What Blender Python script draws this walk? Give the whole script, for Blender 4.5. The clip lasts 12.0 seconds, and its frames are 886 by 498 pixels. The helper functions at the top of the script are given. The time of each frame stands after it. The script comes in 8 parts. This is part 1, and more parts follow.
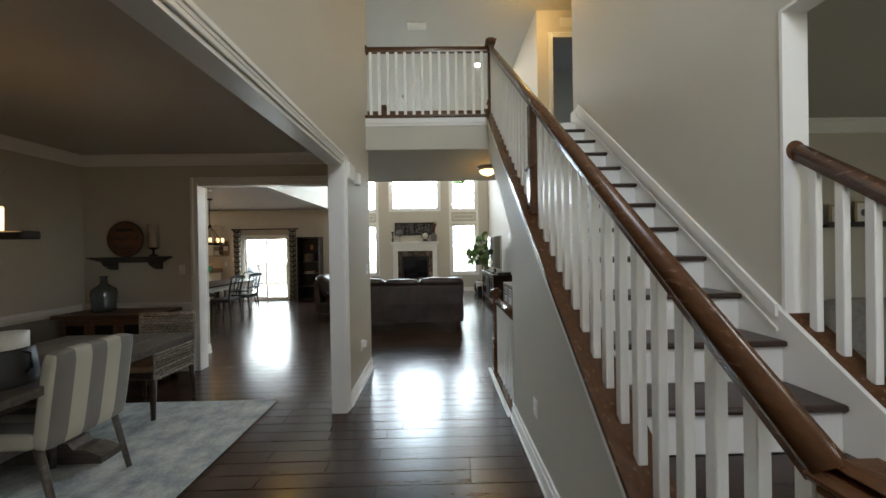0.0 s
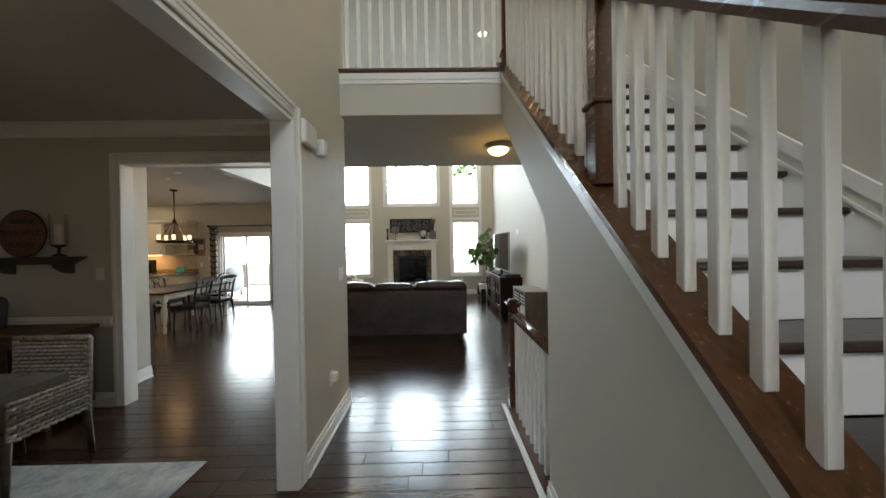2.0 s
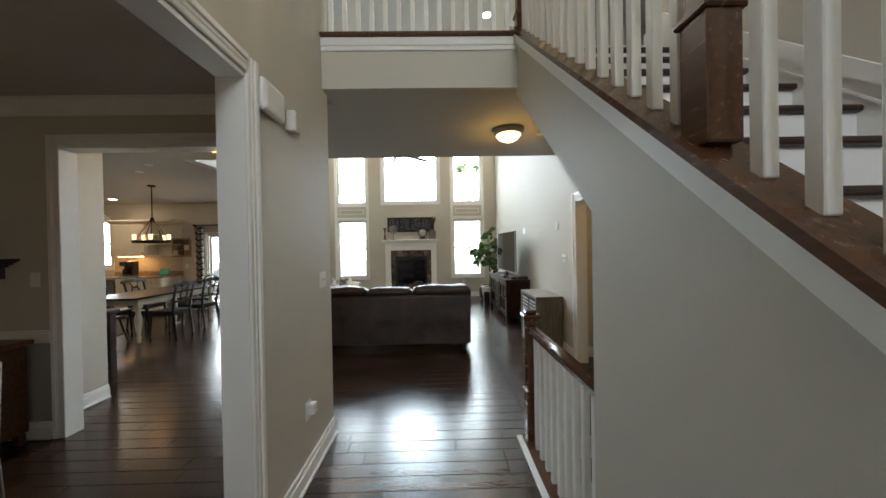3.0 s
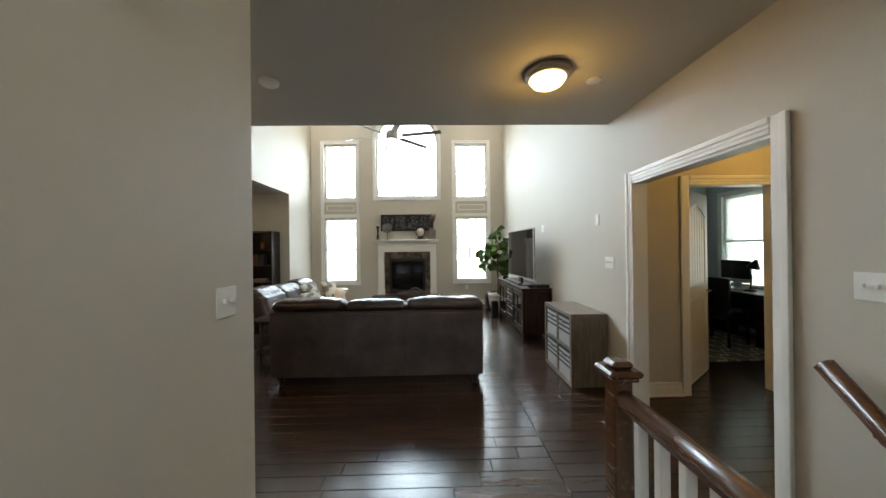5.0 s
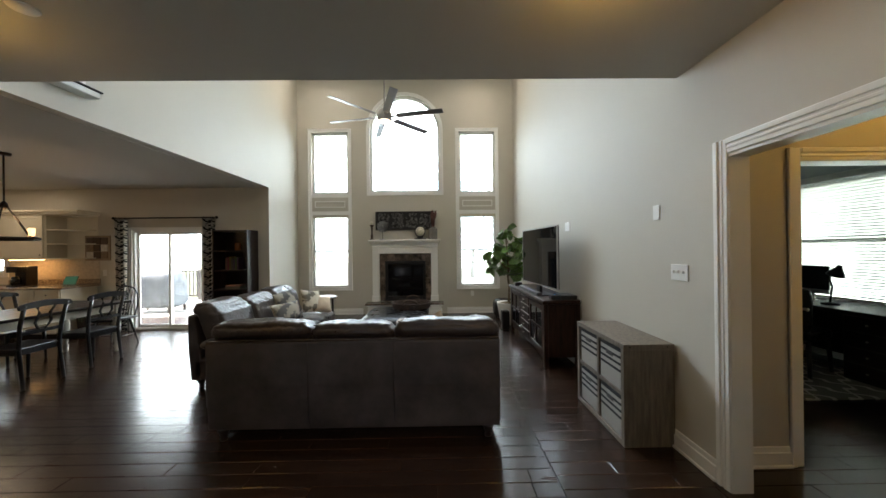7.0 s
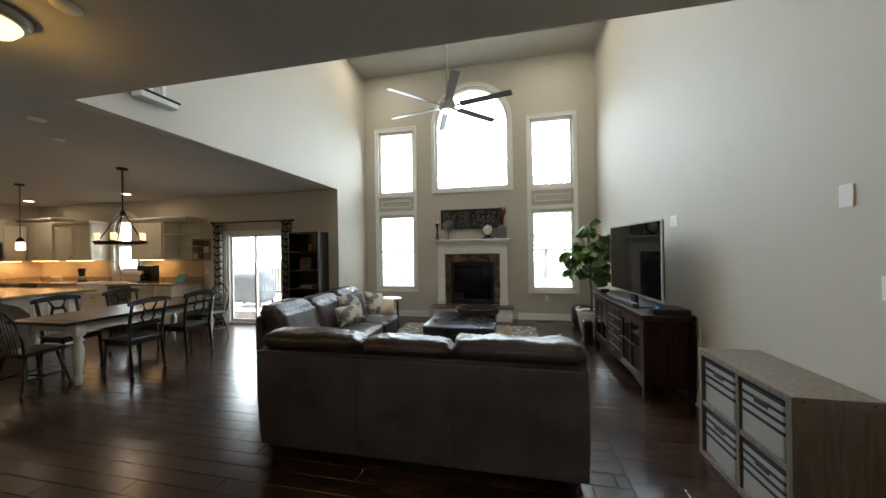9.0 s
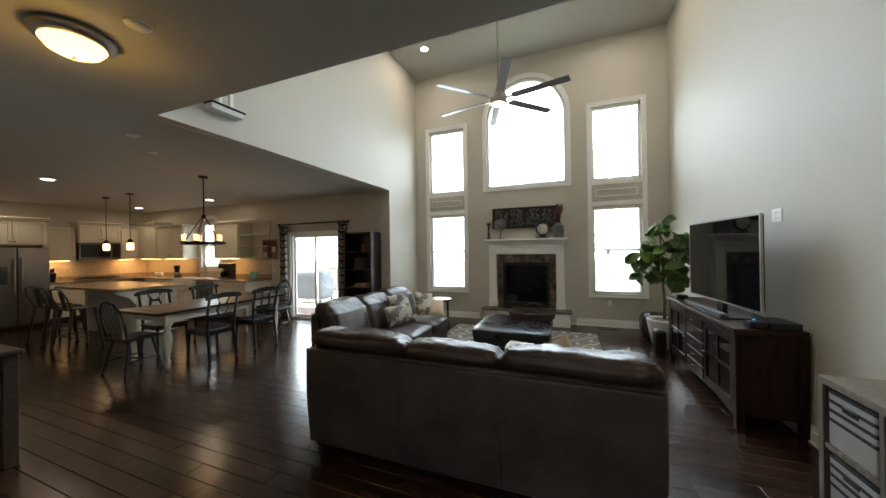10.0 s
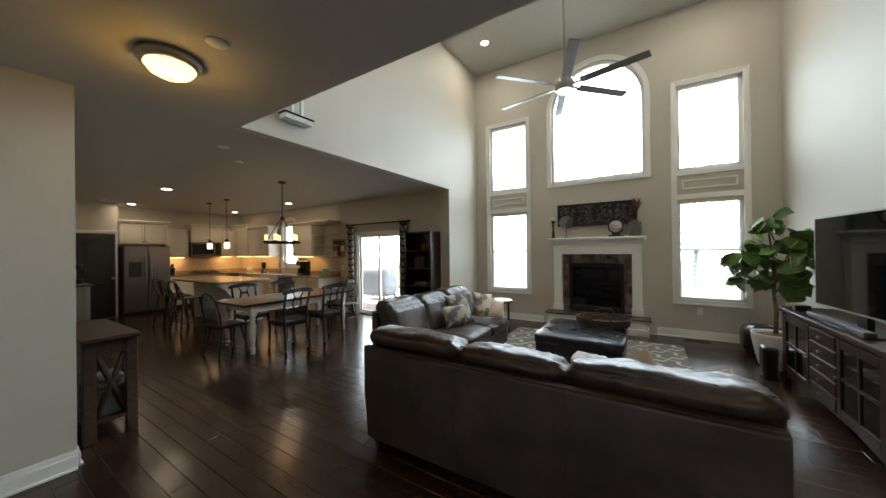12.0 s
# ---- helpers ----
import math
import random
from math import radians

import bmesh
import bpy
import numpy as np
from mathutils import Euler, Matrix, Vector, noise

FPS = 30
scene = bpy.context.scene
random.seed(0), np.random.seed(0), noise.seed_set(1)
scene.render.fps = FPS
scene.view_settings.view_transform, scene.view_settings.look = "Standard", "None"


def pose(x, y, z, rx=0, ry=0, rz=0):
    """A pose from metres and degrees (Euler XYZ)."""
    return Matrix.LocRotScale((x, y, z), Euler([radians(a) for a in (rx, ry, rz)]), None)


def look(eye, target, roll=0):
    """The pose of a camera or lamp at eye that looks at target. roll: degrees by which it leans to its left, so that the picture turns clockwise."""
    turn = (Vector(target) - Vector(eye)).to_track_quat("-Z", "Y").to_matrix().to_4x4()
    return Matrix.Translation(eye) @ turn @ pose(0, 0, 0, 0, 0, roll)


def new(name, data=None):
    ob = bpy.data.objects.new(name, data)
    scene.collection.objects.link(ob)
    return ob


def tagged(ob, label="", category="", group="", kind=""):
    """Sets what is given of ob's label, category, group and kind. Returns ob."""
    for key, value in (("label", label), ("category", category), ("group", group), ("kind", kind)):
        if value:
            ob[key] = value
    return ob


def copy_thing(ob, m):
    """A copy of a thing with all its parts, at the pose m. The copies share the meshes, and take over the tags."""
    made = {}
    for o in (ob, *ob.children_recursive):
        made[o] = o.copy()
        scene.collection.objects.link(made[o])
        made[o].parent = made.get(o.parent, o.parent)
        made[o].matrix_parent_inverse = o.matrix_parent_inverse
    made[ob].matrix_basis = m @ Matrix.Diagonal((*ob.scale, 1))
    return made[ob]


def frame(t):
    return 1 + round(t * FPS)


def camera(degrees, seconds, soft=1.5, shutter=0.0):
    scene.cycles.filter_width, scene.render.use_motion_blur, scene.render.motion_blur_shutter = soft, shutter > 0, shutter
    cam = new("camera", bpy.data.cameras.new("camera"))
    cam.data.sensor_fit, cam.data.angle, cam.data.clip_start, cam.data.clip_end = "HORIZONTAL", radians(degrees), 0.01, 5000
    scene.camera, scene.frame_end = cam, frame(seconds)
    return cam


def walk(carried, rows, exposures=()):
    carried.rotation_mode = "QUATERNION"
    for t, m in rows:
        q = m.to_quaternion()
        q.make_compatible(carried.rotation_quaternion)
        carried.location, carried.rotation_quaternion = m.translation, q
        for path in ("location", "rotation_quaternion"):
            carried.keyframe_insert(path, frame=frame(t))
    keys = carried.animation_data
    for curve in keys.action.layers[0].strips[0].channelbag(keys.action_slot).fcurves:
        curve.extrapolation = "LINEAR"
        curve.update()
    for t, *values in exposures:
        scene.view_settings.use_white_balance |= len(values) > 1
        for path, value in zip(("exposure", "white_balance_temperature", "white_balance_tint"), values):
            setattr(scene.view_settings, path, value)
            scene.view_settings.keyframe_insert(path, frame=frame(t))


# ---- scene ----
cam = camera(108.5, 12.0)
# seconds, eye, pitch, roll, yaw
PATH = [
    (0, -0.146, 0.019, 1.515, -0.24, 0.96, -0.85),
    (0.5, -0.157, 0.248, 1.511, -0.36, 0.95, -0.90),
    (1, -0.154, 0.492, 1.506, -0.33, 0.96, -0.90),
    (1.5, -0.133, 0.748, 1.502, -0.39, 0.98, -0.97),
    (2, -0.127, 0.987, 1.498, -0.39, 0.95, -0.87),
    (2.5, -0.141, 1.230, 1.498, -0.37, 1.01, -0.84),
    (3, -0.146, 1.493, 1.499, -0.38, 1.03, -0.95),
    (5, -0.183, 2.628, 1.465, 0.09, 0.68, -1.20),
    (5.5, -0.183, 2.889, 1.470, 0.10, 0.57, -1.33),
    (6, -0.182, 3.152, 1.478, 0.12, 0.59, -1.19),
    (6.5, -0.161, 3.386, 1.488, 0.10, 0.60, -1.15),
    (8.5, -0.142, 3.948, 1.528, -0.12, 0.95, 6.91),
    (9, -0.137, 4.049, 1.530, 0.00, 0.93, 11.78),
    (9.5, -0.135, 4.142, 1.528, 0.10, 0.88, 16.51),
    (10, -0.137, 4.211, 1.528, 0.16, 0.86, 21.25),
    (10.5, -0.140, 4.253, 1.525, 0.21, 0.80, 25.65),
    (11, -0.150, 4.292, 1.521, 0.19, 0.75, 29.09),
    (11.5, -0.152, 4.316, 1.522, 0.26, 0.71, 31.06),
    (12, -0.157, 4.332, 1.526, 0.19, 0.68, 32.24),
]
walk(cam, [(t, pose(x, y, z, 90 + pitch, roll, yaw)) for t, x, y, z, pitch, roll, yaw in PATH],
     exposures=[(0.0, 2.62), (3.0, 2.62), (5.0, 2.72), (6.5, 2.36), (8.5, 2.15), (12.0, 2.12)])

# ---- world and light ----
world = bpy.data.worlds.new("sky")
scene.world = world
world.use_nodes = True
wt = world.node_tree
sky = wt.nodes.new("ShaderNodeTexSky")
sky.sky_type = "NISHITA"
sky.sun_disc = False
sky.sun_elevation = radians(53)
sky.sun_rotation = radians(270)
sky.dust_density = 3.0
wt.nodes["Background"].inputs["Strength"].default_value = 0.15
wt.links.new(sky.outputs["Color"], wt.nodes["Background"].inputs["Color"])

sun = new("sun", bpy.data.lights.new("sun", "SUN"))
sun.data.energy, sun.data.angle, sun.data.color = 4.5, radians(4), (1.0, 0.95, 0.88)
sun.matrix_world = look((0, 0, 0), (0.6, 0.0, -0.8))


def daylight_lamp(x, y, z, w, h, facing, power, color=(0.61, 0.81, 1.0), spread=180):
    """An area lamp that stands in for daylight, at a window opening or alone."""
    ob = new("window_daylight", bpy.data.lights.new("window_daylight", "AREA"))
    ob.data.shape, ob.data.size, ob.data.size_y, ob.data.energy, ob.data.color = "RECTANGLE", w, h, power, color
    ob.data.spread = radians(spread)
    ob.matrix_world = look((x, y, z), (x + facing[0], y + facing[1], z + facing[2]))
    return ob


def lamp_light(x, y, z, power, color=(1.0, 0.60, 0.22), size=0.06):
    ob = new("lamp_glow", bpy.data.lights.new("lamp_glow", "POINT"))
    ob.data.energy, ob.data.color, ob.data.shadow_soft_size = power, color, size
    ob.location = (x, y, z)
    return ob


def down_light(x, y, z, power, color):
    """A recessed lamp that shines straight down."""
    ob = new("recessed_glow", bpy.data.lights.new("recessed_glow", "AREA"))
    ob.data.shape, ob.data.size, ob.data.energy, ob.data.color = "DISK", 0.12, power, color
    ob.matrix_world = pose(x, y, z)
    return ob


DAY, LAMP = 0.5, 0.5
# upper living-room windows and arch window
daylight_lamp(-2.695, 11.27, 3.55, 0.95, 1.54, (0, -1, -0.55), 7 * DAY, spread=140)
daylight_lamp(0.755, 11.27, 3.55, 0.95, 1.54, (0, -1, -0.55), 5 * DAY, spread=140)
daylight_lamp(-0.937, 11.27, 3.99, 1.74, 2.36, (0, -1, -0.55), 32 * DAY, spread=140)
# lamp added to light the bedroom beyond the upper hall; no window there
daylight_lamp(3.9, 6.6, 4.3, 1.0, 1.3, (-1, 0, 0), 1.2 * DAY)
# lower windows and patio door, from beyond the deck
daylight_lamp(-2.695, 11.60, 1.9, 0.9, 0.9, (0, -1, -0.25), 4 * DAY)
daylight_lamp(0.755, 11.60, 1.9, 0.9, 0.9, (0, -1, -0.25), 4 * DAY)
# inferred foyer window over the front door, behind the start of the walk
daylight_lamp(0.3, -1.46, 4.0, 1.6, 1.6, (0.2, 1, -0.15), 19 * DAY, (0.96, 0.955, 0.90))
# unseen opening and lamp, added to brighten the side room
daylight_lamp(3.2, -1.46, 1.5, 1.0, 1.2, (0, 1, -0.1), 5 * DAY, (1.0, 0.95, 0.86))
# office window
daylight_lamp(5.36, 7.7, 1.55, 1.3, 1.5, (-1, 0, -0.1), 2.6 * DAY)

# ---- materials ----
MATS = {}


def base_mat(name):
    m = bpy.data.materials.new(name)
    m.use_nodes = True
    nt = m.node_tree
    return m, nt, nt.nodes["Principled BSDF"]


def surface(name, color, rough=0.6, metal=0.0, var=0.12, scale=6.0, fine=120.0, bump=0.15, stretch=(1, 1, 1), dark=None,
            spec=0.5, rand=0.0, coat=0.0, rough_var=0.08, bump_dist=0.002):
    """A surface with broad and fine variation in colour, roughness and relief."""
    m, nt, p = base_mat(name)
    N, L = nt.nodes, nt.links
    co = N.new("ShaderNodeTexCoord")
    mp = N.new("ShaderNodeMapping")
    mp.inputs["Scale"].default_value = stretch
    L.new(co.outputs["Object"], mp.inputs["Vector"])
    n1 = N.new("ShaderNodeTexNoise")
    n1.inputs["Scale"].default_value, n1.inputs["Detail"].default_value = scale, 5
    n2 = N.new("ShaderNodeTexNoise")
    n2.inputs["Scale"].default_value, n2.inputs["Detail"].default_value = fine, 3
    L.new(mp.outputs[0], n1.inputs["Vector"])
    L.new(mp.outputs[0], n2.inputs["Vector"])
    ramp = N.new("ShaderNodeValToRGB")
    d = dark or tuple(c * (1 - var * 2) for c in color)
    b = tuple(min(1, c * (1 + var)) for c in color)
    ramp.color_ramp.elements[0].position, ramp.color_ramp.elements[1].position = 0.3, 0.7
    ramp.color_ramp.elements[0].color, ramp.color_ramp.elements[1].color = (*d, 1), (*b, 1)
    mix = N.new("ShaderNodeMath")
    mix.operation = "MULTIPLY_ADD"
    mix.inputs[1].default_value = 0.3
    L.new(n2.outputs["Fac"], mix.inputs[0])
    sc = N.new("ShaderNodeMath")
    sc.operation = "MULTIPLY"
    sc.inputs[1].default_value = 0.7
    L.new(n1.outputs["Fac"], sc.inputs[0])
    L.new(sc.outputs[0], mix.inputs[2])
    L.new(mix.outputs[0], ramp.inputs["Fac"])
    col = ramp.outputs["Color"]
    if rand:
        info = N.new("ShaderNodeObjectInfo")
        geo = N.new("ShaderNodeNewGeometry")
        add = N.new("ShaderNodeMath")
        L.new(info.outputs["Random"], add.inputs[0])
        L.new(geo.outputs["Random Per Island"], add.inputs[1])
        fr = N.new("ShaderNodeMath")
        fr.operation = "FRACT"
        L.new(add.outputs[0], fr.inputs[0])
        mr = N.new("ShaderNodeMapRange")
        mr.inputs["To Min"].default_value, mr.inputs["To Max"].default_value = 1 - rand, 1 + rand
        L.new(fr.outputs[0], mr.inputs["Value"])
        hsv = N.new("ShaderNodeHueSaturation")
        L.new(mr.outputs[0], hsv.inputs["Value"])
        L.new(col, hsv.inputs["Color"])
        col = hsv.outputs["Color"]
    L.new(col, p.inputs["Base Color"])
    rr = N.new("ShaderNodeMapRange")
    rr.inputs["To Min"].default_value, rr.inputs["To Max"].default_value = max(0.02, rough - rough_var), min(1, rough + rough_var)
    L.new(n1.outputs["Fac"], rr.inputs["Value"])
    L.new(rr.outputs[0], p.inputs["Roughness"])
    p.inputs["Metallic"].default_value = metal
    p.inputs["Specular IOR Level"].default_value = spec
    p.inputs["Coat Weight"].default_value = coat
    if bump:
        bp = N.new("ShaderNodeBump")
        bp.inputs["Strength"].default_value, bp.inputs["Distance"].default_value = bump, bump_dist
        L.new(mix.outputs[0], bp.inputs["Height"])
        L.new(bp.outputs[0], p.inputs["Normal"])
    return m


def glass(name, tint=(1, 1, 1), rough=0.0):
    m, nt, p = base_mat(name)
    p.inputs["Base Color"].default_value = (*tint, 1)
    p.inputs["Transmission Weight"].default_value = 1.0
    p.inputs["Roughness"].default_value = rough
    p.inputs["IOR"].default_value = 1.45
    return m


def glow(name, color, strength):
    m, nt, p = base_mat(name)
    p.inputs["Base Color"].default_value = (*color, 1)
    p.inputs["Emission Color"].default_value = (*color, 1)
    p.inputs["Emission Strength"].default_value = strength
    return m


paint = surface("greige_wall_paint", (0.54, 0.507, 0.437), 0.62, var=0.02, scale=1.2, fine=260, bump=0.12, bump_dist=0.001)
paint_office = surface("pale_grey_wall_paint", (0.52, 0.55, 0.56), 0.62, var=0.02, scale=1.2, fine=260, bump=0.12, bump_dist=0.001)
ceil_paint = surface("ceiling_paint", (0.50, 0.485, 0.445), 0.8, var=0.02, scale=1.0, fine=220, bump=0.15, bump_dist=0.001)
trim_white = surface("white_trim_paint", (0.80, 0.79, 0.76), 0.32, var=0.015, scale=3, fine=80, bump=0.04)
floor_wood = surface("dark_scraped_oak", (0.037, 0.0185, 0.0115), 0.23, var=0.34, scale=5, fine=34, bump=0.22, stretch=(0.35, 3, 3),
                     rand=0.4, rough_var=0.06, bump_dist=0.003, spec=0.6)
floor_gap = surface("floor_underlay", (0.010, 0.006, 0.004), 0.8)
walnut = surface("walnut_stained_wood", (0.105, 0.046, 0.021), 0.25, var=0.16, scale=14, fine=70, bump=0.12, stretch=(4, 0.6, 4))
tread_wood = surface("dark_tread_wood", (0.036, 0.019, 0.013), 0.3, var=0.3, scale=8, fine=70, bump=0.15, stretch=(0.6, 5, 5))
espresso = surface("espresso_wood", (0.020, 0.012, 0.010), 0.34, spec=0.35, var=0.35, scale=9, fine=80, bump=0.1, stretch=(5, 5, 0.6))
console_wood = surface("reddish_brown_wood", (0.030, 0.012, 0.007), 0.36, spec=0.2, var=0.4, scale=8, fine=80, bump=0.12, stretch=(5, 5, 0.6))
grey_wood = surface("weathered_grey_oak", (0.20, 0.165, 0.13), 0.55, var=0.28, scale=8, fine=70, bump=0.18, stretch=(5, 5, 0.5))
rustic_wood = surface("rustic_brown_wood", (0.042, 0.023, 0.014), 0.5, spec=0.35, var=0.35, scale=8, fine=70, bump=0.2, stretch=(0.6, 5, 5))
table_wood = surface("weathered_table_wood", (0.105, 0.085, 0.070), 0.38, var=0.3, scale=8, fine=70, bump=0.15, stretch=(0.6, 5, 5))
black_wood = surface("black_painted_wood", (0.012, 0.012, 0.013), 0.35, var=0.2, scale=9, fine=90, bump=0.08)
def leather_mat(name, color, rough, crease, mottle):
    """Hide with soft folds, a fine pebbled grain and rubbed lighter patches."""
    m, nt, p = base_mat(name)
    N, L = nt.nodes, nt.links
    co = N.new("ShaderNodeTexCoord")
    folds = N.new("ShaderNodeTexNoise")
    folds.inputs["Scale"].default_value, folds.inputs["Detail"].default_value, folds.inputs["Distortion"].default_value = 7.0, 4, 1.6
    patch = N.new("ShaderNodeTexNoise")
    patch.inputs["Scale"].default_value, patch.inputs["Detail"].default_value, patch.inputs["Roughness"].default_value = 3.2, 7, 0.62
    grain = N.new("ShaderNodeTexVoronoi")
    grain.inputs["Scale"].default_value = 210
    for n in (folds, patch, grain):
        L.new(co.outputs["Object"], n.inputs["Vector"])
    ramp = N.new("ShaderNodeValToRGB")
    ramp.color_ramp.elements[0].position, ramp.color_ramp.elements[1].position = 0.32, 0.70
    ramp.color_ramp.elements[0].color = (*(c * (1 - mottle) for c in color), 1)
    ramp.color_ramp.elements[1].color = (*(c * (1 + mottle) for c in color), 1)
    L.new(patch.outputs["Fac"], ramp.inputs["Fac"])
    L.new(ramp.outputs["Color"], p.inputs["Base Color"])
    mr = N.new("ShaderNodeMapRange")
    mr.inputs["From Min"].default_value, mr.inputs["From Max"].default_value = 0.3, 0.7
    mr.inputs["To Min"].default_value, mr.inputs["To Max"].default_value = rough - 0.10, rough + 0.12
    L.new(patch.outputs["Fac"], mr.inputs["Value"])
    L.new(mr.outputs[0], p.inputs["Roughness"])
    ridge = N.new("ShaderNodeMath")
    ridge.operation = "PINGPONG"
    ridge.inputs[1].default_value = 0.25
    L.new(folds.outputs["Fac"], ridge.inputs[0])
    b1 = N.new("ShaderNodeBump")
    b1.inputs["Strength"].default_value, b1.inputs["Distance"].default_value = crease, 0.05
    L.new(ridge.outputs[0], b1.inputs["Height"])
    b2 = N.new("ShaderNodeBump")
    b2.inputs["Strength"].default_value, b2.inputs["Distance"].default_value = 0.35, 0.0012
    L.new(grain.outputs["Distance"], b2.inputs["Height"])
    L.new(b1.outputs[0], b2.inputs["Normal"])
    L.new(b2.outputs[0], p.inputs["Normal"])
    return m


leather = leather_mat("dark_brown_leather", (0.042, 0.028, 0.022), 0.36, 0.24, 0.35)
leather_back = leather_mat("brown_grey_leather", (0.064, 0.051, 0.048), 0.50, 0.03, 0.5)
leather_black = leather_mat("black_leather", (0.013, 0.011, 0.011), 0.30, 0.12, 0.3)
bronze = surface("oil_rubbed_bronze", (0.035, 0.025, 0.02), 0.4, 0.7, var=0.2, scale=10, bump=0.05)
nickel = surface("brushed_nickel", (0.42, 0.40, 0.38), 0.35, 0.9, var=0.1, scale=10, bump=0.03)
steel_dark = surface("dark_stainless_steel", (0.16, 0.155, 0.15), 0.36, 0.85, var=0.06, scale=2, fine=200, bump=0.03, stretch=(1, 1, 0.05))
black_plastic = surface("black_plastic", (0.012, 0.012, 0.013), 0.3, var=0.1, scale=10, bump=0.05)
white_plastic = surface("white_plastic", (0.78, 0.77, 0.74), 0.35, var=0.02, scale=10, bump=0.03)
screen_black = surface("black_screen", (0.006, 0.006, 0.007), 0.04, var=0.1, scale=3, bump=0.0, rough_var=0.02)
clear_glass = glass("clear_glass")
window_glass = glass("window_glass", (0.98, 0.99, 1.0))
cabinet_cream = surface("cream_cabinet_paint", (0.70, 0.645, 0.52), 0.4, var=0.03, scale=4, bump=0.04)
cream_paint = surface("cream_table_paint", (0.66, 0.62, 0.53), 0.4, var=0.08, scale=10, bump=0.08)


# ---- mesh helpers ----
class Shape:
    """A bmesh that is put together from rounded boxes, turned pieces, tubes and prisms."""

    def __init__(self):
        self.bm = bmesh.new()

    def box(self, x0, x1, y0, y1, z0, z1, bevel=0.0, seg=1, m=None):
        r = bmesh.ops.create_cube(self.bm, size=1)
        vs = r["verts"]
        bmesh.ops.scale(self.bm, vec=(abs(x1 - x0), abs(y1 - y0), abs(z1 - z0)), verts=vs)
        bmesh.ops.translate(self.bm, vec=((x0 + x1) / 2, (y0 + y1) / 2, (z0 + z1) / 2), verts=vs)
        if m is not None:
            bmesh.ops.transform(self.bm, matrix=m, verts=vs)
        if bevel:
            es = list({e for v in vs for e in v.link_edges})
            bmesh.ops.bevel(self.bm, geom=es, offset=bevel, segments=seg, profile=0.5, affect="EDGES")
        return self

    def prism(self, pts, axis, a0, a1):
        """A flat polygon pushed along an axis: the points give the two other axes in order."""
        def at(p, a):
            return {"x": (a, p[0], p[1]), "y": (p[0], a, p[1]), "z": (p[0], p[1], a)}[axis]
        v0 = [self.bm.verts.new(at(p, a0)) for p in pts]
        v1 = [self.bm.verts.new(at(p, a1)) for p in pts]
        n = len(pts)
        fs = [self.bm.faces.new(v0), self.bm.faces.new(list(reversed(v1)))]
        for i in range(n):
            fs.append(self.bm.faces.new((v0[(i + 1) % n], v0[i], v1[i], v1[(i + 1) % n])))
        bmesh.ops.recalc_face_normals(self.bm, faces=fs)
        return self

    def lathe(self, prof, x=0.0, y=0.0, z=0.0, n=20, sx=1.0, sy=1.0):
        """Turns a profile of (radius, height) about the upright axis."""
        rings = []
        for r, h in prof:
            rings.append([self.bm.verts.new((x + max(r, 1e-4) * sx * math.cos(2 * math.pi * i / n),
                                             y + max(r, 1e-4) * sy * math.sin(2 * math.pi * i / n), z + h)) for i in range(n)])
        fs = []
        for a, b in zip(rings, rings[1:]):
            for i in range(n):
                fs.append(self.bm.faces.new((a[i], a[(i + 1) % n], b[(i + 1) % n], b[i])))
        fs.append(self.bm.faces.new(list(reversed(rings[0]))))
        fs.append(self.bm.faces.new(rings[-1]))
        for f in fs:
            f.smooth = True
        bmesh.ops.recalc_face_normals(self.bm, faces=fs)
        return self

    def tube(self, pts, r, n=8, closed=False, r1=None, flat=1.0):
        """A round bar along a line of points."""
        pts = [Vector(p) for p in pts]
        rings = []
        k = len(pts)
        for i, p in enumerate(pts):
            a = pts[(i - 1) % k] if (i or closed) else p
            b = pts[(i + 1) % k] if (i < k - 1 or closed) else p
            d = (b - a).normalized()
            up = Vector((0, 0, 1)) if abs(d.z) < 0.95 else Vector((0, 1, 0))
            u = d.cross(up).normalized()
            w = u.cross(d).normalized()
            rr = r if r1 is None else r + (r1 - r) * i / max(1, k - 1)
            rings.append([self.bm.verts.new(p + u * rr * math.cos(2 * math.pi * j / n) + w * rr * flat * math.sin(2 * math.pi * j / n)) for j in range(n)])
        fs = []
        pairs = list(zip(rings, rings[1:])) + ([(rings[-1], rings[0])] if closed else [])
        for a, b in pairs:
            for j in range(n):
                fs.append(self.bm.faces.new((a[j], a[(j + 1) % n], b[(j + 1) % n], b[j])))
        if not closed:
            fs.append(self.bm.faces.new(list(reversed(rings[0]))))
            fs.append(self.bm.faces.new(rings[-1]))
        for f in fs:
            f.smooth = True
        bmesh.ops.recalc_face_normals(self.bm, faces=fs)
        return self

    def cushion(self, x0, x1, y0, y1, z0, z1, puff=0.05, sub=6, lump=0.0, seed=0, m=None, soft=0.6, flat=4):
        """A padded block: a rounded box whose faces swell and crease."""
        cells = {}
        k = sub + 1
        fs = []

        def corner_at(a, b, c):
            key = (a, b, c)
            if key not in cells:
                cells[key] = self.bm.verts.new((2 * a / k - 1, 2 * b / k - 1, 2 * c / k - 1))
            return cells[key]
        for i in range(k):
            for j in range(k):
                for e in (0, k):
                    for quad in (((e, i, j), (e, i + 1, j), (e, i + 1, j + 1), (e, i, j + 1)), ((i, e, j), (i, e, j + 1), (i + 1, e, j + 1), (i + 1, e, j)), ((i, j, e), (i + 1, j, e), (i + 1, j + 1, e), (i, j + 1, e))):
                        q = [corner_at(*p) for p in quad]
                        fs.append(self.bm.faces.new(q if e else list(reversed(q))))
        allv = list(cells.values())
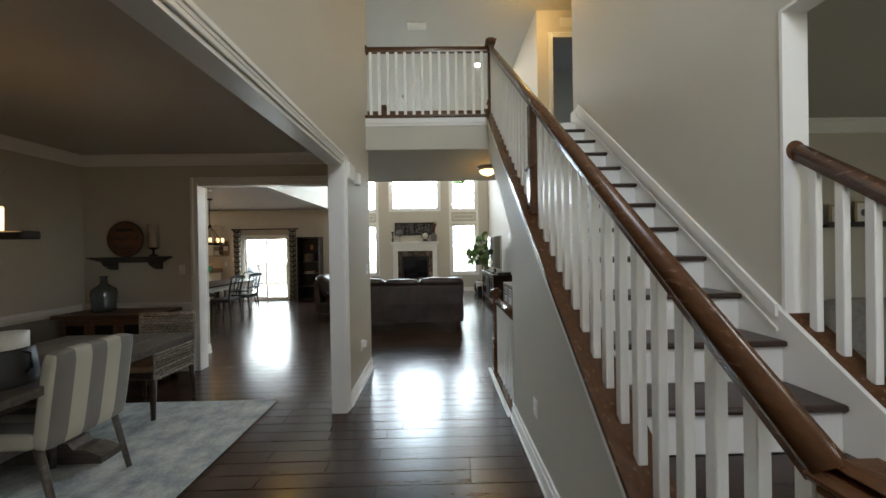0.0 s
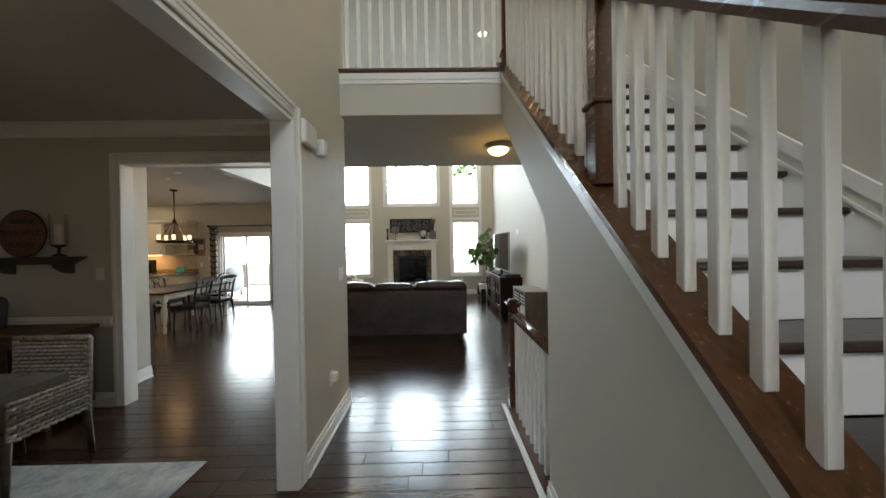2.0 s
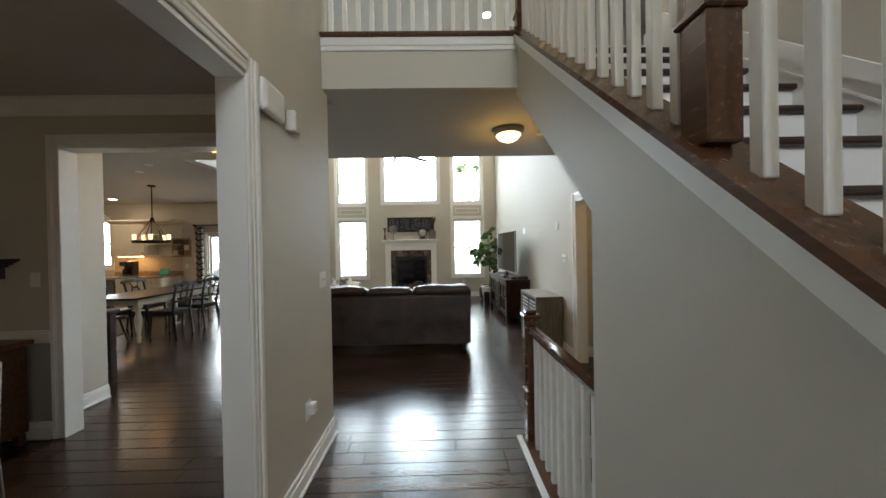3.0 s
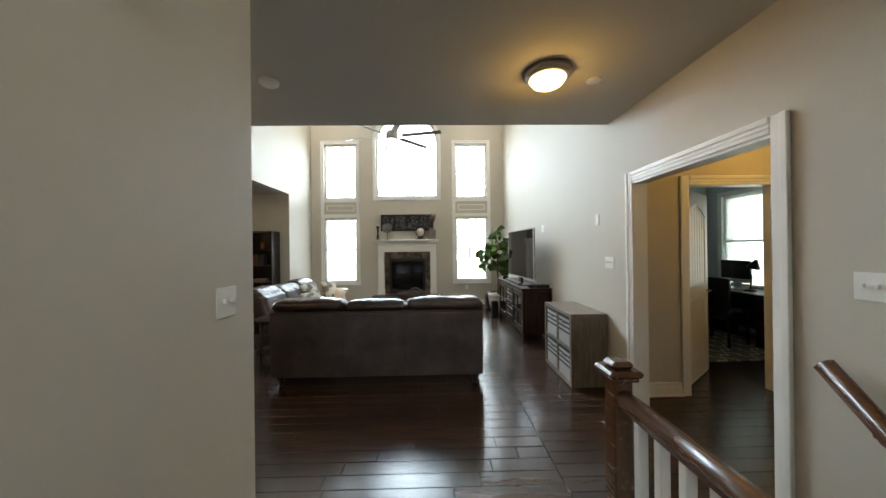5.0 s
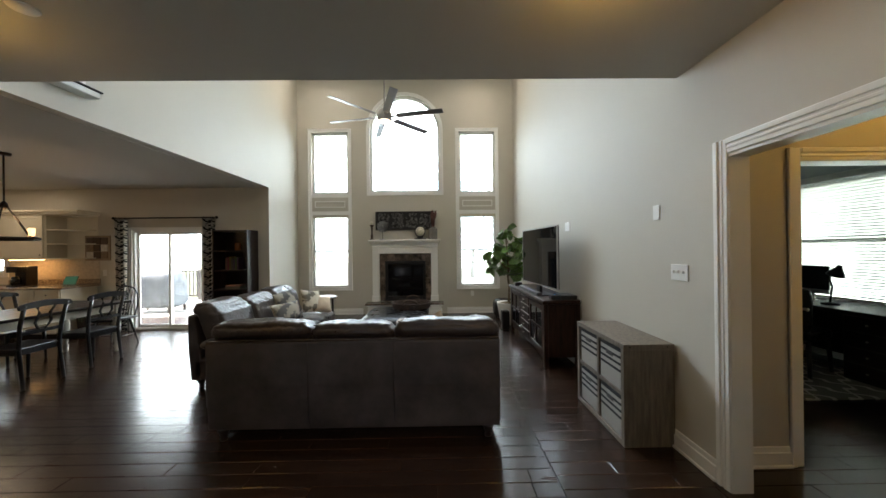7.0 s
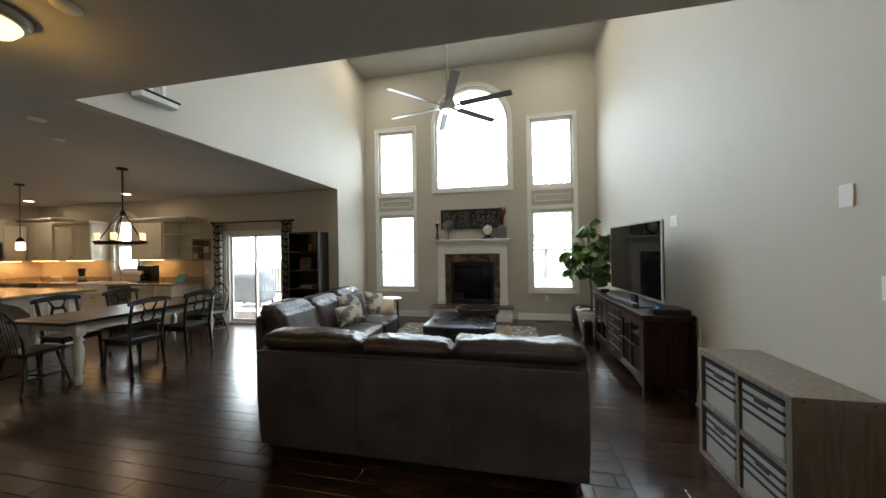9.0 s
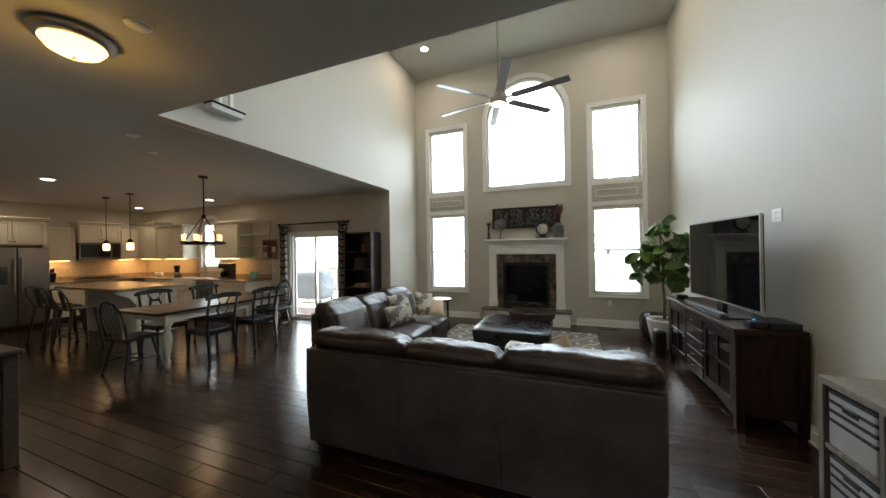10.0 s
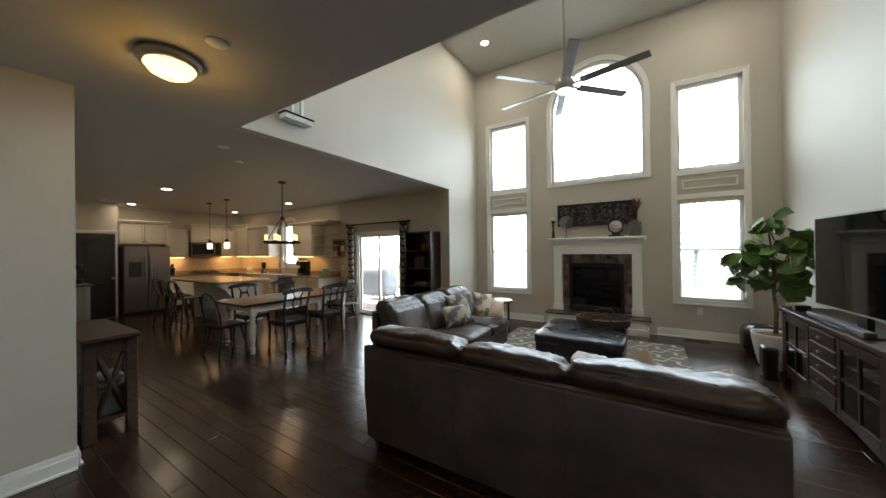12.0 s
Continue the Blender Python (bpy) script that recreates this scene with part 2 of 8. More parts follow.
        hx, hy, hz = (x1 - x0) / 2, (y1 - y0) / 2, (z1 - z0) / 2
        cx, cy, cz = (x0 + x1) / 2, (y0 + y1) / 2, (z0 + z1) / 2
        rad = min(hx, hy, hz) * soft
        for v in allv:
            c = v.co.copy()
            q = Vector((c.x * hx, c.y * hy, c.z * hz))
            inner = Vector((max(-hx + rad, min(hx - rad, q.x)), max(-hy + rad, min(hy - rad, q.y)), max(-hz + rad, min(hz - rad, q.z))))
            d = q - inner
            if d.length > 1e-6:
                q = inner + d.normalized() * min(rad, max(d.length, rad))
            fx, fy, fz = 1 - c.x ** flat, 1 - c.y ** flat, 1 - c.z ** flat
            q += Vector((c.x * fy * fz, c.y * fx * fz, c.z * fx * fy)) * puff
            if lump:
                nv = noise.noise_vector(q * 5 + Vector((seed * 7.1, seed * 3.3, 0)))
                rk = noise.noise(Vector((q.x * 22, q.y * 9, q.z * 9 + seed * 5)))
                q += nv * lump
                q.z -= lump * 0.7 * max(0.0, 0.35 - abs(rk)) * 2
            q += Vector((cx, cy, cz))
            v.co = m @ q if m is not None else q
        for f in fs:
            f.smooth = True
        return self

    def done(self, name):
        me = bpy.data.meshes.new(name)
        self.bm.to_mesh(me)
        self.bm.free()
        return me


def mesh_object(name, shape, mat):
    me = shape.done(name) if isinstance(shape, Shape) else shape
    if mat is not None and not me.materials:
        me.materials.append(mat)
    return new(name, me)


def part(name, shape, mat, parent, label=""):
    ob = mesh_object(name, shape, mat)
    ob.parent = parent
    if label:
        ob["label"] = label
    return ob


def thing(name, label, category, x=0, y=0, z=0, rz=0, group=""):
    ob = new(name)
    ob.empty_display_size = 0.1
    ob.matrix_world = pose(x, y, z, 0, 0, rz)
    return tagged(ob, label, category, group)


def structure(name, shape, mat, label="", category=""):
    return tagged(mesh_object(name, shape, mat), label, category, kind="structure")


def solid(*boxes, bevel=0.0):
    s = Shape()
    for b in boxes:
        s.box(*b, bevel=bevel)
    return s

# ---- large structure ----
TOP, LOW, UP = 5.57, 2.74, 3.07  # high ceiling, ground-floor ceiling, upper floor
XL, XR = -1.02, 1.61             # hall wall and long east wall
YF = 11.08                       # north wall of the living room
YK = 9.80                        # north wall of the kitchen

structure("floor", solid((-11.7, 0.60, -1.5, 11.08, -0.12, -0.012), (0.60, 5.2, 4.02, 11.08, -0.12, -0.012), (0.60, 5.2, -1.5, 2.82, -0.12, -0.012)),
          floor_gap, "dark hand-scraped oak plank floor", "floor")

# walls of the foyer and dining room
structure("wall_hall_west", solid((XL - 0.12, XL, 2.99, 4.10, 0, TOP), (XL - 0.12, XL, -0.6, 2.99, 2.31, TOP), (XL - 0.12, XL, -1.5, -0.6, 0, TOP)),
          paint, "greige painted hall wall with a wide cased opening", "wall")
structure("wall_dining_north", solid((-4.65, -3.22, 4.14, 4.26, 0, LOW), (-3.22, -1.25, 4.14, 4.26, 2.37, LOW), (-1.25, XL - 0.12, 4.10, 4.26, 0, LOW),),
          paint, "greige painted dining wall with a cased opening", "wall")
structure("wall_dining_west", solid((-4.77, -4.65, -1.5, 4.26, 0, LOW)), paint, "greige painted dining room wall", "wall")
structure("wall_south", solid((-4.77, -2.3, -1.62, -1.5, 0, LOW), (-2.3, -0.65, -1.62, -1.5, 0, TOP),
                              (-0.65, 1.25, -1.62, -1.5, 0, 3.1), (-0.65, 1.25, -1.62, -1.5, 4.9, TOP), (1.25, 2.7, -1.62, -1.5, 0, TOP),
                              (2.7, 3.7, -1.62, -1.5, 0, 0.9), (2.7, 3.7, -1.62, -1.5, 2.1, LOW), (3.7, 5.2, -1.62, -1.5, 0, LOW)),
          paint, "greige painted front wall with unseen daylight openings", "wall")
structure("ceiling_dining", solid((-4.77, XL - 0.12, -1.5, 4.26, LOW, LOW + 0.1)), ceil_paint, "painted dining room ceiling", "ceiling")

# east side: stair wall, side room, office passage
structure("wall_east", solid((XR, XR + 0.12, 1.62, 4.27, -2.6, LOW), (XR, XR + 0.12, 4.27, 5.50, 2.06, LOW), (XR, XR + 0.12, 5.50, YF, 0, TOP),
                             (XR, XR + 0.12, 1.62, 4.08, LOW, TOP), (XR, XR + 0.12, -1.5, 1.62, 2.69, TOP), (XR, XR + 0.12, 4.08, 5.50, LOW, UP)),
          paint, "tall greige painted wall beside the stairs and living room", "wall")
structure("wall_side_room_north", solid((XR + 0.12, 5.2, 3.22, 3.34, 0, LOW)), paint, "greige painted side room wall", "wall")
structure("wall_side_room_east", solid((5.2, 5.32, -1.5, 7.0, 0, LOW), (5.2, 5.32, 8.4, YF, 0, LOW), (5.2, 5.32, 7.0, 8.4, 0, 0.75), (5.2, 5.32, 7.0, 8.4, 2.36, LOW)), paint, "greige painted far wall", "wall")
structure("ceiling_side_room", solid((XR + 0.12, 5.32, -1.5, 5.84, LOW, LOW + 0.1)), ceil_paint, "painted side room ceiling", "ceiling")
structure("wall_office_south", solid((XR + 0.12, 2.285, 5.72, 5.84, 0, LOW), (2.285, 3.205, 5.72, 5.84, 2.09, LOW), (3.205, 5.2, 5.72, 5.84, 0, LOW)),
          paint, "passage wall with the office doorway", "wall")
structure("wall_passage_south", solid((XR + 0.12, 5.2, 4.0, 4.12, 0, LOW)), paint, "greige painted passage wall", "wall")
structure("wall_office_north", solid((XR + 0.12, 5.2, 8.75, 8.87, 0, LOW)), paint_office, "pale grey office wall", "wall")
structure("wall_office_east", solid((5.1, 5.19, 5.84, 7.0, 0, LOW), (5.1, 5.19, 8.4, 8.75, 0, LOW), (5.1, 5.19, 7.0, 8.4, 0, 0.75), (5.1, 5.19, 7.0, 8.4, 2.36, LOW)),
          paint_office, "pale grey office wall with a window", "wall")
structure("ceiling_office", solid((XR + 0.12, 5.19, 5.84, 8.87, LOW, LOW + 0.1)), ceil_paint, "office ceiling", "ceiling")

# low ceiling with the upper floor on it, high ceiling
structure("ceiling_low", solid((-11.7, XR, 4.26, 5.90, LOW, UP - 0.01), (XL, XR, 4.02, 4.26, LOW, UP - 0.01), (-11.7, -3.57, 5.90, YK, LOW, UP - 0.01)),
          ceil_paint, "painted ground-floor ceiling", "ceiling")
structure("ceiling_high", solid((-4.8, 5.3, -1.6, YF + 0.1, TOP, TOP + 0.1)), ceil_paint, "high painted ceiling", "ceiling")
structure("wall_upper_west", solid((-3.57, -3.45, 5.90, YF, LOW + 0.004, TOP), (-3.57, -3.45, YK, YF, 0, LOW + 0.004)),
          paint, "tall greige wall above the kitchen opening", "wall")
structure("wall_upper_corridor", solid((-3.57, -3.45, 4.10, 5.90, UP, TOP), (-3.45, XL - 0.12, 3.98, 4.10, UP, TOP)), paint, "upper corridor wall", "wall")
structure("wall_upper_hall", solid((XR + 0.12, 1.88, 5.50, 5.62, UP, TOP), (1.88, 2.62, 5.50, 5.62, UP + 2.05, TOP), (2.62, 4.0, 5.50, 5.62, UP, TOP),
                                   (XR + 0.12, 4.0, 4.03, 4.15, UP, TOP), (4.0, 4.12, 4.03, 7.5, UP, TOP), (XR + 0.12, 4.0, 7.4, 7.5, UP, TOP)),
          paint, "upper hall wall with a bedroom doorway", "wall")
structure("upper_floor", solid((XR + 0.13, 4.0, 4.15, 7.4, LOW + 0.1, UP - 0.01)), ceil_paint, "carpeted upper hall floor", "floor")

# north wall of the living room with its windows
WL, WR, WA = (-3.12, -2.27), (0.33, 1.18), (-1.755, -0.12)
ARC_R = (WA[1] - WA[0]) / 2
ARC_C = (WA[0] + WA[1]) / 2
ARC_Z = 5.12 - ARC_R


def arch_points(xc, zc, r, n=24):
    return [(xc + r * math.cos(math.pi * i / n), zc + r * math.sin(math.pi * i / n)) for i in range(n + 1)]


nw = solid((-3.57, WL[0], YF, YF + 0.16, 0, TOP), (WL[1], WA[0], YF, YF + 0.16, 0, TOP), (WA[1], WR[0], YF, YF + 0.16, 0, TOP), (WR[1], XR + 0.12, YF, YF + 0.16, 0, TOP),
           (WA[0], WA[1], YF, YF + 0.16, 0, 2.86))
for a, b in (WL, WR):
    nw.box(a, b, YF, YF + 0.16, 0, 0.64).box(a, b, YF, YF + 0.16, 2.33, 2.83).box(a, b, YF, YF + 0.16, 4.27, TOP)
arc = arch_points(ARC_C, ARC_Z, ARC_R)
half = len(arc) // 2
nw.prism([(WA[1], TOP)] + arc[:half + 1] + [(ARC_C, TOP)], "y", YF, YF + 0.16)
nw.prism([(ARC_C, TOP)] + arc[half:] + [(WA[0], TOP)], "y", YF, YF + 0.16)
structure("wall_north", nw, paint, "tall greige wall with windows round the fireplace", "wall")

# kitchen walls
structure("wall_kitchen_north", solid((-4.72, -3.57, YK, YK + 0.14, 0, LOW), (-6.08, -4.72, YK, YK + 0.14, 1.93, LOW), (-8.50, -6.08, YK, YK + 0.14, 0, LOW),
                                      (-9.20, -8.50, YK, YK + 0.14, 0, 1.14), (-9.20, -8.50, YK, YK + 0.14, 2.32, LOW), (-11.6, -9.20, YK, YK + 0.14, 0, LOW)),
          paint, "kitchen wall with sliding door and window", "wall")
structure("wall_kitchen_west", solid((-11.72, -11.6, 4.9, YK + 0.14, 0, LOW)), paint, "kitchen wall behind the cabinets", "wall")
structure("wall_kitchen_south", solid((-11.6, -3.60, 4.74, 4.86, 0, LOW), (-3.72, -3.60, 4.26, 4.74, 0, LOW)), paint, "greige kitchen wall end", "wall")


# ---- trim ----
def casing_leg(s, axis, face, out, a0, a1, z0, z1):
    """An upright casing board with a thicker outer edge; axis is the one across the wall."""
    w = a1 - a0
    for f0, f1, d in ((0, 1, 0.016), (0.62 if out else 0.0, 1.0 if out else 0.38, 0.026), (0.3, 0.5, 0.02)):
        lo, hi = a0 + w * f0, a0 + w * f1
        if axis == "x":
            s.box(min(face, face + d * SIDE), max(face, face + d * SIDE), lo, hi, z0, z1, 0.004)
        else:
            s.box(lo, hi, min(face, face + d * SIDE), max(face, face + d * SIDE), z0, z1, 0.004)


SIDE = 1


def cased(name, axis, face, side, a0, a1, top, w=0.09, bottom=0.0, label="white painted opening casing"):
    """Casing round three sides of an opening on one wall face."""
    global SIDE
    SIDE = side
    s = Shape()
    casing_leg(s, axis, face, False, a0 - w, a0, bottom, top + w)
    casing_leg(s, axis, face, True, a1, a1 + w, bottom, top + w)
    for f0, f1, d in ((0, 1, 0.0155), (0.62, 1.0, 0.0255), (0.3, 0.5, 0.0195)):
        lo, hi = top + w * f0, top + w * f1
        y = (min(face, face + d * side), max(face, face + d * side))
        if axis == "x":
            s.box(*y, a0, a1, lo, hi, 0.004)
        else:
            s.box(a0, a1, *y, lo, hi, 0.004)
    return structure(name, s, trim_white, label, "door casing")


cased("trim_dining_opening", "x", XL, 1, -0.6, 2.975, 2.32, w=0.08)
cased("trim_dining_opening_inner", "x", XL - 0.12, -1, -0.6, 2.975, 2.32, w=0.08)
structure("jamb_dining_opening", solid((XL - 0.125, XL + 0.004, 2.97, 2.992, 0, 2.31), (XL - 0.125, XL + 0.004, -0.6, 2.97, 2.292, 2.311)), trim_white, "white painted opening jamb", "door jamb")
cased("trim_dining_north", "y", 4.14, -1, -3.20, -1.27, 2.37)
structure("jamb_dining_north", solid((-3.221, -3.20, 4.136, 4.264, 0, 2.37), (-1.27, -1.249, 4.136, 4.264, 0, 2.37), (-3.2, -1.27, 4.136, 4.264, 2.352, 2.371)), trim_white, "white painted opening jamb", "door jamb")
cased("trim_passage", "x", XR, -1, 4.285, 5.485, 2.06)
structure("jamb_passage", solid((XR - 0.004, XR + 0.124, 5.482, 5.501, 0, 2.06), (XR - 0.004, XR + 0.124, 4.269, 4.288, 0, 2.06), (XR - 0.004, XR + 0.124, 4.288, 5.482, 2.042, 2.061)), trim_white, "white painted opening jamb", "door jamb")
cased("trim_office_door", "y", 5.72, -1, 2.305, 3.185, 2.07)
structure("jamb_office_door", solid((2.284, 2.305, 5.716, 5.844, 0, 2.08), (3.185, 3.206, 5.716, 5.844, 0, 2.08), (2.305, 3.185, 5.716, 5.844, 2.07, 2.091)), trim_white, "white painted door jamb", "door jamb")
cased("trim_bedroom_door", "y", 5.50, -1, 1.88, 2.62, UP + 2.03, bottom=UP)


def baseboard(name, runs):
    s = Shape()
    for axis, face, side, a0, a1 in runs:
        for d, h in ((0.014, 0.135), (0.022, 0.10), (0.034, 0.02)):
            lo, hi = min(face, face + side * d), max(face, face + side * d)
            if axis == "x":
                s.box(lo, hi, a0, a1, 0, h, 0.003)
            else:
                s.box(a0, a1, lo, hi, 0, h, 0.003)
    return structure(name, s, trim_white, "white painted baseboard", "baseboard")


baseboard("baseboard", [("x", XL, 1, 3.07, 4.10), ("x", XR, -1, 5.58, YF), ("x", XR, -1, 4.04, 4.19),
                        ("y", YF, -1, -3.45, -1.95), ("y", YF, -1, 0.02, XR - 0.03), ("x", -3.45, 1, YK, YF - 0.03),
                        ("y", YK, -1, -4.62, -3.45), ("y", YK, -1, -6.70, -6.18), ("y", 5.72, -1, XR + 0.13, 2.215), ("y", 5.72, -1, 3.275, 5.1),
                        ("x", -3.60, 1, 4.27, 4.86), ("y", 4.14, -1, -4.62, -3.30), ("x", -4.65, 1, -1.4, 4.1), ("x", 0.501, -1, 0.62, 2.82),
                        ("y", 4.86, 1, -11.4, -3.62), ("y", 8.75, -1, 1.8, 5.0), ("x", 5.1, -1, 5.9, 8.7)])


def crown(name, runs, z):
    s = Shape()
    for axis, face, side, a0, a1 in runs:
        prof = [(0, 0), (0, -0.125), (0.018, -0.125), (0.022, -0.10), (0.075, -0.035), (0.092, -0.025), (0.092, 0)]
        pts = [(face + side * d, z + h) for d, h in prof]
        s.prism(pts, "y" if axis == "x" else "x", a0, a1)
    return structure(name, s, trim_white, "white crown moulding", "crown moulding")


crown("trim_crown_dining", [("y", 4.14, -1, -4.65, XL - 0.12), ("x", -4.65, 1, -1.5, 4.14)], LOW)
crown("trim_crown_side_room", [("y", 3.22, -1, XR + 0.12, 5.2)], LOW)
structure("trim_chair_rail", solid((-4.65, -3.30, 4.112, 4.14, 0.80, 0.86), (-4.65, -4.622, -1.5, 4.10, 0.80, 0.86), (-4.65, -3.30, 4.125, 4.141, 0.775, 0.88), (-4.65, -4.634, -1.5, 4.10, 0.775, 0.88), bevel=0.006),
          trim_white, "white chair rail", "moulding")
wains = surface("grey_wainscot_paint", (0.33, 0.31, 0.28), 0.6, var=0.02, scale=1.2, fine=260, bump=0.1)
structure("wainscot_dining", solid((-4.646, -3.30, 4.137, 4.1405, 0.14, 0.775), (-4.6505, -4.647, -1.5, 4.1, 0.14, 0.775)), wains, "grey painted lower dining wall", "wall")


# ---- windows ----
def sash_window(name, x0, x1, z0, z1, y, label, bars=True):
    w = thing(name, label, "window", (x0 + x1) / 2, y, z0)
    w["kind"] = "structure"
    hx, h = (x1 - x0) / 2, z1 - z0
    s = Shape()
    s.box(-hx, -hx + 0.05, 0.05, 0.12, 0, h, 0.004).box(hx - 0.05, hx, 0.05, 0.12, 0, h, 0.004)
    s.box(-hx, hx, 0.05, 0.12, 0, 0.05, 0.004).box(-hx, hx, 0.05, 0.12, h - 0.05, h, 0.004)
    part("window_frame", s, trim_white, w)
    if bars:
        part("meeting_rail", Shape().box(-hx + 0.05, hx - 0.05, 0.06, 0.11, h / 2 - 0.025, h / 2 + 0.025, 0.004), trim_white, w)
    g = part("pane", Shape().box(-hx + 0.05, hx - 0.05, 0.083, 0.087, 0.05, h - 0.05), window_glass, w)
    g.visible_shadow = False
    return w


for k, (a, b) in enumerate((WL, WR)):
    sash_window("window_%d" % (2 * k + 1), a, b, 2.83, 4.27, YF, "tall white framed upper window full of daylight", bars=False)
    sash_window("window_%d" % (2 * k + 2), a, b, 0.64, 2.33, YF, "white framed sash window with a raised blind")
    s = Shape()
    o = 0.082
    for d, i0 in ((0.018, 0.0), (0.028, 0.052)):
        s.box(a - o, a - i0, YF - d, YF, 0.64 - o, 4.27 + o, 0.004).box(b + i0, b + o, YF - d, YF, 0.64 - o, 4.27 + o, 0.004)
        s.box(a - i0, b + i0, YF - d + 0.0007, YF, 0.64 - o, 0.64 - i0, 0.004).box(a - i0, b + i0, YF - d + 0.0007, YF, 4.27 + i0, 4.27 + o, 0.004)
    s.box(a, b, YF - 0.0165, YF, 2.74, 2.83, 0.004).box(a, b, YF - 0.0165, YF, 2.33, 2.42, 0.004)
    structure("trim_window_%d" % (k + 1), s, trim_white, "white window casing with a panel between the sashes", "window casing")
    s = Shape()
    for q0, q1, r0, r1 in ((a + 0.07, b - 0.07, 2.505, 2.525), (a + 0.07, b - 0.07, 2.635, 2.655), (a + 0.07, a + 0.09, 2.525, 2.635), (b - 0.09, b - 0.07, 2.525, 2.635)):
        s.box(q0, q1, YF - 0.02, YF, r0, r1, 0.004)
    structure("trim_panel_%d" % (k + 1), s, trim_white, "white panel moulding", "moulding")
    # raised blind at the head, slats part-way down
    bl = thing("window_blind", "cream slatted window blind hanging in the window", "blind", (a + b) / 2, YF + 0.03, 0, group="living room blinds")
    part("head_rail", Shape().box(a - (a + b) / 2 + 0.005, b - (a + b) / 2 - 0.005, -0.02, 0.02, 2.26, 2.325, 0.004), cabinet_cream, bl)
    for j in range(71):
        z = 0.68 + j * 0.022
        part("slat", Shape().box(-0.405, 0.405, -0.012, 0.012, -0.001, 0.001, m=pose(0, 0, z, 14, 0, 0)), white_plastic, bl)

# arch window
aw = thing("window_5", "large arched white window full of daylight", "window", ARC_C, YF, 2.86)
aw["kind"] = "structure"
s = Shape()
r = ARC_R
s.box(-r, -r + 0.05, 0.05, 0.12, 0, ARC_Z - 2.86, 0.004).box(r - 0.05, r, 0.05, 0.12, 0, ARC_Z - 2.86, 0.004).box(-r, r, 0.05, 0.12, 0, 0.05, 0.004)
for i in range(24):
    a, b = arch_points(0, ARC_Z - 2.86, r), arch_points(0, ARC_Z - 2.86, r - 0.05)
    s.prism([a[i], a[i + 1], b[i + 1], b[i]], "y", 0.05, 0.12)
part("window_frame", s, trim_white, aw)
g = part("pane", Shape().prism([(-r + 0.05, 0.05), (r - 0.05, 0.05)] + arch_points(0, ARC_Z - 2.86, r - 0.05), "y", 0.083, 0.087), window_glass, aw)
g.visible_shadow = False
s = Shape()
o = 0.082
s.box(WA[0] - o, WA[0], YF - 0.02, YF, 2.86 - o, ARC_Z, 0.004).box(WA[1], WA[1] + o, YF - 0.02, YF, 2.86 - o, ARC_Z, 0.004)
s.box(WA[0], WA[1], YF - 0.0195, YF, 2.86 - o, 2.86, 0.004)
a, b = arch_points(ARC_C, ARC_Z, ARC_R + o), arch_points(ARC_C, ARC_Z, ARC_R)
for i in range(24):
    s.prism([a[i], a[i + 1], b[i + 1], b[i]], "y", YF - 0.02, YF)
structure("trim_window_3", s, trim_white, "white arched window casing", "window casing")

# kitchen window
kw = sash_window("window_6", -9.20, -8.50, 1.14, 2.32, YK, "kitchen window with an arched head over the sink")
s = Shape()
for x0, x1, z0, z1 in ((-9.28, -9.2, 1.06, 2.1), (-8.5, -8.42, 1.06, 2.1), (-9.2, -8.5, 1.06, 1.14)):
    s.box(x0, x1, YK - 0.02, YK, z0, z1, 0.004)
a, b = arch_points(-8.85, 2.1, 0.43), arch_points(-8.85, 2.1, 0.34)
for i in range(24):
    s.prism([a[i], a[i + 1], b[i + 1], b[i]], "y", YK - 0.02, YK)
structure("trim_window_4", s, trim_white, "white arched kitchen window casing", "window casing")
corner = Shape()
for sgn in (-1, 1):
    pts = arch_points(-8.85, 2.1, 0.35)
    hh = len(pts) // 2
    run = pts[:hh + 1] if sgn > 0 else pts[hh:]
    corner.prism(([(-8.5, 2.45)] + run + [(-8.85, 2.45)]) if sgn > 0 else ([(-8.85, 2.45)] + run + [(-9.2, 2.45)]), "y", YK - 0.008, YK - 0.001)
structure("wall_kitchen_arch", corner, paint, "greige wall round the arched window head", "wall")

# sliding glass door
sd = thing("sliding_door", "white framed sliding glass patio door to the deck", "door", -5.40, YK, 0)
sd["kind"] = "structure"
s = Shape()
s.box(-0.68, -0.65, 0.02, 0.12, 0, 1.93, 0.004).box(0.65, 0.68, 0.02, 0.12, 0, 1.93, 0.004).box(-0.65, 0.65, 0.02, 0.12, 1.89, 1.93, 0.004).box(-0.65, 0.65, 0.02, 0.12, 0, 0.04, 0.004)
part("door_frame", s, trim_white, sd)
for x0, x1, y0 in ((-0.65, 0.02, 0.075), (-0.02, 0.65, 0.035)):
    s = Shape()
    s.box(x0, x0 + 0.04, y0, y0 + 0.035, 0.04, 1.89, 0.004).box(x1 - 0.04, x1, y0, y0 + 0.035, 0.04, 1.89, 0.004)
    s.box(x0 + 0.04, x1 - 0.04, y0, y0 + 0.035, 0.04, 0.10, 0.004).box(x0 + 0.04, x1 - 0.04, y0, y0 + 0.035, 1.85, 1.89, 0.004)
    sash = part("door_sash", s, trim_white, sd)
    g = part("pane", Shape().box(x0 + 0.04, x1 - 0.04, y0 + 0.015, y0 + 0.019, 0.10, 1.85), window_glass, sash)
    g.visible_shadow = False
cased("trim_sliding_door", "y", YK, -1, -6.08, -4.72, 1.93, w=0.06)


# ---- stairs ----
RISE, RUN, Y1, N = UP / 15, 0.2355, 0.63, 15
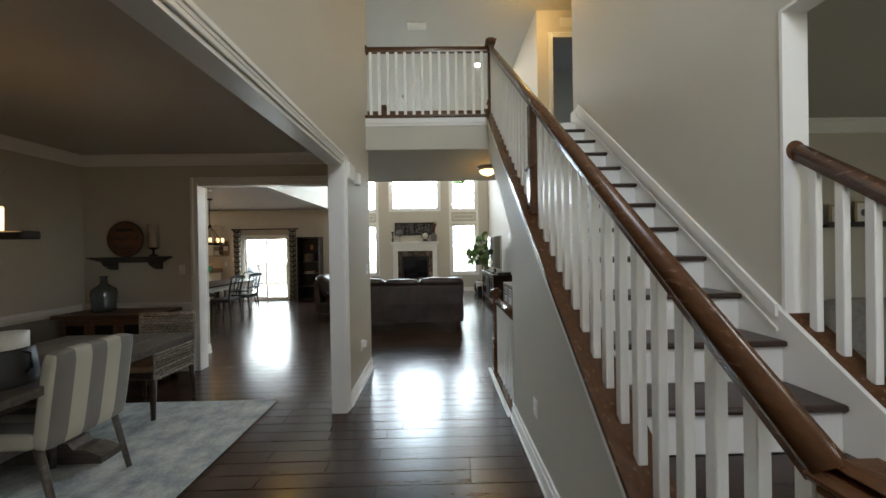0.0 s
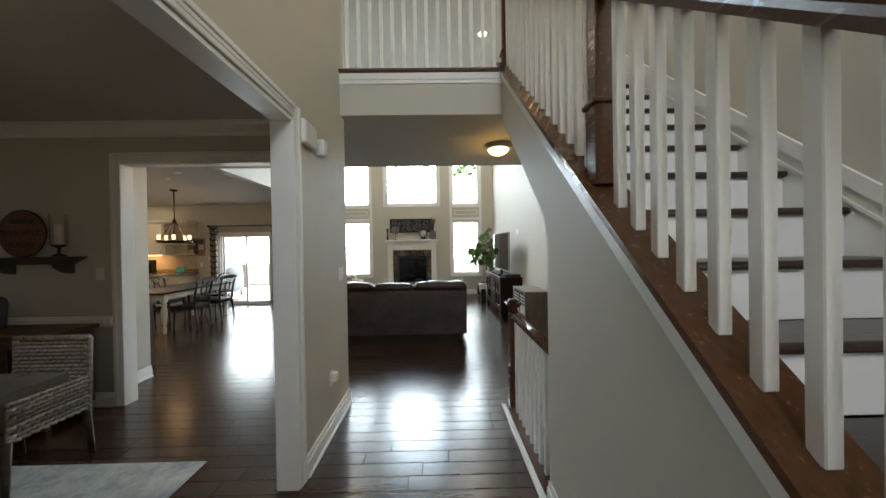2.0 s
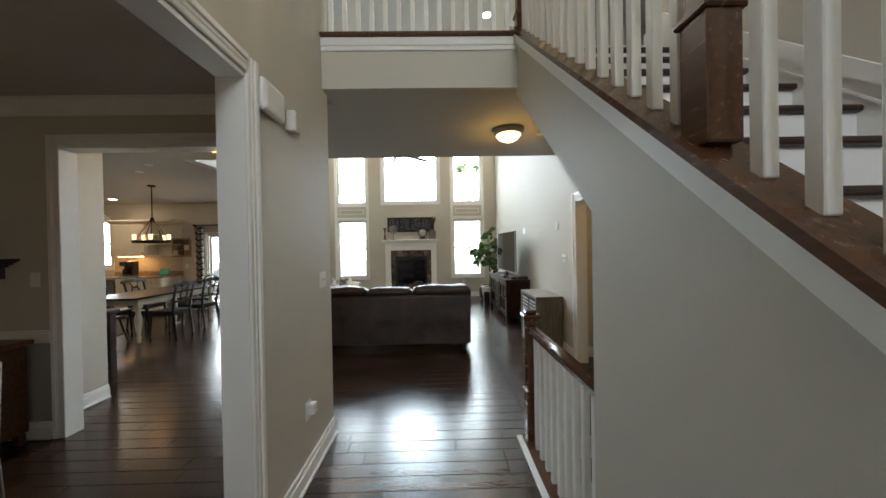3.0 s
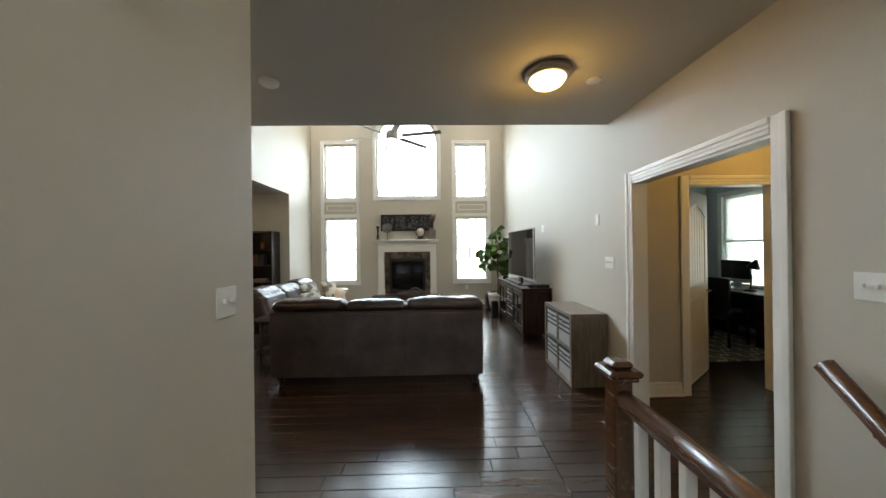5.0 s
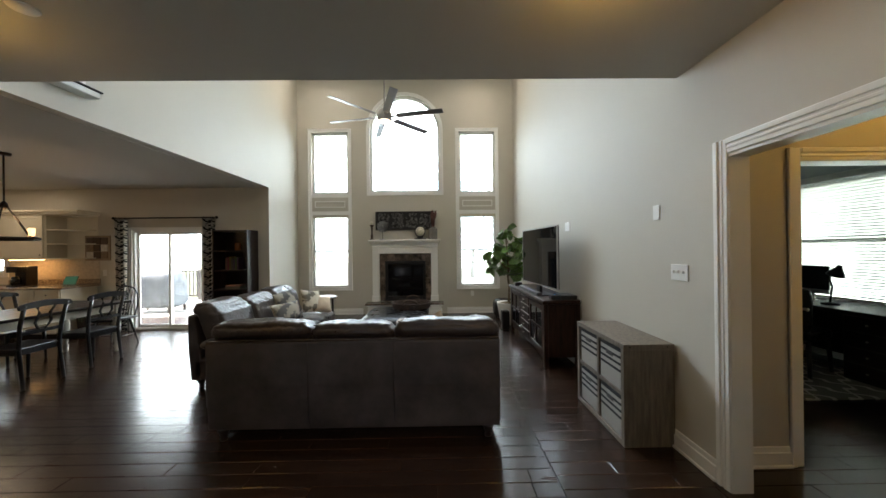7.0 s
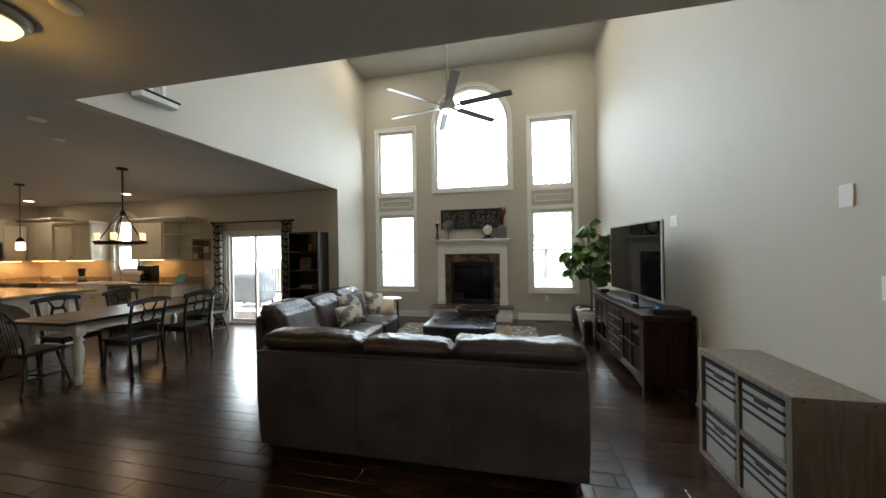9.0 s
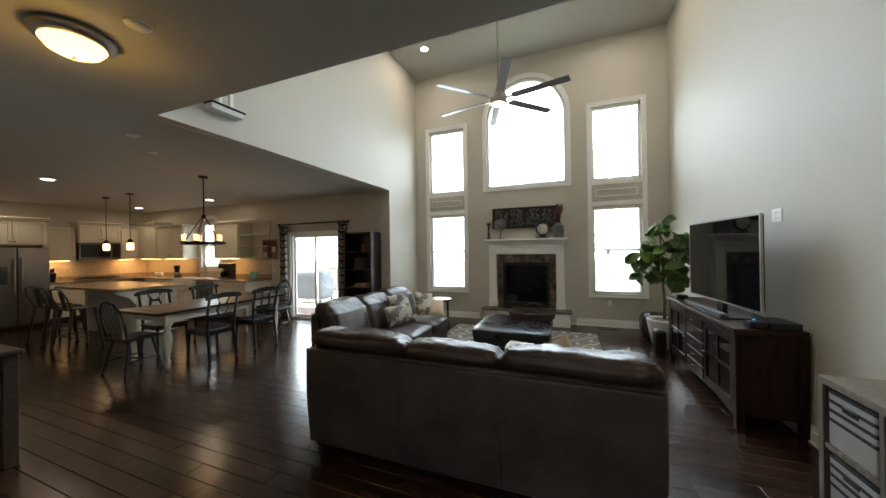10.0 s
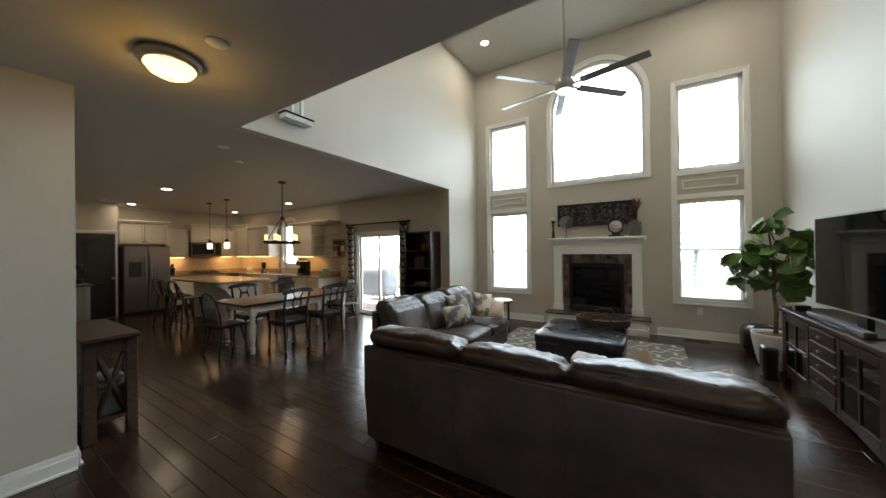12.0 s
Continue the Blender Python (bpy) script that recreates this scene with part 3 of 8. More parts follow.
SLOPE = RISE / RUN


def nose_y(n):
    return Y1 + RUN * (n - 1)


st = thing("staircase", "straight staircase with dark wooden treads and white risers", "staircase", 0, 0, 0)
tread_me = Shape().box(0.62, 1.585, 0, RUN + 0.02, -0.032, 0, 0.012, 2).done("tread")
riser_me = Shape().box(0.625, 1.58, 0.025, 0.045, 0, RISE - 0.032).done("riser")
for n in range(1, N):
    t = part("tread", tread_me, tread_wood, st, "dark stained wooden tread")
    t.location = (0, nose_y(n), RISE * n)
for n in range(1, N + 1):
    t = part("riser", riser_me, trim_white, st, "white painted riser")
    t.location = (0, nose_y(n), RISE * (n - 1))


def slope_z(y):
    return 1.405 + 0.853 * (y - 1.921)


# white skirt on the east wall, white trim and brown cap on the open side
part("skirt_board", Shape().prism([(0.3, 0), (0.75, 0), (4.10, UP - 0.05), (4.10, UP + 0.14), (3.88, UP + 0.14), (1.62, 1.175), (0.3, 0.03)], "x", 1.582, XR - 0.001), trim_white, st, "white painted stair skirt")
part("skirt_moulding", Shape().prism([(1.62, 1.135), (1.62, 1.20), (3.86, 3.22), (3.90, 3.155)], "x", 1.565, 1.583), trim_white, st)
part("skirt_bead", Shape().prism([(1.62, 1.06), (1.62, 1.075), (3.95, 3.145), (3.95, 3.13)], "x", 1.572, 1.583), trim_white, st)
part("spandrel_moulding", Shape().prism([(0.6, slope_z(0.6) - 0.077), (0.6, slope_z(0.6)), (4.10, slope_z(4.10)), (4.10, slope_z(4.10) - 0.077)], "x", 0.481, 0.502), trim_white, st, "white moulding under the stair cap")
part("spandrel_bead", Shape().prism([(0.6, slope_z(0.6) - 0.03), (0.6, slope_z(0.6)), (4.10, slope_z(4.10)), (4.10, slope_z(4.10) - 0.03)], "x", 0.470, 0.482), trim_white, st)
part("stringer_cap", Shape().prism([(0.55, slope_z(0.55)), (0.55, slope_z(0.55) + 0.03), (4.08, slope_z(4.08) + 0.03), (4.08, slope_z(4.08))], "x", 0.465, 0.635), walnut, st, "walnut-stained sloping cap")
structure("wall_spandrel", Shape().prism([(0.62, 0), (2.82, 0), (2.82, 1.635), (4.02, 2.70), (4.02, slope_z(4.02)), (0.62, slope_z(0.62))], "x", 0.501, 0.60), paint, "greige wall under the stairs", "wall")
structure("stair_soffit", solid((0.601, XR, 2.82, 2.90, -2.6, 1.64)).prism([(2.82, 1.635), (4.14, 2.80), (4.14, 2.88), (2.82, 1.72)], "x", 0.602, XR - 0.001), paint, "sloping underside of the stairs", "wall")

RZ = lambda y: 1.62 + 0.845 * (y - 1.18)   # centre of the hand rail over y


def rail_profile(s, a, b, w=0.032, h=0.036):
    """A moulded hand rail between two points in the plane of the slope."""
    a, b = Vector(a), Vector(b)
    d = (b - a).normalized()
    u = d.cross(Vector((0, 0, 1))).normalized()
    v = u.cross(d).normalized()
    prof = [(-0.6, -1), (0.6, -1), (0.75, -0.45), (1.0, -0.05), (0.95, 0.45), (0.55, 0.9), (0, 1.0), (-0.55, 0.9), (-0.95, 0.45), (-1.0, -0.05), (-0.75, -0.45)]
    r0 = [s.bm.verts.new(a + u * p * w + v * q * h) for p, q in prof]
    r1 = [s.bm.verts.new(b + u * p * w + v * q * h) for p, q in prof]
    k = len(prof)
    fs = [s.bm.faces.new((r0[i], r0[(i + 1) % k], r1[(i + 1) % k], r1[i])) for i in range(k)]
    for f in fs[2:9]:
        f.smooth = True
    fs += [s.bm.faces.new(list(reversed(r0))), s.bm.faces.new(r1)]
    bmesh.ops.recalc_face_normals(s.bm, faces=fs)
    return s


def newel(parent, x, y, z0, z1, taper=True, cap=True):
    nw_ = part("newel_post", Shape().box(x - 0.045, x + 0.045, y - 0.045, y + 0.045, z0, z0 + (z1 - z0) * 0.42, 0.005).box(x - 0.038, x + 0.038, y - 0.038, y + 0.038, z0 + (z1 - z0) * 0.42, z1, 0.006), walnut, parent, "walnut-stained square newel post")
    zc = z0 + (z1 - z0) * 0.42
    part("collar", Shape().box(x - 0.056, x + 0.056, y - 0.056, y + 0.056, zc - 0.012, zc + 0.012, 0.006), walnut, nw_)
    if cap:
        part("newel_cap", Shape().box(x - 0.055, x + 0.055, y - 0.055, y + 0.055, z1, z1 + 0.018, 0.005).box(x - 0.068, x + 0.068, y - 0.068, y + 0.068, z1 + 0.018, z1 + 0.045, 0.01).box(x - 0.045, x + 0.045, y - 0.045, y + 0.045, z1 + 0.045, z1 + 0.075, 0.014), walnut, nw_)
    return nw_


sr = thing("stair_railing", "walnut-stained stair handrail on white square balusters", "railing", 0, 0, 0)
part("handrail", rail_profile(Shape(), (0.54, 0.57, RZ(0.57)), (0.54, 4.03, RZ(4.03))), walnut, sr, "polished walnut-stained handrail")
baly = [0.609 + 0.1035 * i for i in range(16)] + [2.395 + 0.1035 * i for i in range(16)]
for y in baly:
    z0, z1 = slope_z(y) + 0.02, RZ(y) - 0.02
    part("baluster", Shape().box(0.535, 0.569, y - 0.017, y + 0.017, z0, z1, 0.003), trim_white, sr)
newel(sr, 0.55, 2.29, slope_z(2.29) + 0.02, RZ(2.29) - 0.03, cap=False)
newel(sr, 0.555, 4.05, UP - 0.25, 4.07)
newel(sr, 0.575, 0.525, 0, 1.065)

# second railing on the low wall beside the side room
structure("wall_stair_low", Shape().prism([(-0.2, 0), (1.62, 0), (1.62, 1.12), (0.3, 0.03), (-0.2, 0.0)], "x", 1.585, XR + 0.11), trim_white, "low sloping wall beside the stairs", "wall")
s2 = thing("side_railing", "walnut-stained handrail ending in a rosette on white balusters", "railing", 0, 0, 0)
part("sloping_cap", Shape().prism([(0.3, 0.05), (0.3, 0.09), (1.62, 1.165), (1.62, 1.125)], "x", 1.605, XR + 0.13), walnut, s2)
part("handrail", rail_profile(Shape(), (1.67, 0.2, 0.805), (1.67, 1.60, 1.97)), walnut, s2)
s = Shape()
s.lathe([(0.0, 0), (0.056, 0.002), (0.060, 0.010), (0.05, 0.018), (0.044, 0.02), (0.0, 0.022)], 0, 0, 0, 24)
ro = part("rosette", s, walnut, s2)
ro.matrix_local = pose(1.67, 1.622, 1.975, 90, 0, 0)
for i in range(11):
    y = 1.526 - 0.102 * i
    part("baluster", Shape().box(1.653, 1.687, y - 0.017, y + 0.017, 0.085 + 0.814 * (y - 0.3), 1.955 - 0.832 * (1.60 - y), 0.003), trim_white, s2)
structure("trim_side_opening", solid((XR - 0.006, XR + 0.126, 1.606, 1.621, 1.1, 2.69), (XR - 0.006, XR + 0.126, -1.5, 1.606, 2.675, 2.691)), trim_white, "white painted opening edge", "door jamb")

# balcony: fascia, floor cap, railing
structure("wall_balcony_fascia", solid((XL, 0.60, 3.985, 4.02, LOW - 0.002, UP + 0.06)), paint, "greige fascia below the balcony", "wall")
structure("trim_balcony", solid((XL, 0.52, 3.965, 3.985, UP - 0.01, UP + 0.055), (XL, 0.52, 3.972, 3.986, UP - 0.045, UP - 0.01), bevel=0.004), trim_white, "white moulding along the balcony edge", "moulding")
structure("balcony_cap", solid((XL, 0.53, 3.94, 4.12, UP + 0.056, UP + 0.085), bevel=0.006), walnut, "dark wooden balcony edge cap", "trim")
br = thing("balcony_railing", "walnut-stained balcony handrail on white square balusters", "railing", 0, 4.05, UP + 0.08)
part("handrail", rail_profile(Shape(), (XL, 0, 0.86), (0.53, 0, 0.86)), walnut, br)
for i in range(14):
    x = -0.96 + 0.1077 * i
    part("baluster", Shape().box(x - 0.017, x + 0.017, -0.017, 0.017, 0, 0.84, 0.003), trim_white, br)
s = Shape().lathe([(0.0, 0), (0.055, 0.002), (0.06, 0.012), (0.045, 0.022), (0.0, 0.024)], 0, 0, 0, 24)
ro = part("rosette", s, walnut, br)
ro.matrix_local = pose(XL + 0.001, 0, 0.86, 0, 90, 0)
# balcony over the living room
structure("trim_balcony_north", solid((-3.45, XR, 5.902, 5.92, UP - 0.05, UP + 0.03), bevel=0.004), trim_white, "white moulding along the far balcony", "moulding")
structure("balcony_cap_north", solid((-3.45, XR, 5.83, 5.94, UP + 0.03, UP + 0.06), bevel=0.006), walnut, "dark wooden balcony edge cap", "trim")
bn = thing("far_balcony_railing", "walnut-stained railing on white balusters over the living room", "railing", 0, 5.88, UP + 0.06)
part("handrail", rail_profile(Shape(), (-3.44, 0, 0.86), (XR - 0.01, 0, 0.86)), walnut, bn)
for i in range(46):
    x = -3.38 + 0.1095 * i
    part("baluster", Shape().box(x - 0.017, x + 0.017, -0.017, 0.017, 0, 0.84), trim_white, bn)
newel(bn, -1.1, 0, 0, 0.93)

# short balcony return on the tall west wall
ret = thing("balcony_ledge", "white balcony ledge with a dark cap and two balusters", "balcony", -3.45, 6.455, 2.95)
part("fascia", Shape().box(0, 0.12, -0.165, 0.165, 0, 0.055, 0.006), trim_white, ret)
part("cap", Shape().box(0, 0.135, -0.18, 0.18, 0.055, 0.072, 0.005), espresso, ret, "dark wooden cap")
for dy in (-0.05, 0.065):
    part("baluster", Shape().box(0.04, 0.074, dy - 0.017, dy + 0.017, 0.072, 0.40, 0.003), trim_white, ret)

# guard round the basement stairs
gr = thing("guard_railing", "walnut-stained guard rail with white balusters by the basement stairs", "railing", 0, 0, 0)
newel(gr, 0.55, 3.91, 0, 0.935)
part("handrail", rail_profile(Shape(), (0.55, 2.83, 0.865), (0.55, 3.87, 0.865)), walnut, gr)
part("shoe_rail", Shape().box(0.485, 0.60, 2.83, 3.865, 0.0, 0.03, 0.006), walnut, gr)
for i in range(9):
    y = 2.905 + 0.108 * i
    part("baluster", Shape().box(0.533, 0.567, y - 0.017, y + 0.017, 0.03, 0.84, 0.003), trim_white, gr)
structure("trim_floor_edge", solid((0.445, 0.485, 2.83, 3.97, 0.0, 0.02), bevel=0.005), trim_white, "white quarter-round along the guard rail", "trim")
bs = thing("basement_stairs", "dark wooden basement steps going down", "staircase", 0, 0, 0)
for n in range(1, 9):
    part("tread", Shape().box(0.62, 1.58, 4.02 - 0.235 * n, 4.02 - 0.235 * (n - 1) + 0.02, -0.2 * n - 0.03, -0.2 * n, 0.008), tread_wood, bs)
    part("riser", Shape().box(0.62, 1.58, 4.0 - 0.235 * (n - 1), 4.015 - 0.235 * (n - 1), -0.2 * n, -0.2 * (n - 1) - 0.03), trim_white, bs)
structure("wall_stairwell", solid((0.56, 0.60, 2.82, 4.02, -2.6, -0.02), (0.60, XR, 4.02, 4.06, -2.6, -0.13), (0.5, 1.7, 1.7, 4.1, -2.7, -2.6)), paint, "basement stairwell wall", "wall")
hr = thing("wall_handrail", "dark wooden handrail on a wall bracket going down", "handrail", 0, 0, 0)
part("rail", rail_profile(Shape(), (1.545, 4.02, 0.935), (1.545, 3.0, -0.06)), walnut, hr)
part("bracket", Shape().tube([(1.60, 3.86, 0.68), (1.56, 3.86, 0.70), (1.545, 3.86, 0.76)], 0.012), bronze, hr)
part("rosette", Shape().lathe([(0.0, 0), (0.03, 0.0), (0.028, 0.01), (0.0, 0.012)], 0, 0, 0, 16), bronze, hr).matrix_local = pose(1.608, 3.86, 0.68, 0, -90, 0)

# inner office door, open
od = thing("office_door", "white panelled office door standing open", "door", 2.325, 5.83, 0, 37)
part("door_leaf", Shape().box(0, 0.86, -0.018, 0.018, 0.01, 2.06, 0.003), trim_white, od)
for z0, z1, rise in ((0.22, 0.86, 0.0), (1.02, 1.80, 0.10)):
    # a moulded frame with an arched head round vertical boards
    f = Shape()
    for x0, x1, q0, q1 in ((0.13, 0.73, z0, z0 + 0.025), (0.13, 0.155, z0 + 0.025, z1), (0.705, 0.73, z0 + 0.025, z1)):
        f.box(x0, x1, -0.028, 0.028, q0, q1, 0.004)
    for k in range(12):
        u0, u1 = k / 12, (k + 1) / 12
        a0, a1 = z1 + rise * math.sin(math.pi * u0), z1 + rise * math.sin(math.pi * u1)
        f.prism([(0.13 + 0.6 * u0, a0), (0.13 + 0.6 * u1, a1), (0.13 + 0.6 * u1, a1 + 0.028), (0.13 + 0.6 * u0, a0 + 0.028)], "y", -0.028, 0.028)
    part("panel_moulding", f, trim_white, od)
    for k in range(6):
        x0 = 0.16 + k * 0.0908
        mid = (x0 + 0.043 - 0.13) / 0.6
        part("panel_board", Shape().box(x0, x0 + 0.086, -0.022, 0.022, z0 + 0.03, z1 + rise * math.sin(math.pi * mid) - 0.012, 0.003), trim_white, od)
part("handle", Shape().tube([(0.795, -0.018, 0.95), (0.795, -0.055, 0.95), (0.69, -0.06, 0.955)], 0.011).tube([(0.795, 0.018, 0.95), (0.795, 0.055, 0.95), (0.69, 0.06, 0.955)], 0.011), nickel, od, "brushed nickel lever handle")


# ---- living room ----
def sofa(name, label, x, y, rz, length, depth=0.95, arms=True, splits=(0.333, 0.667)):
    """A leather sofa: its back lies at local y = 0 and it faces +y."""
    so = thing(name, label, "sofa", x, y, 0, rz)
    h = length / 2
    part("base", Shape().box(-h, h, 0.05, depth, 0.10, 0.34, 0.03, 2), leather, so)
    s = Shape()
    pts = [(0.03, 0.10), (0.0, 0.45), (0.0, 0.792), (0.04, 0.81), (0.08, 0.79), (0.14, 0.34), (0.14, 0.10)]
    s.prism(pts, "x", -h, h)
    bmesh.ops.bevel(s.bm, geom=list(s.bm.edges), offset=0.012, segments=2, profile=0.5, affect="EDGES")
    part("back_panel", s, leather_back, so, "smooth brown-grey leather back")
    part("welt", Shape().tube([(-h + 0.01, 0.004, 0.802), (h - 0.01, 0.004, 0.802)], 0.007, 6), leather, so)
    cuts = [-h] + [-h + length * q for q in splits] + [h]
    for q in cuts[1:-1]:
        part("back_seam", Shape().tube([(q, 0.022, 0.13), (q, -0.002, 0.45), (q, -0.002, 0.79)], 0.0025, 6), leather, so)
    for i in range(len(cuts) - 1):
        x0, w = cuts[i], cuts[i + 1] - cuts[i]
        top = 0.905 + 0.022 * (i % 2 == 0)
        s = Shape().cushion(x0 + 0.004, x0 + w - 0.004, 0.0, 0.25, 0.47, top, 0.022, 30, 0.012, i + 1, soft=0.55, flat=4)
        for v in s.bm.verts:
            v.co.y += 0.36 * max(0.0, 0.93 - v.co.z) + (0.0 if v.co.z > 0.83 else 0.03)
            fold = noise.noise(Vector((v.co.x * 26, v.co.y * 5, v.co.z * 7 + i * 4)))
            v.co.z -= 0.006 * max(0.0, 0.25 - abs(fold)) * 4 * min(1.0, max(0.0, (v.co.z - 0.74) * 8))
        part("cushion_seam", Shape().tube([(x0 + 0.03 + (w - 0.06) * k / 24, 0.055, top + 0.006 * math.sin(k * 1.7 + i)) for k in range(25)], 0.004, 6), leather, so)
        part("back_cushion", s, leather, so, "puffy dark leather back cushion")
        a = 0.11 if arms else 0.0
        lo, hi = max(x0, -h + a), min(x0 + w, h - a)
        part("seat_cushion", Shape().cushion(lo + 0.004, hi - 0.004, 0.26, depth + 0.02, 0.32, 0.47, 0.022, 16, 0.009, i + 5, soft=0.5), leather, so)
    if arms:
        for sx in (-1, 1):
            x0, x1 = (-h, -h + 0.11) if sx < 0 else (h - 0.11, h)
            part("arm", Shape().cushion(x0, x1, 0.1, depth - 0.02, 0.12, 0.58, 0.015, 6, 0.003), leather, so)
    for sx in (-1, 1):
        for yy in (0.08, depth - 0.08):
            part("leg", Shape().lathe([(0.026, 0), (0.03, 0.01), (0.022, 0.03), (0.034, 0.055), (0.045, 0.08), (0.05, 0.10)], sx * (h - 0.09), yy, 0, 14), espresso, so, "turned dark wooden foot")
    return so


sofa("sofa", "dark brown leather sofa seen from behind, puffy back cushions", -0.830, 6.06, 0, 2.29, splits=(0.345, 0.637))
sofa("sofa", "dark brown leather sofa with patterned throw pillows", -2.90, 8.05, -90, 1.95, arms=False)


def pattern_mat(name, a, b, scale, rough=0.85, kind="voronoi", lo=0.35, hi=0.45):
    m, nt, p = base_mat(name)
    N, L = nt.nodes, nt.links
    co = N.new("ShaderNodeTexCoord")
    if kind == "voronoi":
        t = N.new("ShaderNodeTexVoronoi")
        t.inputs["Scale"].default_value = scale
        out = t.outputs["Distance"]
    else:
        t = N.new("ShaderNodeTexNoise")
        t.inputs["Scale"].default_value, t.inputs["Detail"].default_value = scale, 2
        out = t.outputs["Fac"]
    L.new(co.outputs["Object"], t.inputs["Vector"])
    r = N.new("ShaderNodeValToRGB")
    r.color_ramp.elements[0].position, r.color_ramp.elements[1].position = lo, hi
    r.color_ramp.elements[0].color, r.color_ramp.elements[1].color = (*a, 1), (*b, 1)
    L.new(out, r.inputs["Fac"])
    n2 = N.new("ShaderNodeTexNoise")
    n2.inputs["Scale"].default_value = 300
    L.new(co.outputs["Object"], n2.inputs["Vector"])
    bp = N.new("ShaderNodeBump")
    bp.inputs["Strength"].default_value, bp.inputs["Distance"].default_value = 0.3, 0.001
    L.new(n2.outputs["Fac"], bp.inputs["Height"])
    L.new(bp.outputs[0], p.inputs["Normal"])
    L.new(r.outputs["Color"], p.inputs["Base Color"])
    p.inputs["Roughness"].default_value = rough
    return m


def trellis_mat(name, ground, line, cell, width=0.09):
    """An interlaced lattice of pale lines on a plain ground."""
    m, nt, p = base_mat(name)
    N, L = nt.nodes, nt.links
    co = N.new("ShaderNodeTexCoord")
    sx = N.new("ShaderNodeSeparateXYZ")
    L.new(co.outputs["Object"], sx.inputs[0])

    def mth(op, a, b=None):
        n = N.new("ShaderNodeMath")
        n.operation = op
        for i, v in enumerate((a, b)):
            if v is None:
                continue
            if isinstance(v, (int, float)):
                n.inputs[i].default_value = v
            else:
                L.new(v, n.inputs[i])
        return n.outputs[0]
    wob = mth("MULTIPLY", mth("SINE", mth("MULTIPLY", sx.outputs["Y"], 4 * math.pi / cell)), 0.12)
    wob2 = mth("MULTIPLY", mth("SINE", mth("MULTIPLY", sx.outputs["X"], 4 * math.pi / cell)), 0.12)
    u = mth("ADD", mth("ADD", mth("DIVIDE", sx.outputs["X"], cell), mth("DIVIDE", sx.outputs["Y"], cell)), wob)
    v = mth("ADD", mth("SUBTRACT", mth("DIVIDE", sx.outputs["X"], cell), mth("DIVIDE", sx.outputs["Y"], cell)), wob2)
    du = mth("ABSOLUTE", mth("SUBTRACT", mth("FRACT", u), 0.5))
    dv = mth("ABSOLUTE", mth("SUBTRACT", mth("FRACT", v), 0.5))
    on = mth("LESS_THAN", mth("MINIMUM", du, dv), width)
    mix = N.new("ShaderNodeMix")
    mix.data_type = "RGBA"
    L.new(on, mix.inputs["Factor"])
    mix.inputs["A"].default_value, mix.inputs["B"].default_value = (*ground, 1), (*line, 1)
    L.new(mix.outputs["Result"], p.inputs["Base Color"])
    n2 = N.new("ShaderNodeTexNoise")
    n2.inputs["Scale"].default_value = 250
    L.new(co.outputs["Object"], n2.inputs["Vector"])
    bp = N.new("ShaderNodeBump")
    bp.inputs["Strength"].default_value, bp.inputs["Distance"].default_value = 0.5, 0.003
    L.new(n2.outputs["Fac"], bp.inputs["Height"])
    L.new(bp.outputs[0], p.inputs["Normal"])
    p.inputs["Roughness"].default_value = 0.95
    return m


ikat = pattern_mat("grey_tan_leaf_print", (0.09, 0.085, 0.08), (0.38, 0.34, 0.27), 9, kind="noise", lo=0.45, hi=0.52)
floral = pattern_mat("cream_grey_print", (0.17, 0.15, 0.12), (0.55, 0.50, 0.40), 8, kind="noise", lo=0.44, hi=0.5)
cream_cloth = surface("cream_cloth", (0.62, 0.50, 0.36), 0.9, var=0.08, scale=8, fine=300, bump=0.3)
white_fur = surface("white_fluffy_throw", (0.75, 0.73, 0.70), 0.95, var=0.1, scale=20, fine=200, bump=0.9, bump_dist=0.01)


def pillow(mat, label, x, y, z, rx, ry, rz, w=0.46, h=0.46):
    t = thing("throw_pillow", label, "pillow", x, y, z, 0, group="throw pillows")
    s = Shape()
    k = 12
    for side in (-1, 1):
        g = []
        for i in range(k + 1):
            u = 2 * i / k - 1
            g.append([])
            for j in range(k + 1):
                v = 2 * j / k - 1
                d = 0.062 * ((1 - u * u) * (1 - v * v)) ** 0.45 + 0.003 * math.sin(7 * u + x * 9) * math.cos(6 * v) * (1 - u * u)
                g[-1].append(s.bm.verts.new((u * w / 2 * (1 - 0.07 * (1 - v * v)), side * d, v * h / 2 * (1 - 0.07 * (1 - u * u)))))
        for i in range(k):
            for j in range(k):
                q = [g[i][j], g[i + 1][j], g[i + 1][j + 1], g[i][j + 1]]
                s.bm.faces.new(q if side < 0 else q[::-1]).smooth = True
    bmesh.ops.remove_doubles(s.bm, verts=list(s.bm.verts), dist=0.0005)
    part("cover", s, mat, t).matrix_local = pose(0, 0, 0, rx, ry, rz)


pillow(ikat, "grey and tan leaf-print lumbar pillow on the leather sofa", -2.33, 8.15, 0.635, -22, 0, 74, 0.54, 0.28)
pillow(floral, "cream and grey printed square pillow on the leather sofa", -2.22, 8.74, 0.69, -22, 10, 62, 0.38, 0.38)
pillow(ikat, "dark grey printed pillow leaning on the leather sofa", -2.46, 8.40, 0.71, -18, -4, 80, 0.46, 0.38)
pillow(cream_cloth, "cream pillow at the sofa end", -2.10, 8.88, 0.62, -28, 14, 52, 0.34, 0.30)
pillow(cream_cloth, "cream pointed pillow showing over the sofa back", -0.22, 6.66, 0.70, 16, -28, 0, 0.34, 0.34)
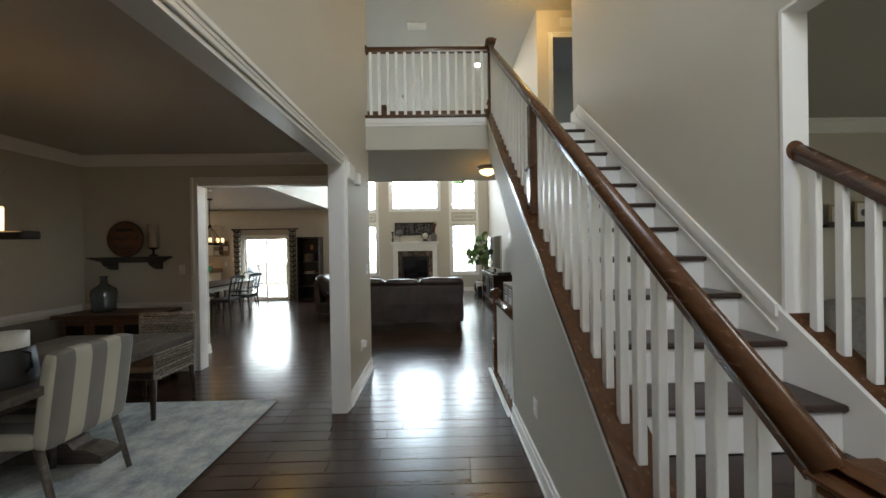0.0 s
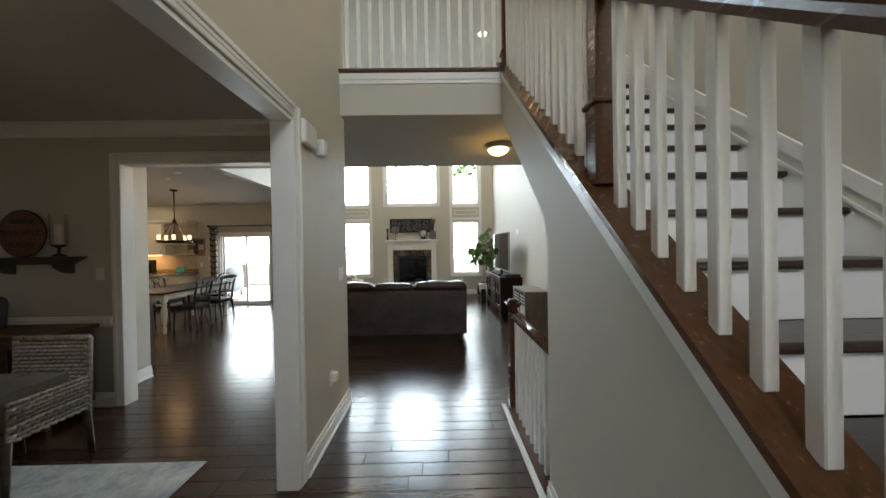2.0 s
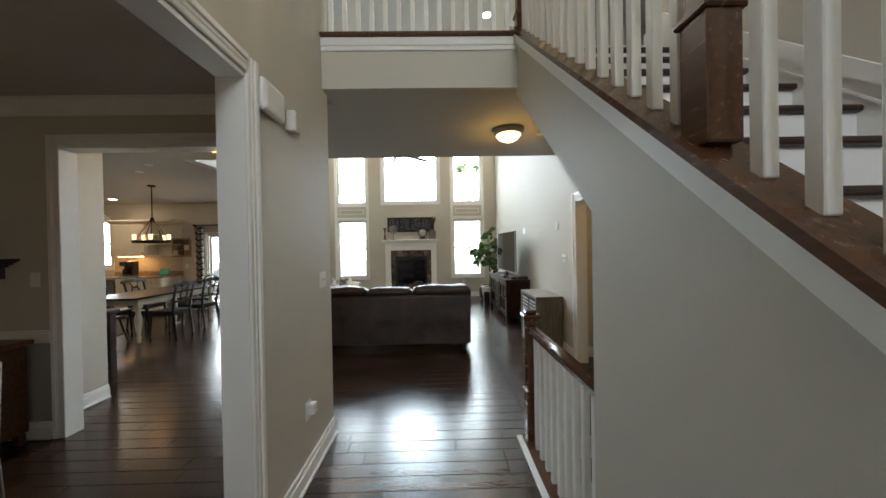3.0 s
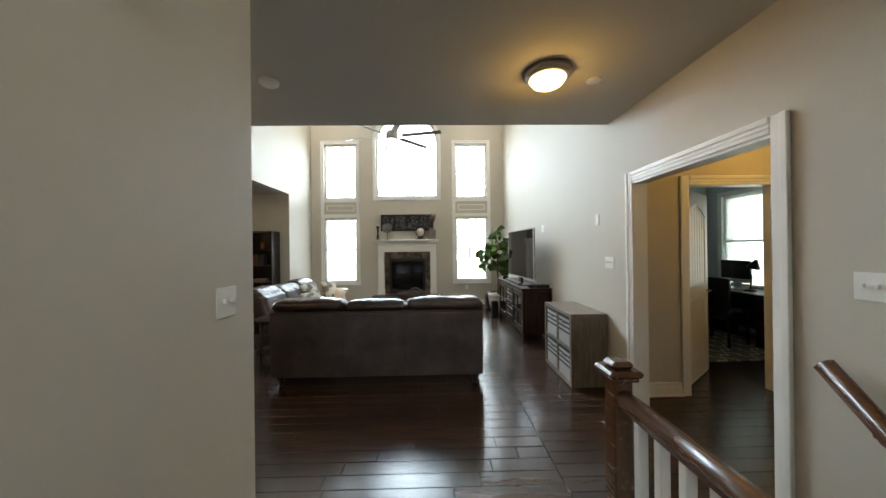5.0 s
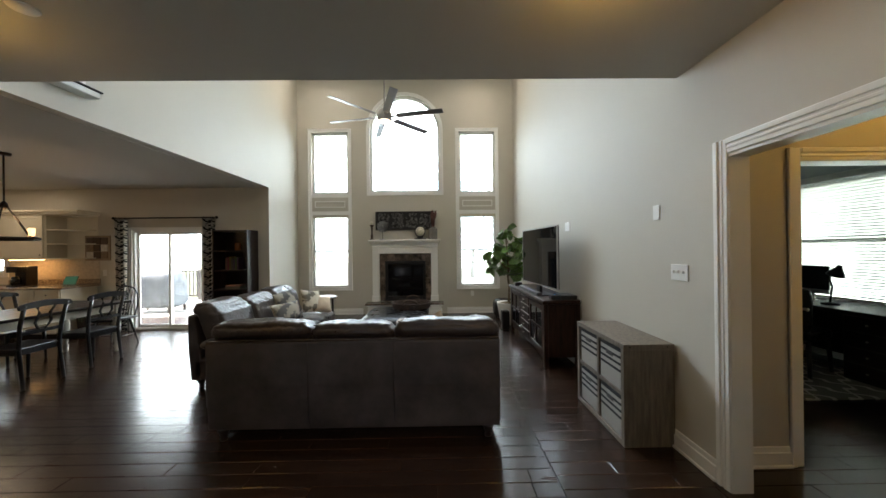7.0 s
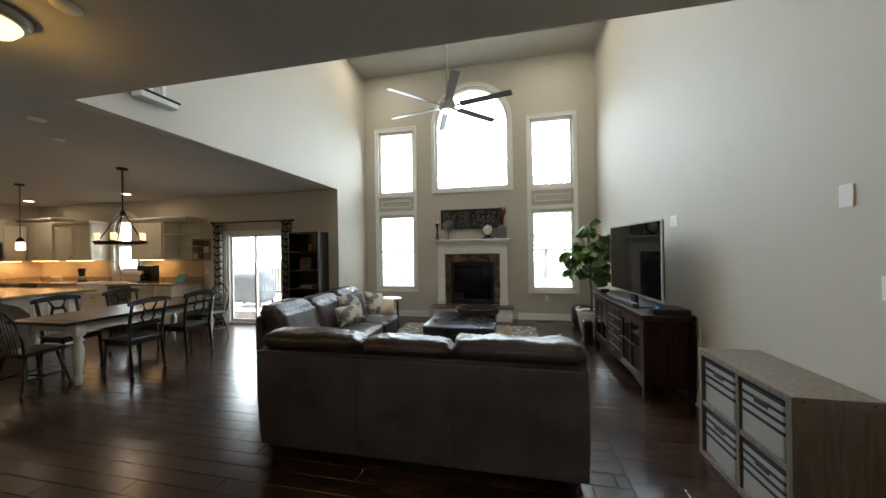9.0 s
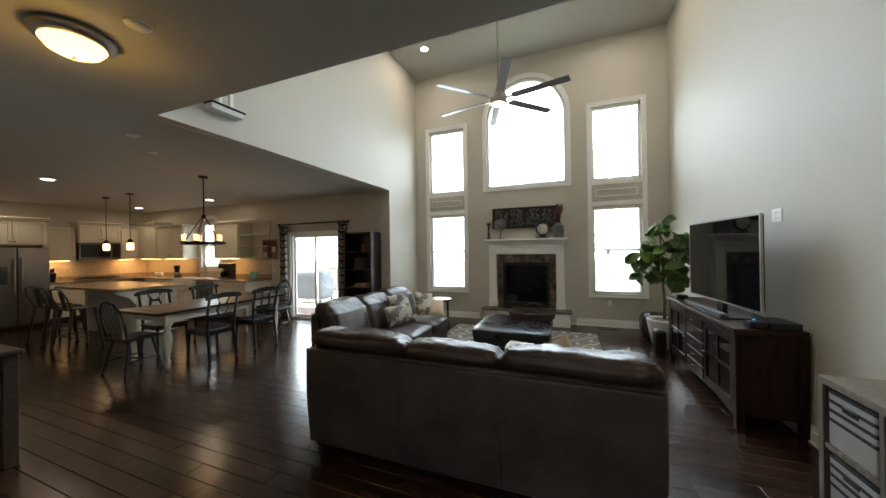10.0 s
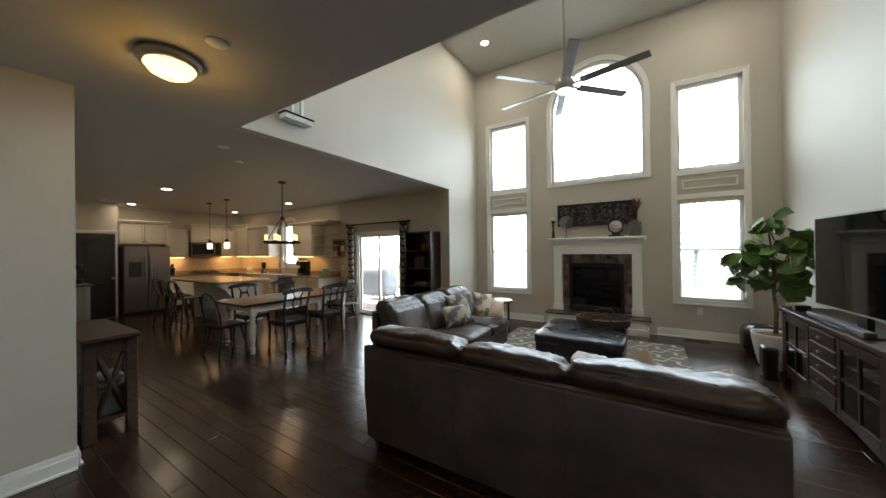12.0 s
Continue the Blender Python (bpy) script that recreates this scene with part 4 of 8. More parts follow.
pillow(cream_cloth, "cream pillow lying behind the sofa back", 0.115, 6.62, 0.675, 16, -17, 0, 0.34, 0.34)
fur = thing("fur_throw", "white fluffy throw lying over the sofa cushion", "throw", -0.44, 6.36, 0.872)
s = Shape().cushion(-0.09, 0.09, -0.03, 0.10, -0.02, 0.014, 0.004, 14, 0.016, 3)
part("fleece", s, white_fur, fur)

# ottoman, tray, rug
ott = thing("ottoman", "large square black leather ottoman with a seamed top", "ottoman", -0.865, 8.95, 0)
part("body", Shape().box(-0.49, 0.49, -0.53, 0.53, 0.05, 0.36, 0.02, 2), leather_black, ott)
part("top", Shape().cushion(-0.505, 0.505, -0.55, 0.55, 0.33, 0.455, 0.012, 10, 0.004), leather_black, ott, "padded black leather top")
for q in (-0.17, 0.17):
    part("top_seam", Shape().tube([(q, -0.553, 0.36), (q, -0.54, 0.45), (q, 0, 0.4695), (q, 0.54, 0.45)], 0.003, 6), leather_black, ott)
    part("cross_seam", Shape().tube([(-0.498, q, 0.45), (0, q, 0.4695), (0.498, q, 0.45)], 0.003, 6), leather_black, ott)
for sx in (-1, 1):
    for sy in (-1, 1):
        part("foot", Shape().lathe([(0.025, 0), (0.03, 0.05)], sx * 0.42, sy * 0.46, 0, 12), espresso, ott)
wicker = surface("dark_wicker", (0.075, 0.045, 0.03), 0.7, var=0.4, scale=30, fine=200, bump=0.5)
tray = thing("wicker_tray", "round dark wicker tray with two handles on the ottoman", "tray", -0.66, 9.30, 0.462)
part("bottom", Shape().lathe([(0.0, 0), (0.30, 0), (0.30, 0.012), (0.0, 0.012)], n=32), wicker, tray)
for k in range(6):
    rr = 0.30 + 0.004 * k
    pts = [(rr * math.cos(a) * 1.08, rr * math.sin(a) * 0.92, 0.015 + k * 0.016 + 0.003 * math.sin(a * 17 + k * math.pi)) for a in [2 * math.pi * i / 68 for i in range(68)]]
    part("weave_ring", Shape().tube(pts, 0.010, 6, closed=True), wicker, tray)
for sy in (-1, 1):
    pts = [(0.12 * math.cos(a), sy * (0.285 + 0.01 * math.sin(a)), 0.10 + 0.075 * math.sin(a)) for a in [math.pi * i / 12 for i in range(13)]]
    part("handle", Shape().tube(pts, 0.012, 8), wicker, tray)
rug_grey = trellis_mat("grey_trellis_rug", (0.17, 0.155, 0.13), (0.52, 0.48, 0.41), 0.42, 0.055)
rug = thing("area_rug", "grey rug with a cream trellis pattern under the ottoman", "rug", -0.95, 8.75, 0.002)
part("carpet", Shape().box(-1.28, 1.28, -1.65, 1.65, 0, 0.012, 0.004), rug_grey, rug)


# fireplace
fp = thing("fireplace", "white fireplace surround with brown stone tiles and black firebox", "fireplace", -0.945, YF, 0)
stone = surface("brown_slate_tile", (0.17, 0.125, 0.095), 0.22, var=0.6, scale=9, fine=40, bump=0.2, rand=0.3)
black_metal = surface("black_metal", (0.010, 0.010, 0.010), 0.4, 0.3, var=0.2, scale=20, bump=0.05)
for sx in (-1, 1):
    x0, x1 = sorted((sx * 0.60, sx * 0.755))
    part("pilaster", Shape().box(x0, x1, -0.14, 0, 0.31, 1.62, 0.005).box(x0 - 0.012, x1 + 0.012, -0.155, 0, 0.31, 0.44, 0.005), trim_white, fp)
part("frieze", Shape().box(-0.60, 0.60, -0.135, 0, 1.415, 1.62, 0.004), trim_white, fp)
part("bed_moulding", Shape().box(-0.775, 0.775, -0.165, 0, 1.62, 1.655, 0.008).box(-0.80, 0.80, -0.19, 0, 1.655, 1.69, 0.01).box(-0.765, 0.765, -0.15, 0, 1.56, 1.585, 0.006), trim_white, fp)
part("mantel_shelf", Shape().box(-0.825, 0.825, -0.235, 0, 1.69, 1.735, 0.008), trim_white, fp, "white mantel shelf")
for x0, x1, z0, z1 in [(-0.60, -0.47, 0.31 + i * 0.2765, 0.31 + (i + 1) * 0.2765) for i in range(4)] + [(0.47, 0.60, 0.31 + i * 0.2765, 0.31 + (i + 1) * 0.2765) for i in range(4)] + [(-0.47 + i * 0.235, -0.47 + (i + 1) * 0.235, 1.24, 1.415) for i in range(4)]:
    part("tile", Shape().box(x0 + 0.002, x1 - 0.002, -0.055, -0.03, z0 + 0.002, z1 - 0.002, 0.003), stone, fp)
part("firebox", Shape().box(-0.47, 0.47, -0.03, 0.14, 0.31, 1.415).box(-0.60, -0.47, -0.03, 0.0, 0.31, 1.415).box(0.47, 0.60, -0.03, 0.0, 0.31, 1.415), black_metal, fp, "black firebox")
fr = Shape()
for x0, x1, z0, z1 in ((-0.47, 0.47, 1.17, 1.24), (-0.47, 0.47, 0.31, 0.42), (-0.47, -0.41, 0.42, 1.17), (0.41, 0.47, 0.42, 1.17)):
    fr.box(x0, x1, -0.065, -0.03, z0, z1, 0.006)
part("firebox_frame", fr, black_metal, fp)
part("firebox_glass", Shape().box(-0.41, 0.41, -0.045, -0.04, 0.42, 1.17), screen_black, fp)
for j in range(3):
    part("louvre", Shape().box(-0.40, 0.40, -0.072, -0.066, 0.33 + j * 0.025, 0.342 + j * 0.025, 0.002), black_metal, fp)
part("hearth_riser", Shape().box(-0.83, 0.83, -0.32, -0.02, 0, 0.26, 0.006), trim_white, fp)
part("hearth_base", Shape().box(-0.845, 0.845, -0.335, -0.02, 0, 0.12, 0.006), trim_white, fp)
part("hearth_moulding", Shape().box(-0.85, 0.85, -0.34, -0.02, 0.225, 0.262, 0.008), trim_white, fp)
part("hearth_slab", Shape().box(-0.88, 0.88, -0.37, -0.06, 0.262, 0.30, 0.006), stone, fp, "dark brown stone hearth slab")

# mantel things
MZ = 1.735
panel = thing("wall_panel", "dark pierced scrollwork wood panel leaning above the mantel", "wall art", -0.95, YF - 0.05, 1.96)
part("frame", Shape().box(-0.68, 0.68, -0.015, 0.0, 0, 0.025, 0.003).box(-0.68, 0.68, -0.015, 0, 0.41, 0.435, 0.003).box(-0.68, -0.655, -0.015, 0, 0.025, 0.41, 0.003).box(0.655, 0.68, -0.015, 0, 0.025, 0.41, 0.003), espresso, panel)
grey_carve = surface("grey_carved_wood", (0.19, 0.185, 0.185), 0.6, var=0.3, scale=20, bump=0.2)
back_dark = surface("dark_backing", (0.025, 0.025, 0.027), 0.8, var=0.2)
part("backing", Shape().box(-0.655, 0.655, -0.004, 0.0, 0.025, 0.41), back_dark, panel)
prng = random.Random(8)
for i in range(4):
    s = Shape()
    for q in range(60):
        cx, cz, rr = -0.655 + 0.3275 * i + prng.uniform(0.03, 0.30), prng.uniform(0.05, 0.385), prng.uniform(0.012, 0.032)
        a0 = prng.uniform(0, 6.28)
        pts = [(cx + rr * (1 - 0.09 * j) * math.cos(a0 + j * 0.75), -0.008, cz + rr * (1 - 0.09 * j) * math.sin(a0 + j * 0.75)) for j in range(9)]
        s.tube(pts, 0.0045, 5)
    part("scrollwork", s, grey_carve, panel)
cs = thing("candlestick", "brown turned wooden candlestick with a cream candle on the mantel", "candlestick", -1.70, 10.95, MZ)
part("stem", Shape().lathe([(0.055, 0), (0.058, 0.012), (0.03, 0.03), (0.022, 0.06), (0.035, 0.09), (0.018, 0.13), (0.016, 0.22), (0.028, 0.26), (0.015, 0.29), (0.05, 0.33), (0.05, 0.345)], n=18), rustic_wood, cs)
part("candle", Shape().lathe([(0.034, 0.345), (0.034, 0.42), (0.02, 0.422)], n=18), cream_paint, cs, "cream pillar candle")
wm = thing("windmill_ornament", "small galvanised windmill ornament on the mantel", "ornament", -1.45, 10.94, MZ)
galv = surface("galvanised_metal", (0.26, 0.265, 0.27), 0.45, 0.8, var=0.2, scale=30, bump=0.1)
part("base", Shape().lathe([(0.075, 0), (0.075, 0.012), (0.01, 0.016)], n=20), bronze, wm)
part("stem", Shape().tube([(0, 0, 0.012), (0, 0, 0.30)], 0.007, 8), bronze, wm)
for i in range(12):
    a = 2 * math.pi * i / 12
    s = Shape().prism([(-0.008, 0.03), (0.008, 0.03), (0.034, 0.125), (-0.026, 0.13)], "y", -0.002, 0.002)
    part("blade", s, galv, wm).matrix_local = pose(0, -0.02, 0.30, 0, math.degrees(a), 0) @ pose(0, 0, 0, 0, 0, 18)
part("hub", Shape().lathe([(0.03, 0), (0.028, 0.012), (0.0, 0.016)], n=14), galv, wm).matrix_local = pose(0, -0.02, 0.30, 90, 0, 0)
ck = thing("mantel_clock", "round dark mantel clock with a cream face and numerals", "clock", -0.59, 10.95, MZ)
s = Shape().lathe([(0.0, 0), (0.125, 0), (0.13, 0.01), (0.13, 0.05), (0.115, 0.062), (0.105, 0.055), (0.0, 0.055)], n=32)
part("case", s, black_wood, ck).matrix_local = pose(0, 0.03, 0.185, 90, 0, 0)
part("dial", Shape().lathe([(0.0, 0), (0.104, 0), (0.104, 0.003), (0, 0.003)], n=32), cream_paint, ck, "cream clock face").matrix_local = pose(0, -0.026, 0.185, 90, 0, 0)
for i in range(12):
    a = 2 * math.pi * i / 12
    part("numeral", Shape().box(-0.004, 0.004, -0.002, 0, 0.066, 0.092), black_plastic, ck).matrix_local = pose(0, -0.029, 0.185, 0, math.degrees(a), 0)
for a, l in ((60, 0.05), (-55, 0.075)):
    part("hand_pointer", Shape().box(-0.003, 0.003, -0.004, -0.002, 0, l), black_plastic, ck).matrix_local = pose(0, -0.029, 0.185, 0, a, 0)
part("foot", Shape().box(-0.13, 0.13, -0.03, 0.05, 0, 0.03, 0.01, 2).box(-0.07, 0.07, -0.025, 0.045, 0.03, 0.07, 0.008), black_wood, ck)
vs_ = thing("grass_jar", "grey crock with reddish dried grass on the mantel", "vase", -0.29, 10.95, MZ)
part("jar", Shape().box(-0.10, 0.10, -0.07, 0.07, 0, 0.25, 0.015, 2).box(-0.06, 0.06, -0.05, 0.05, 0.25, 0.29, 0.01), surface("grey_crock", (0.16, 0.155, 0.15), 0.6, var=0.2, scale=12), vs_)
s = Shape()
for i in range(70):
    a, q = prng.uniform(0, 6.28), prng.uniform(0.2, 1)
    s.tube([(0.03 * q * math.cos(a), 0.03 * q * math.sin(a), 0.28), (0.05 * q * math.cos(a), 0.04 * q * math.sin(a), 0.45), (0.10 * q * math.cos(a) + 0.02, 0.06 * q * math.sin(a), 0.56 + prng.uniform(0, 0.12))], 0.003, 4)
part("dried_grass", s, surface("dried_grass", (0.14, 0.055, 0.045), 0.9, var=0.3, scale=30), vs_)["kind"] = "stuff"

# television and console
tvc = thing("tv_console", "dark reddish-brown wooden media console with glass doors and drawers", "media console", 1.14, 8.45, 0, 0)
HL = 0.93
s = Shape().box(0.02, 0.45, -HL + 0.02, HL - 0.02, 0.13, 0.80, 0.004)
part("carcass", s, console_wood, tvc)
part("top", Shape().box(-0.02, 0.46, -HL - 0.03, HL + 0.03, 0.80, 0.85, 0.012, 2), console_wood, tvc)
for sy in (-1, 1):
    for xx in (0.0, 0.40):
        part("leg", Shape().box(xx, xx + 0.055, sy * (HL - 0.03) - 0.03, sy * (HL - 0.03) + 0.03, 0, 0.80, 0.006), console_wood, tvc)
part("apron", Shape().prism([(-HL, 0.13), (-HL, 0.08), (-0.5, 0.13), (0.5, 0.13), (HL, 0.08), (HL, 0.13), (HL, 0.15), (-HL, 0.15)], "x", 0.015, 0.03), console_wood, tvc)
for y0, y1 in ((-HL + 0.05, -0.26), (0.26, HL - 0.05)):
    s = Shape()
    s.box(0.0, 0.022, y0, y0 + 0.06, 0.16, 0.78, 0.003).box(0.0, 0.022, y1 - 0.06, y1, 0.16, 0.78, 0.003)
    s.box(0.0, 0.022, y0 + 0.06, y1 - 0.06, 0.16, 0.23, 0.003).box(0.0, 0.022, y0 + 0.06, y1 - 0.06, 0.71, 0.78, 0.003)
    m = (y0 + y1) / 2
    s.box(0.002, 0.02, m - 0.012, m + 0.012, 0.23, 0.71).box(0.003, 0.019, y0 + 0.06, y1 - 0.06, 0.46, 0.484)
    d = part("door", s, console_wood, tvc, "glass-paned console door")
    part("pane", Shape().box(0.011, 0.014, y0 + 0.05, y1 - 0.05, 0.22, 0.72), screen_black, d)
    part("knob", Shape().lathe([(0.006, 0), (0.006, 0.012), (0.014, 0.018), (0.0, 0.026)], n=12), nickel, d).matrix_local = pose(0.0, (y0 + 0.03) if y0 > 0 else (y1 - 0.03), 0.47, 0, -90, 0)
for i in range(5):
    z0 = 0.165 + i * 0.124
    d = part("drawer", Shape().box(-0.002, 0.022, -0.24, 0.24, z0, z0 + 0.115, 0.006), console_wood, tvc)
    part("knob", Shape().lathe([(0.007, 0), (0.007, 0.014), (0.017, 0.02), (0.0, 0.03)], n=12), nickel, d).matrix_local = pose(-0.002, 0, z0 + 0.058, 0, -90, 0)
tv = thing("television", "large flat black television with a thin silver frame", "television", 1.285, 8.18, 0.85, 4.5)
part("screen", Shape().box(-0.012, -0.008, -0.62, 0.62, 0.135, 0.925), screen_black, tv, "glossy black screen")
part("bezel", Shape().box(-0.014, 0.004, -0.635, -0.621, 0.12, 0.94).box(-0.014, 0.004, 0.621, 0.635, 0.12, 0.94).box(-0.014, 0.02, -0.621, 0.621, 0.926, 0.94).box(-0.014, 0.02, -0.621, 0.621, 0.12, 0.134), nickel, tv, "silver frame")
part("back", Shape().box(-0.0075, 0.02, -0.621, 0.621, 0.135, 0.925).box(0.02, 0.06, -0.5, 0.5, 0.16, 0.6, 0.02), black_plastic, tv)
part("stand", Shape().box(-0.01, 0.03, -0.06, 0.06, 0.01, 0.13, 0.004).box(-0.12, 0.14, -0.28, 0.28, 0, 0.012, 0.004), black_plastic, tv)
sb = thing("soundbar", "long slim dark grey soundbar lying on the console", "soundbar", 1.20, 8.35, 0.851)
part("body", Shape().box(-0.035, 0.035, -0.48, 0.48, 0, 0.05, 0.012, 2), surface("grey_grille", (0.09, 0.09, 0.095), 0.5, 0.3, fine=400), sb)
for yy, xx, w_, c_ in ((7.58, 1.30, 0.10, 0.055), (9.12, 1.22, 0.09, 0.06)):
    b_ = thing("small_speaker", "small black box standing on the console", "speaker", xx, yy, 0.851)
    part("body", Shape().box(-0.06, 0.06, -w_ / 2, w_ / 2, 0, c_, 0.012, 2), black_plastic, b_)
cb = thing("cable_box", "black cable box with a blue light on the console", "set-top box", 1.46, 7.66, 0.851)
part("body", Shape().box(-0.10, 0.10, -0.14, 0.14, 0, 0.055, 0.006), black_plastic, cb)
part("display", Shape().box(-0.102, -0.1, 0.07, 0.11, 0.015, 0.04), glow("blue_display", (0.02, 0.25, 0.6), 0.6), cb)
cbl = thing("power_cable", "white cable hanging from the console end", "cable", 1.58, 7.48, 0)
part("wire", Shape().tube([(0.0, 0.12, 0.86), (0.0, 0.02, 0.88), (0.005, -0.05, 0.72), (0.005, -0.03, 0.5), (0.015, 0.0, 0.35)], 0.004, 6), white_plastic, cbl)
sw_ = thing("subwoofer", "slim black subwoofer on the floor by the console", "speaker", 1.06, 9.50, 0)
part("body", Shape().box(-0.07, 0.07, -0.09, 0.09, 0, 0.36, 0.03, 3), black_plastic, sw_)

# storage cube with striped baskets
cu = thing("cube_shelf", "weathered grey wood four-cube shelf with a flat top", "shelf", 1.215, 5.94, 0)
for name_, b_ in (("side_panel", (0, 0.385, 0, 0.04, 0, 0.73)), ("side_panel", (0, 0.385, 0.76, 0.80, 0, 0.73)), ("top_board", (0, 0.387, 0, 0.80, 0.73, 0.77)), ("bottom_board", (0, 0.385, 0.04, 0.76, 0, 0.04)), ("back_board", (0.37, 0.383, 0.04, 0.76, 0.04, 0.73))):
    part(name_, Shape().box(*b_, 0.002), grey_wood, cu)
part("divider", Shape().box(0.005, 0.37, 0.385, 0.415, 0.04, 0.73, 0.002), grey_wood, cu)
part("shelf_board", Shape().box(0.006, 0.37, 0.04, 0.385, 0.37, 0.40, 0.002).box(0.006, 0.37, 0.415, 0.76, 0.37, 0.40, 0.002), grey_wood, cu)
for yy in (0.02, 0.78):
    for zz in (0.75,):
        for dx in (0.05, 0.33):
            part("screw_cap", Shape().lathe([(0.006, 0), (0.006, 0.002), (0, 0.003)], n=8), rustic_wood, cu).matrix_local = pose(dx, 0 if yy < 0.5 else 0.8, zz, 90 if yy < 0.5 else -90, 0, 0)
m_str, nt, p_ = base_mat("black_white_striped_weave")
co = nt.nodes.new("ShaderNodeTexCoord")
sp = nt.nodes.new("ShaderNodeSeparateXYZ")
nt.links.new(co.outputs["Object"], sp.inputs[0])
wv = nt.nodes.new("ShaderNodeMath")
wv.operation = "MULTIPLY"
wv.inputs[1].default_value = 1 / 0.052
nt.links.new(sp.outputs["Z"], wv.inputs[0])
frc = nt.nodes.new("ShaderNodeMath")
frc.operation = "FRACT"
nt.links.new(wv.outputs[0], frc.inputs[0])
gt = nt.nodes.new("ShaderNodeMath")
gt.operation = "GREATER_THAN"
gt.inputs[1].default_value = 0.6
nt.links.new(frc.outputs[0], gt.inputs[0])
up_ = nt.nodes.new("ShaderNodeMath")
up_.operation = "GREATER_THAN"
up_.inputs[1].default_value = 0.13
nt.links.new(sp.outputs["Z"], up_.inputs[0])
mu = nt.nodes.new("ShaderNodeMath")
mu.operation = "MULTIPLY"
nt.links.new(gt.outputs[0], mu.inputs[0])
nt.links.new(up_.outputs[0], mu.inputs[1])
mx = nt.nodes.new("ShaderNodeMix")
mx.data_type = "RGBA"
mx.inputs["A"].default_value, mx.inputs["B"].default_value = (0.42, 0.40, 0.37, 1), (0.02, 0.02, 0.025, 1)
nt.links.new(mu.outputs[0], mx.inputs["Factor"])
nt.links.new(mx.outputs["Result"], p_.inputs["Base Color"])
wz = nt.nodes.new("ShaderNodeTexWave")
wz.bands_direction = "Z"
wz.inputs["Scale"].default_value, wz.inputs["Distortion"].default_value = 45, 0.6
nt.links.new(co.outputs["Object"], wz.inputs["Vector"])
bp_ = nt.nodes.new("ShaderNodeBump")
bp_.inputs["Strength"].default_value, bp_.inputs["Distance"].default_value = 0.8, 0.004
nt.links.new(wz.outputs["Fac"], bp_.inputs["Height"])
nt.links.new(bp_.outputs[0], p_.inputs["Normal"])
p_.inputs["Roughness"].default_value = 0.85
for yy in (0.215, 0.585):
    for zz in (0.042, 0.402):
        bk = thing("storage_basket", "black and white striped woven basket in the cube shelf", "basket", 1.225, 5.94 + yy, zz, group="striped baskets")
        part("body", Shape().box(0, 0.33, -0.155, 0.155, 0, 0.31, 0.012, 2), m_str, bk)
        part("handle_slot", Shape().box(-0.003, 0.001, -0.05, 0.05, 0.225, 0.255, 0.001), black_plastic, bk, "black handle slot")

# fig tree in a white pot, leather stool
pot = thing("fiddle_leaf_fig", "leafy green fig plant in a ribbed white pot", "potted plant", 1.23, 9.95, 0)
pp = []
for i in range(16):
    h_ = i / 15
    pp.append((0.145 + 0.09 * h_ ** 0.7 + (0.004 if i % 2 else 0), h_ * 0.43))
part("pot", Shape().lathe([(0.12, 0)] + pp + [(0.215, 0.43), (0.205, 0.40), (0.0, 0.40)], n=36), surface("white_ribbed_ceramic", (0.70, 0.68, 0.63), 0.6, var=0.05, scale=10, bump=0.1), pot, "ribbed white pot")
part("moss", Shape().lathe([(0.0, 0.40), (0.19, 0.402), (0.12, 0.425), (0.0, 0.43)], n=20), surface("dry_moss", (0.20, 0.14, 0.07), 0.95, var=0.4, scale=40, bump=0.8, bump_dist=0.01), pot)
bark = surface("thin_bark", (0.22, 0.17, 0.11), 0.8, var=0.3, scale=20)
part("trunk", Shape().tube([(0, 0, 0.4), (0.01, 0, 0.7), (-0.01, 0.01, 0.95), (0.0, 0, 1.2), (-0.03, 0, 1.5), (-0.06, 0, 1.84)], 0.026, 8, r1=0.009), bark, pot)
leaf_m = surface("fig_leaf_green", (0.15, 0.27, 0.06), 0.34, var=0.45, scale=12, fine=60, bump=0.2, rand=0.35)
lr_ = random.Random(11)


def fig_leaf(size):
    s = Shape()
    rows = 7
    grid = []
    for i in range(rows + 1):
        t = i / rows
        w = (0.16 + 0.62 * math.sin(math.pi * t ** 0.75) ** 0.8 * (0.75 + 0.35 * t)) * size * 0.55 * (1 - t ** 8)
        if i == 0:
            w = 0.01 * size
        z = -0.18 * size * t * t
        grid.append([s.bm.verts.new((u * w, t * size, z + 0.10 * size * abs(u) ** 1.5 * (1 if abs(u) > 0 else 0) + 0.012 * size * math.sin(9 * t + 3 * u))) for u in (-1, -0.55, 0, 0.55, 1)])
    for a, b in zip(grid, grid[1:]):
        for j in range(4):
            f = s.bm.faces.new((a[j], a[j + 1], b[j + 1], b[j]))
            f.smooth = True
    return s.done("leaf")


leaf_meshes = [fig_leaf(0.25), fig_leaf(0.21), fig_leaf(0.17)]
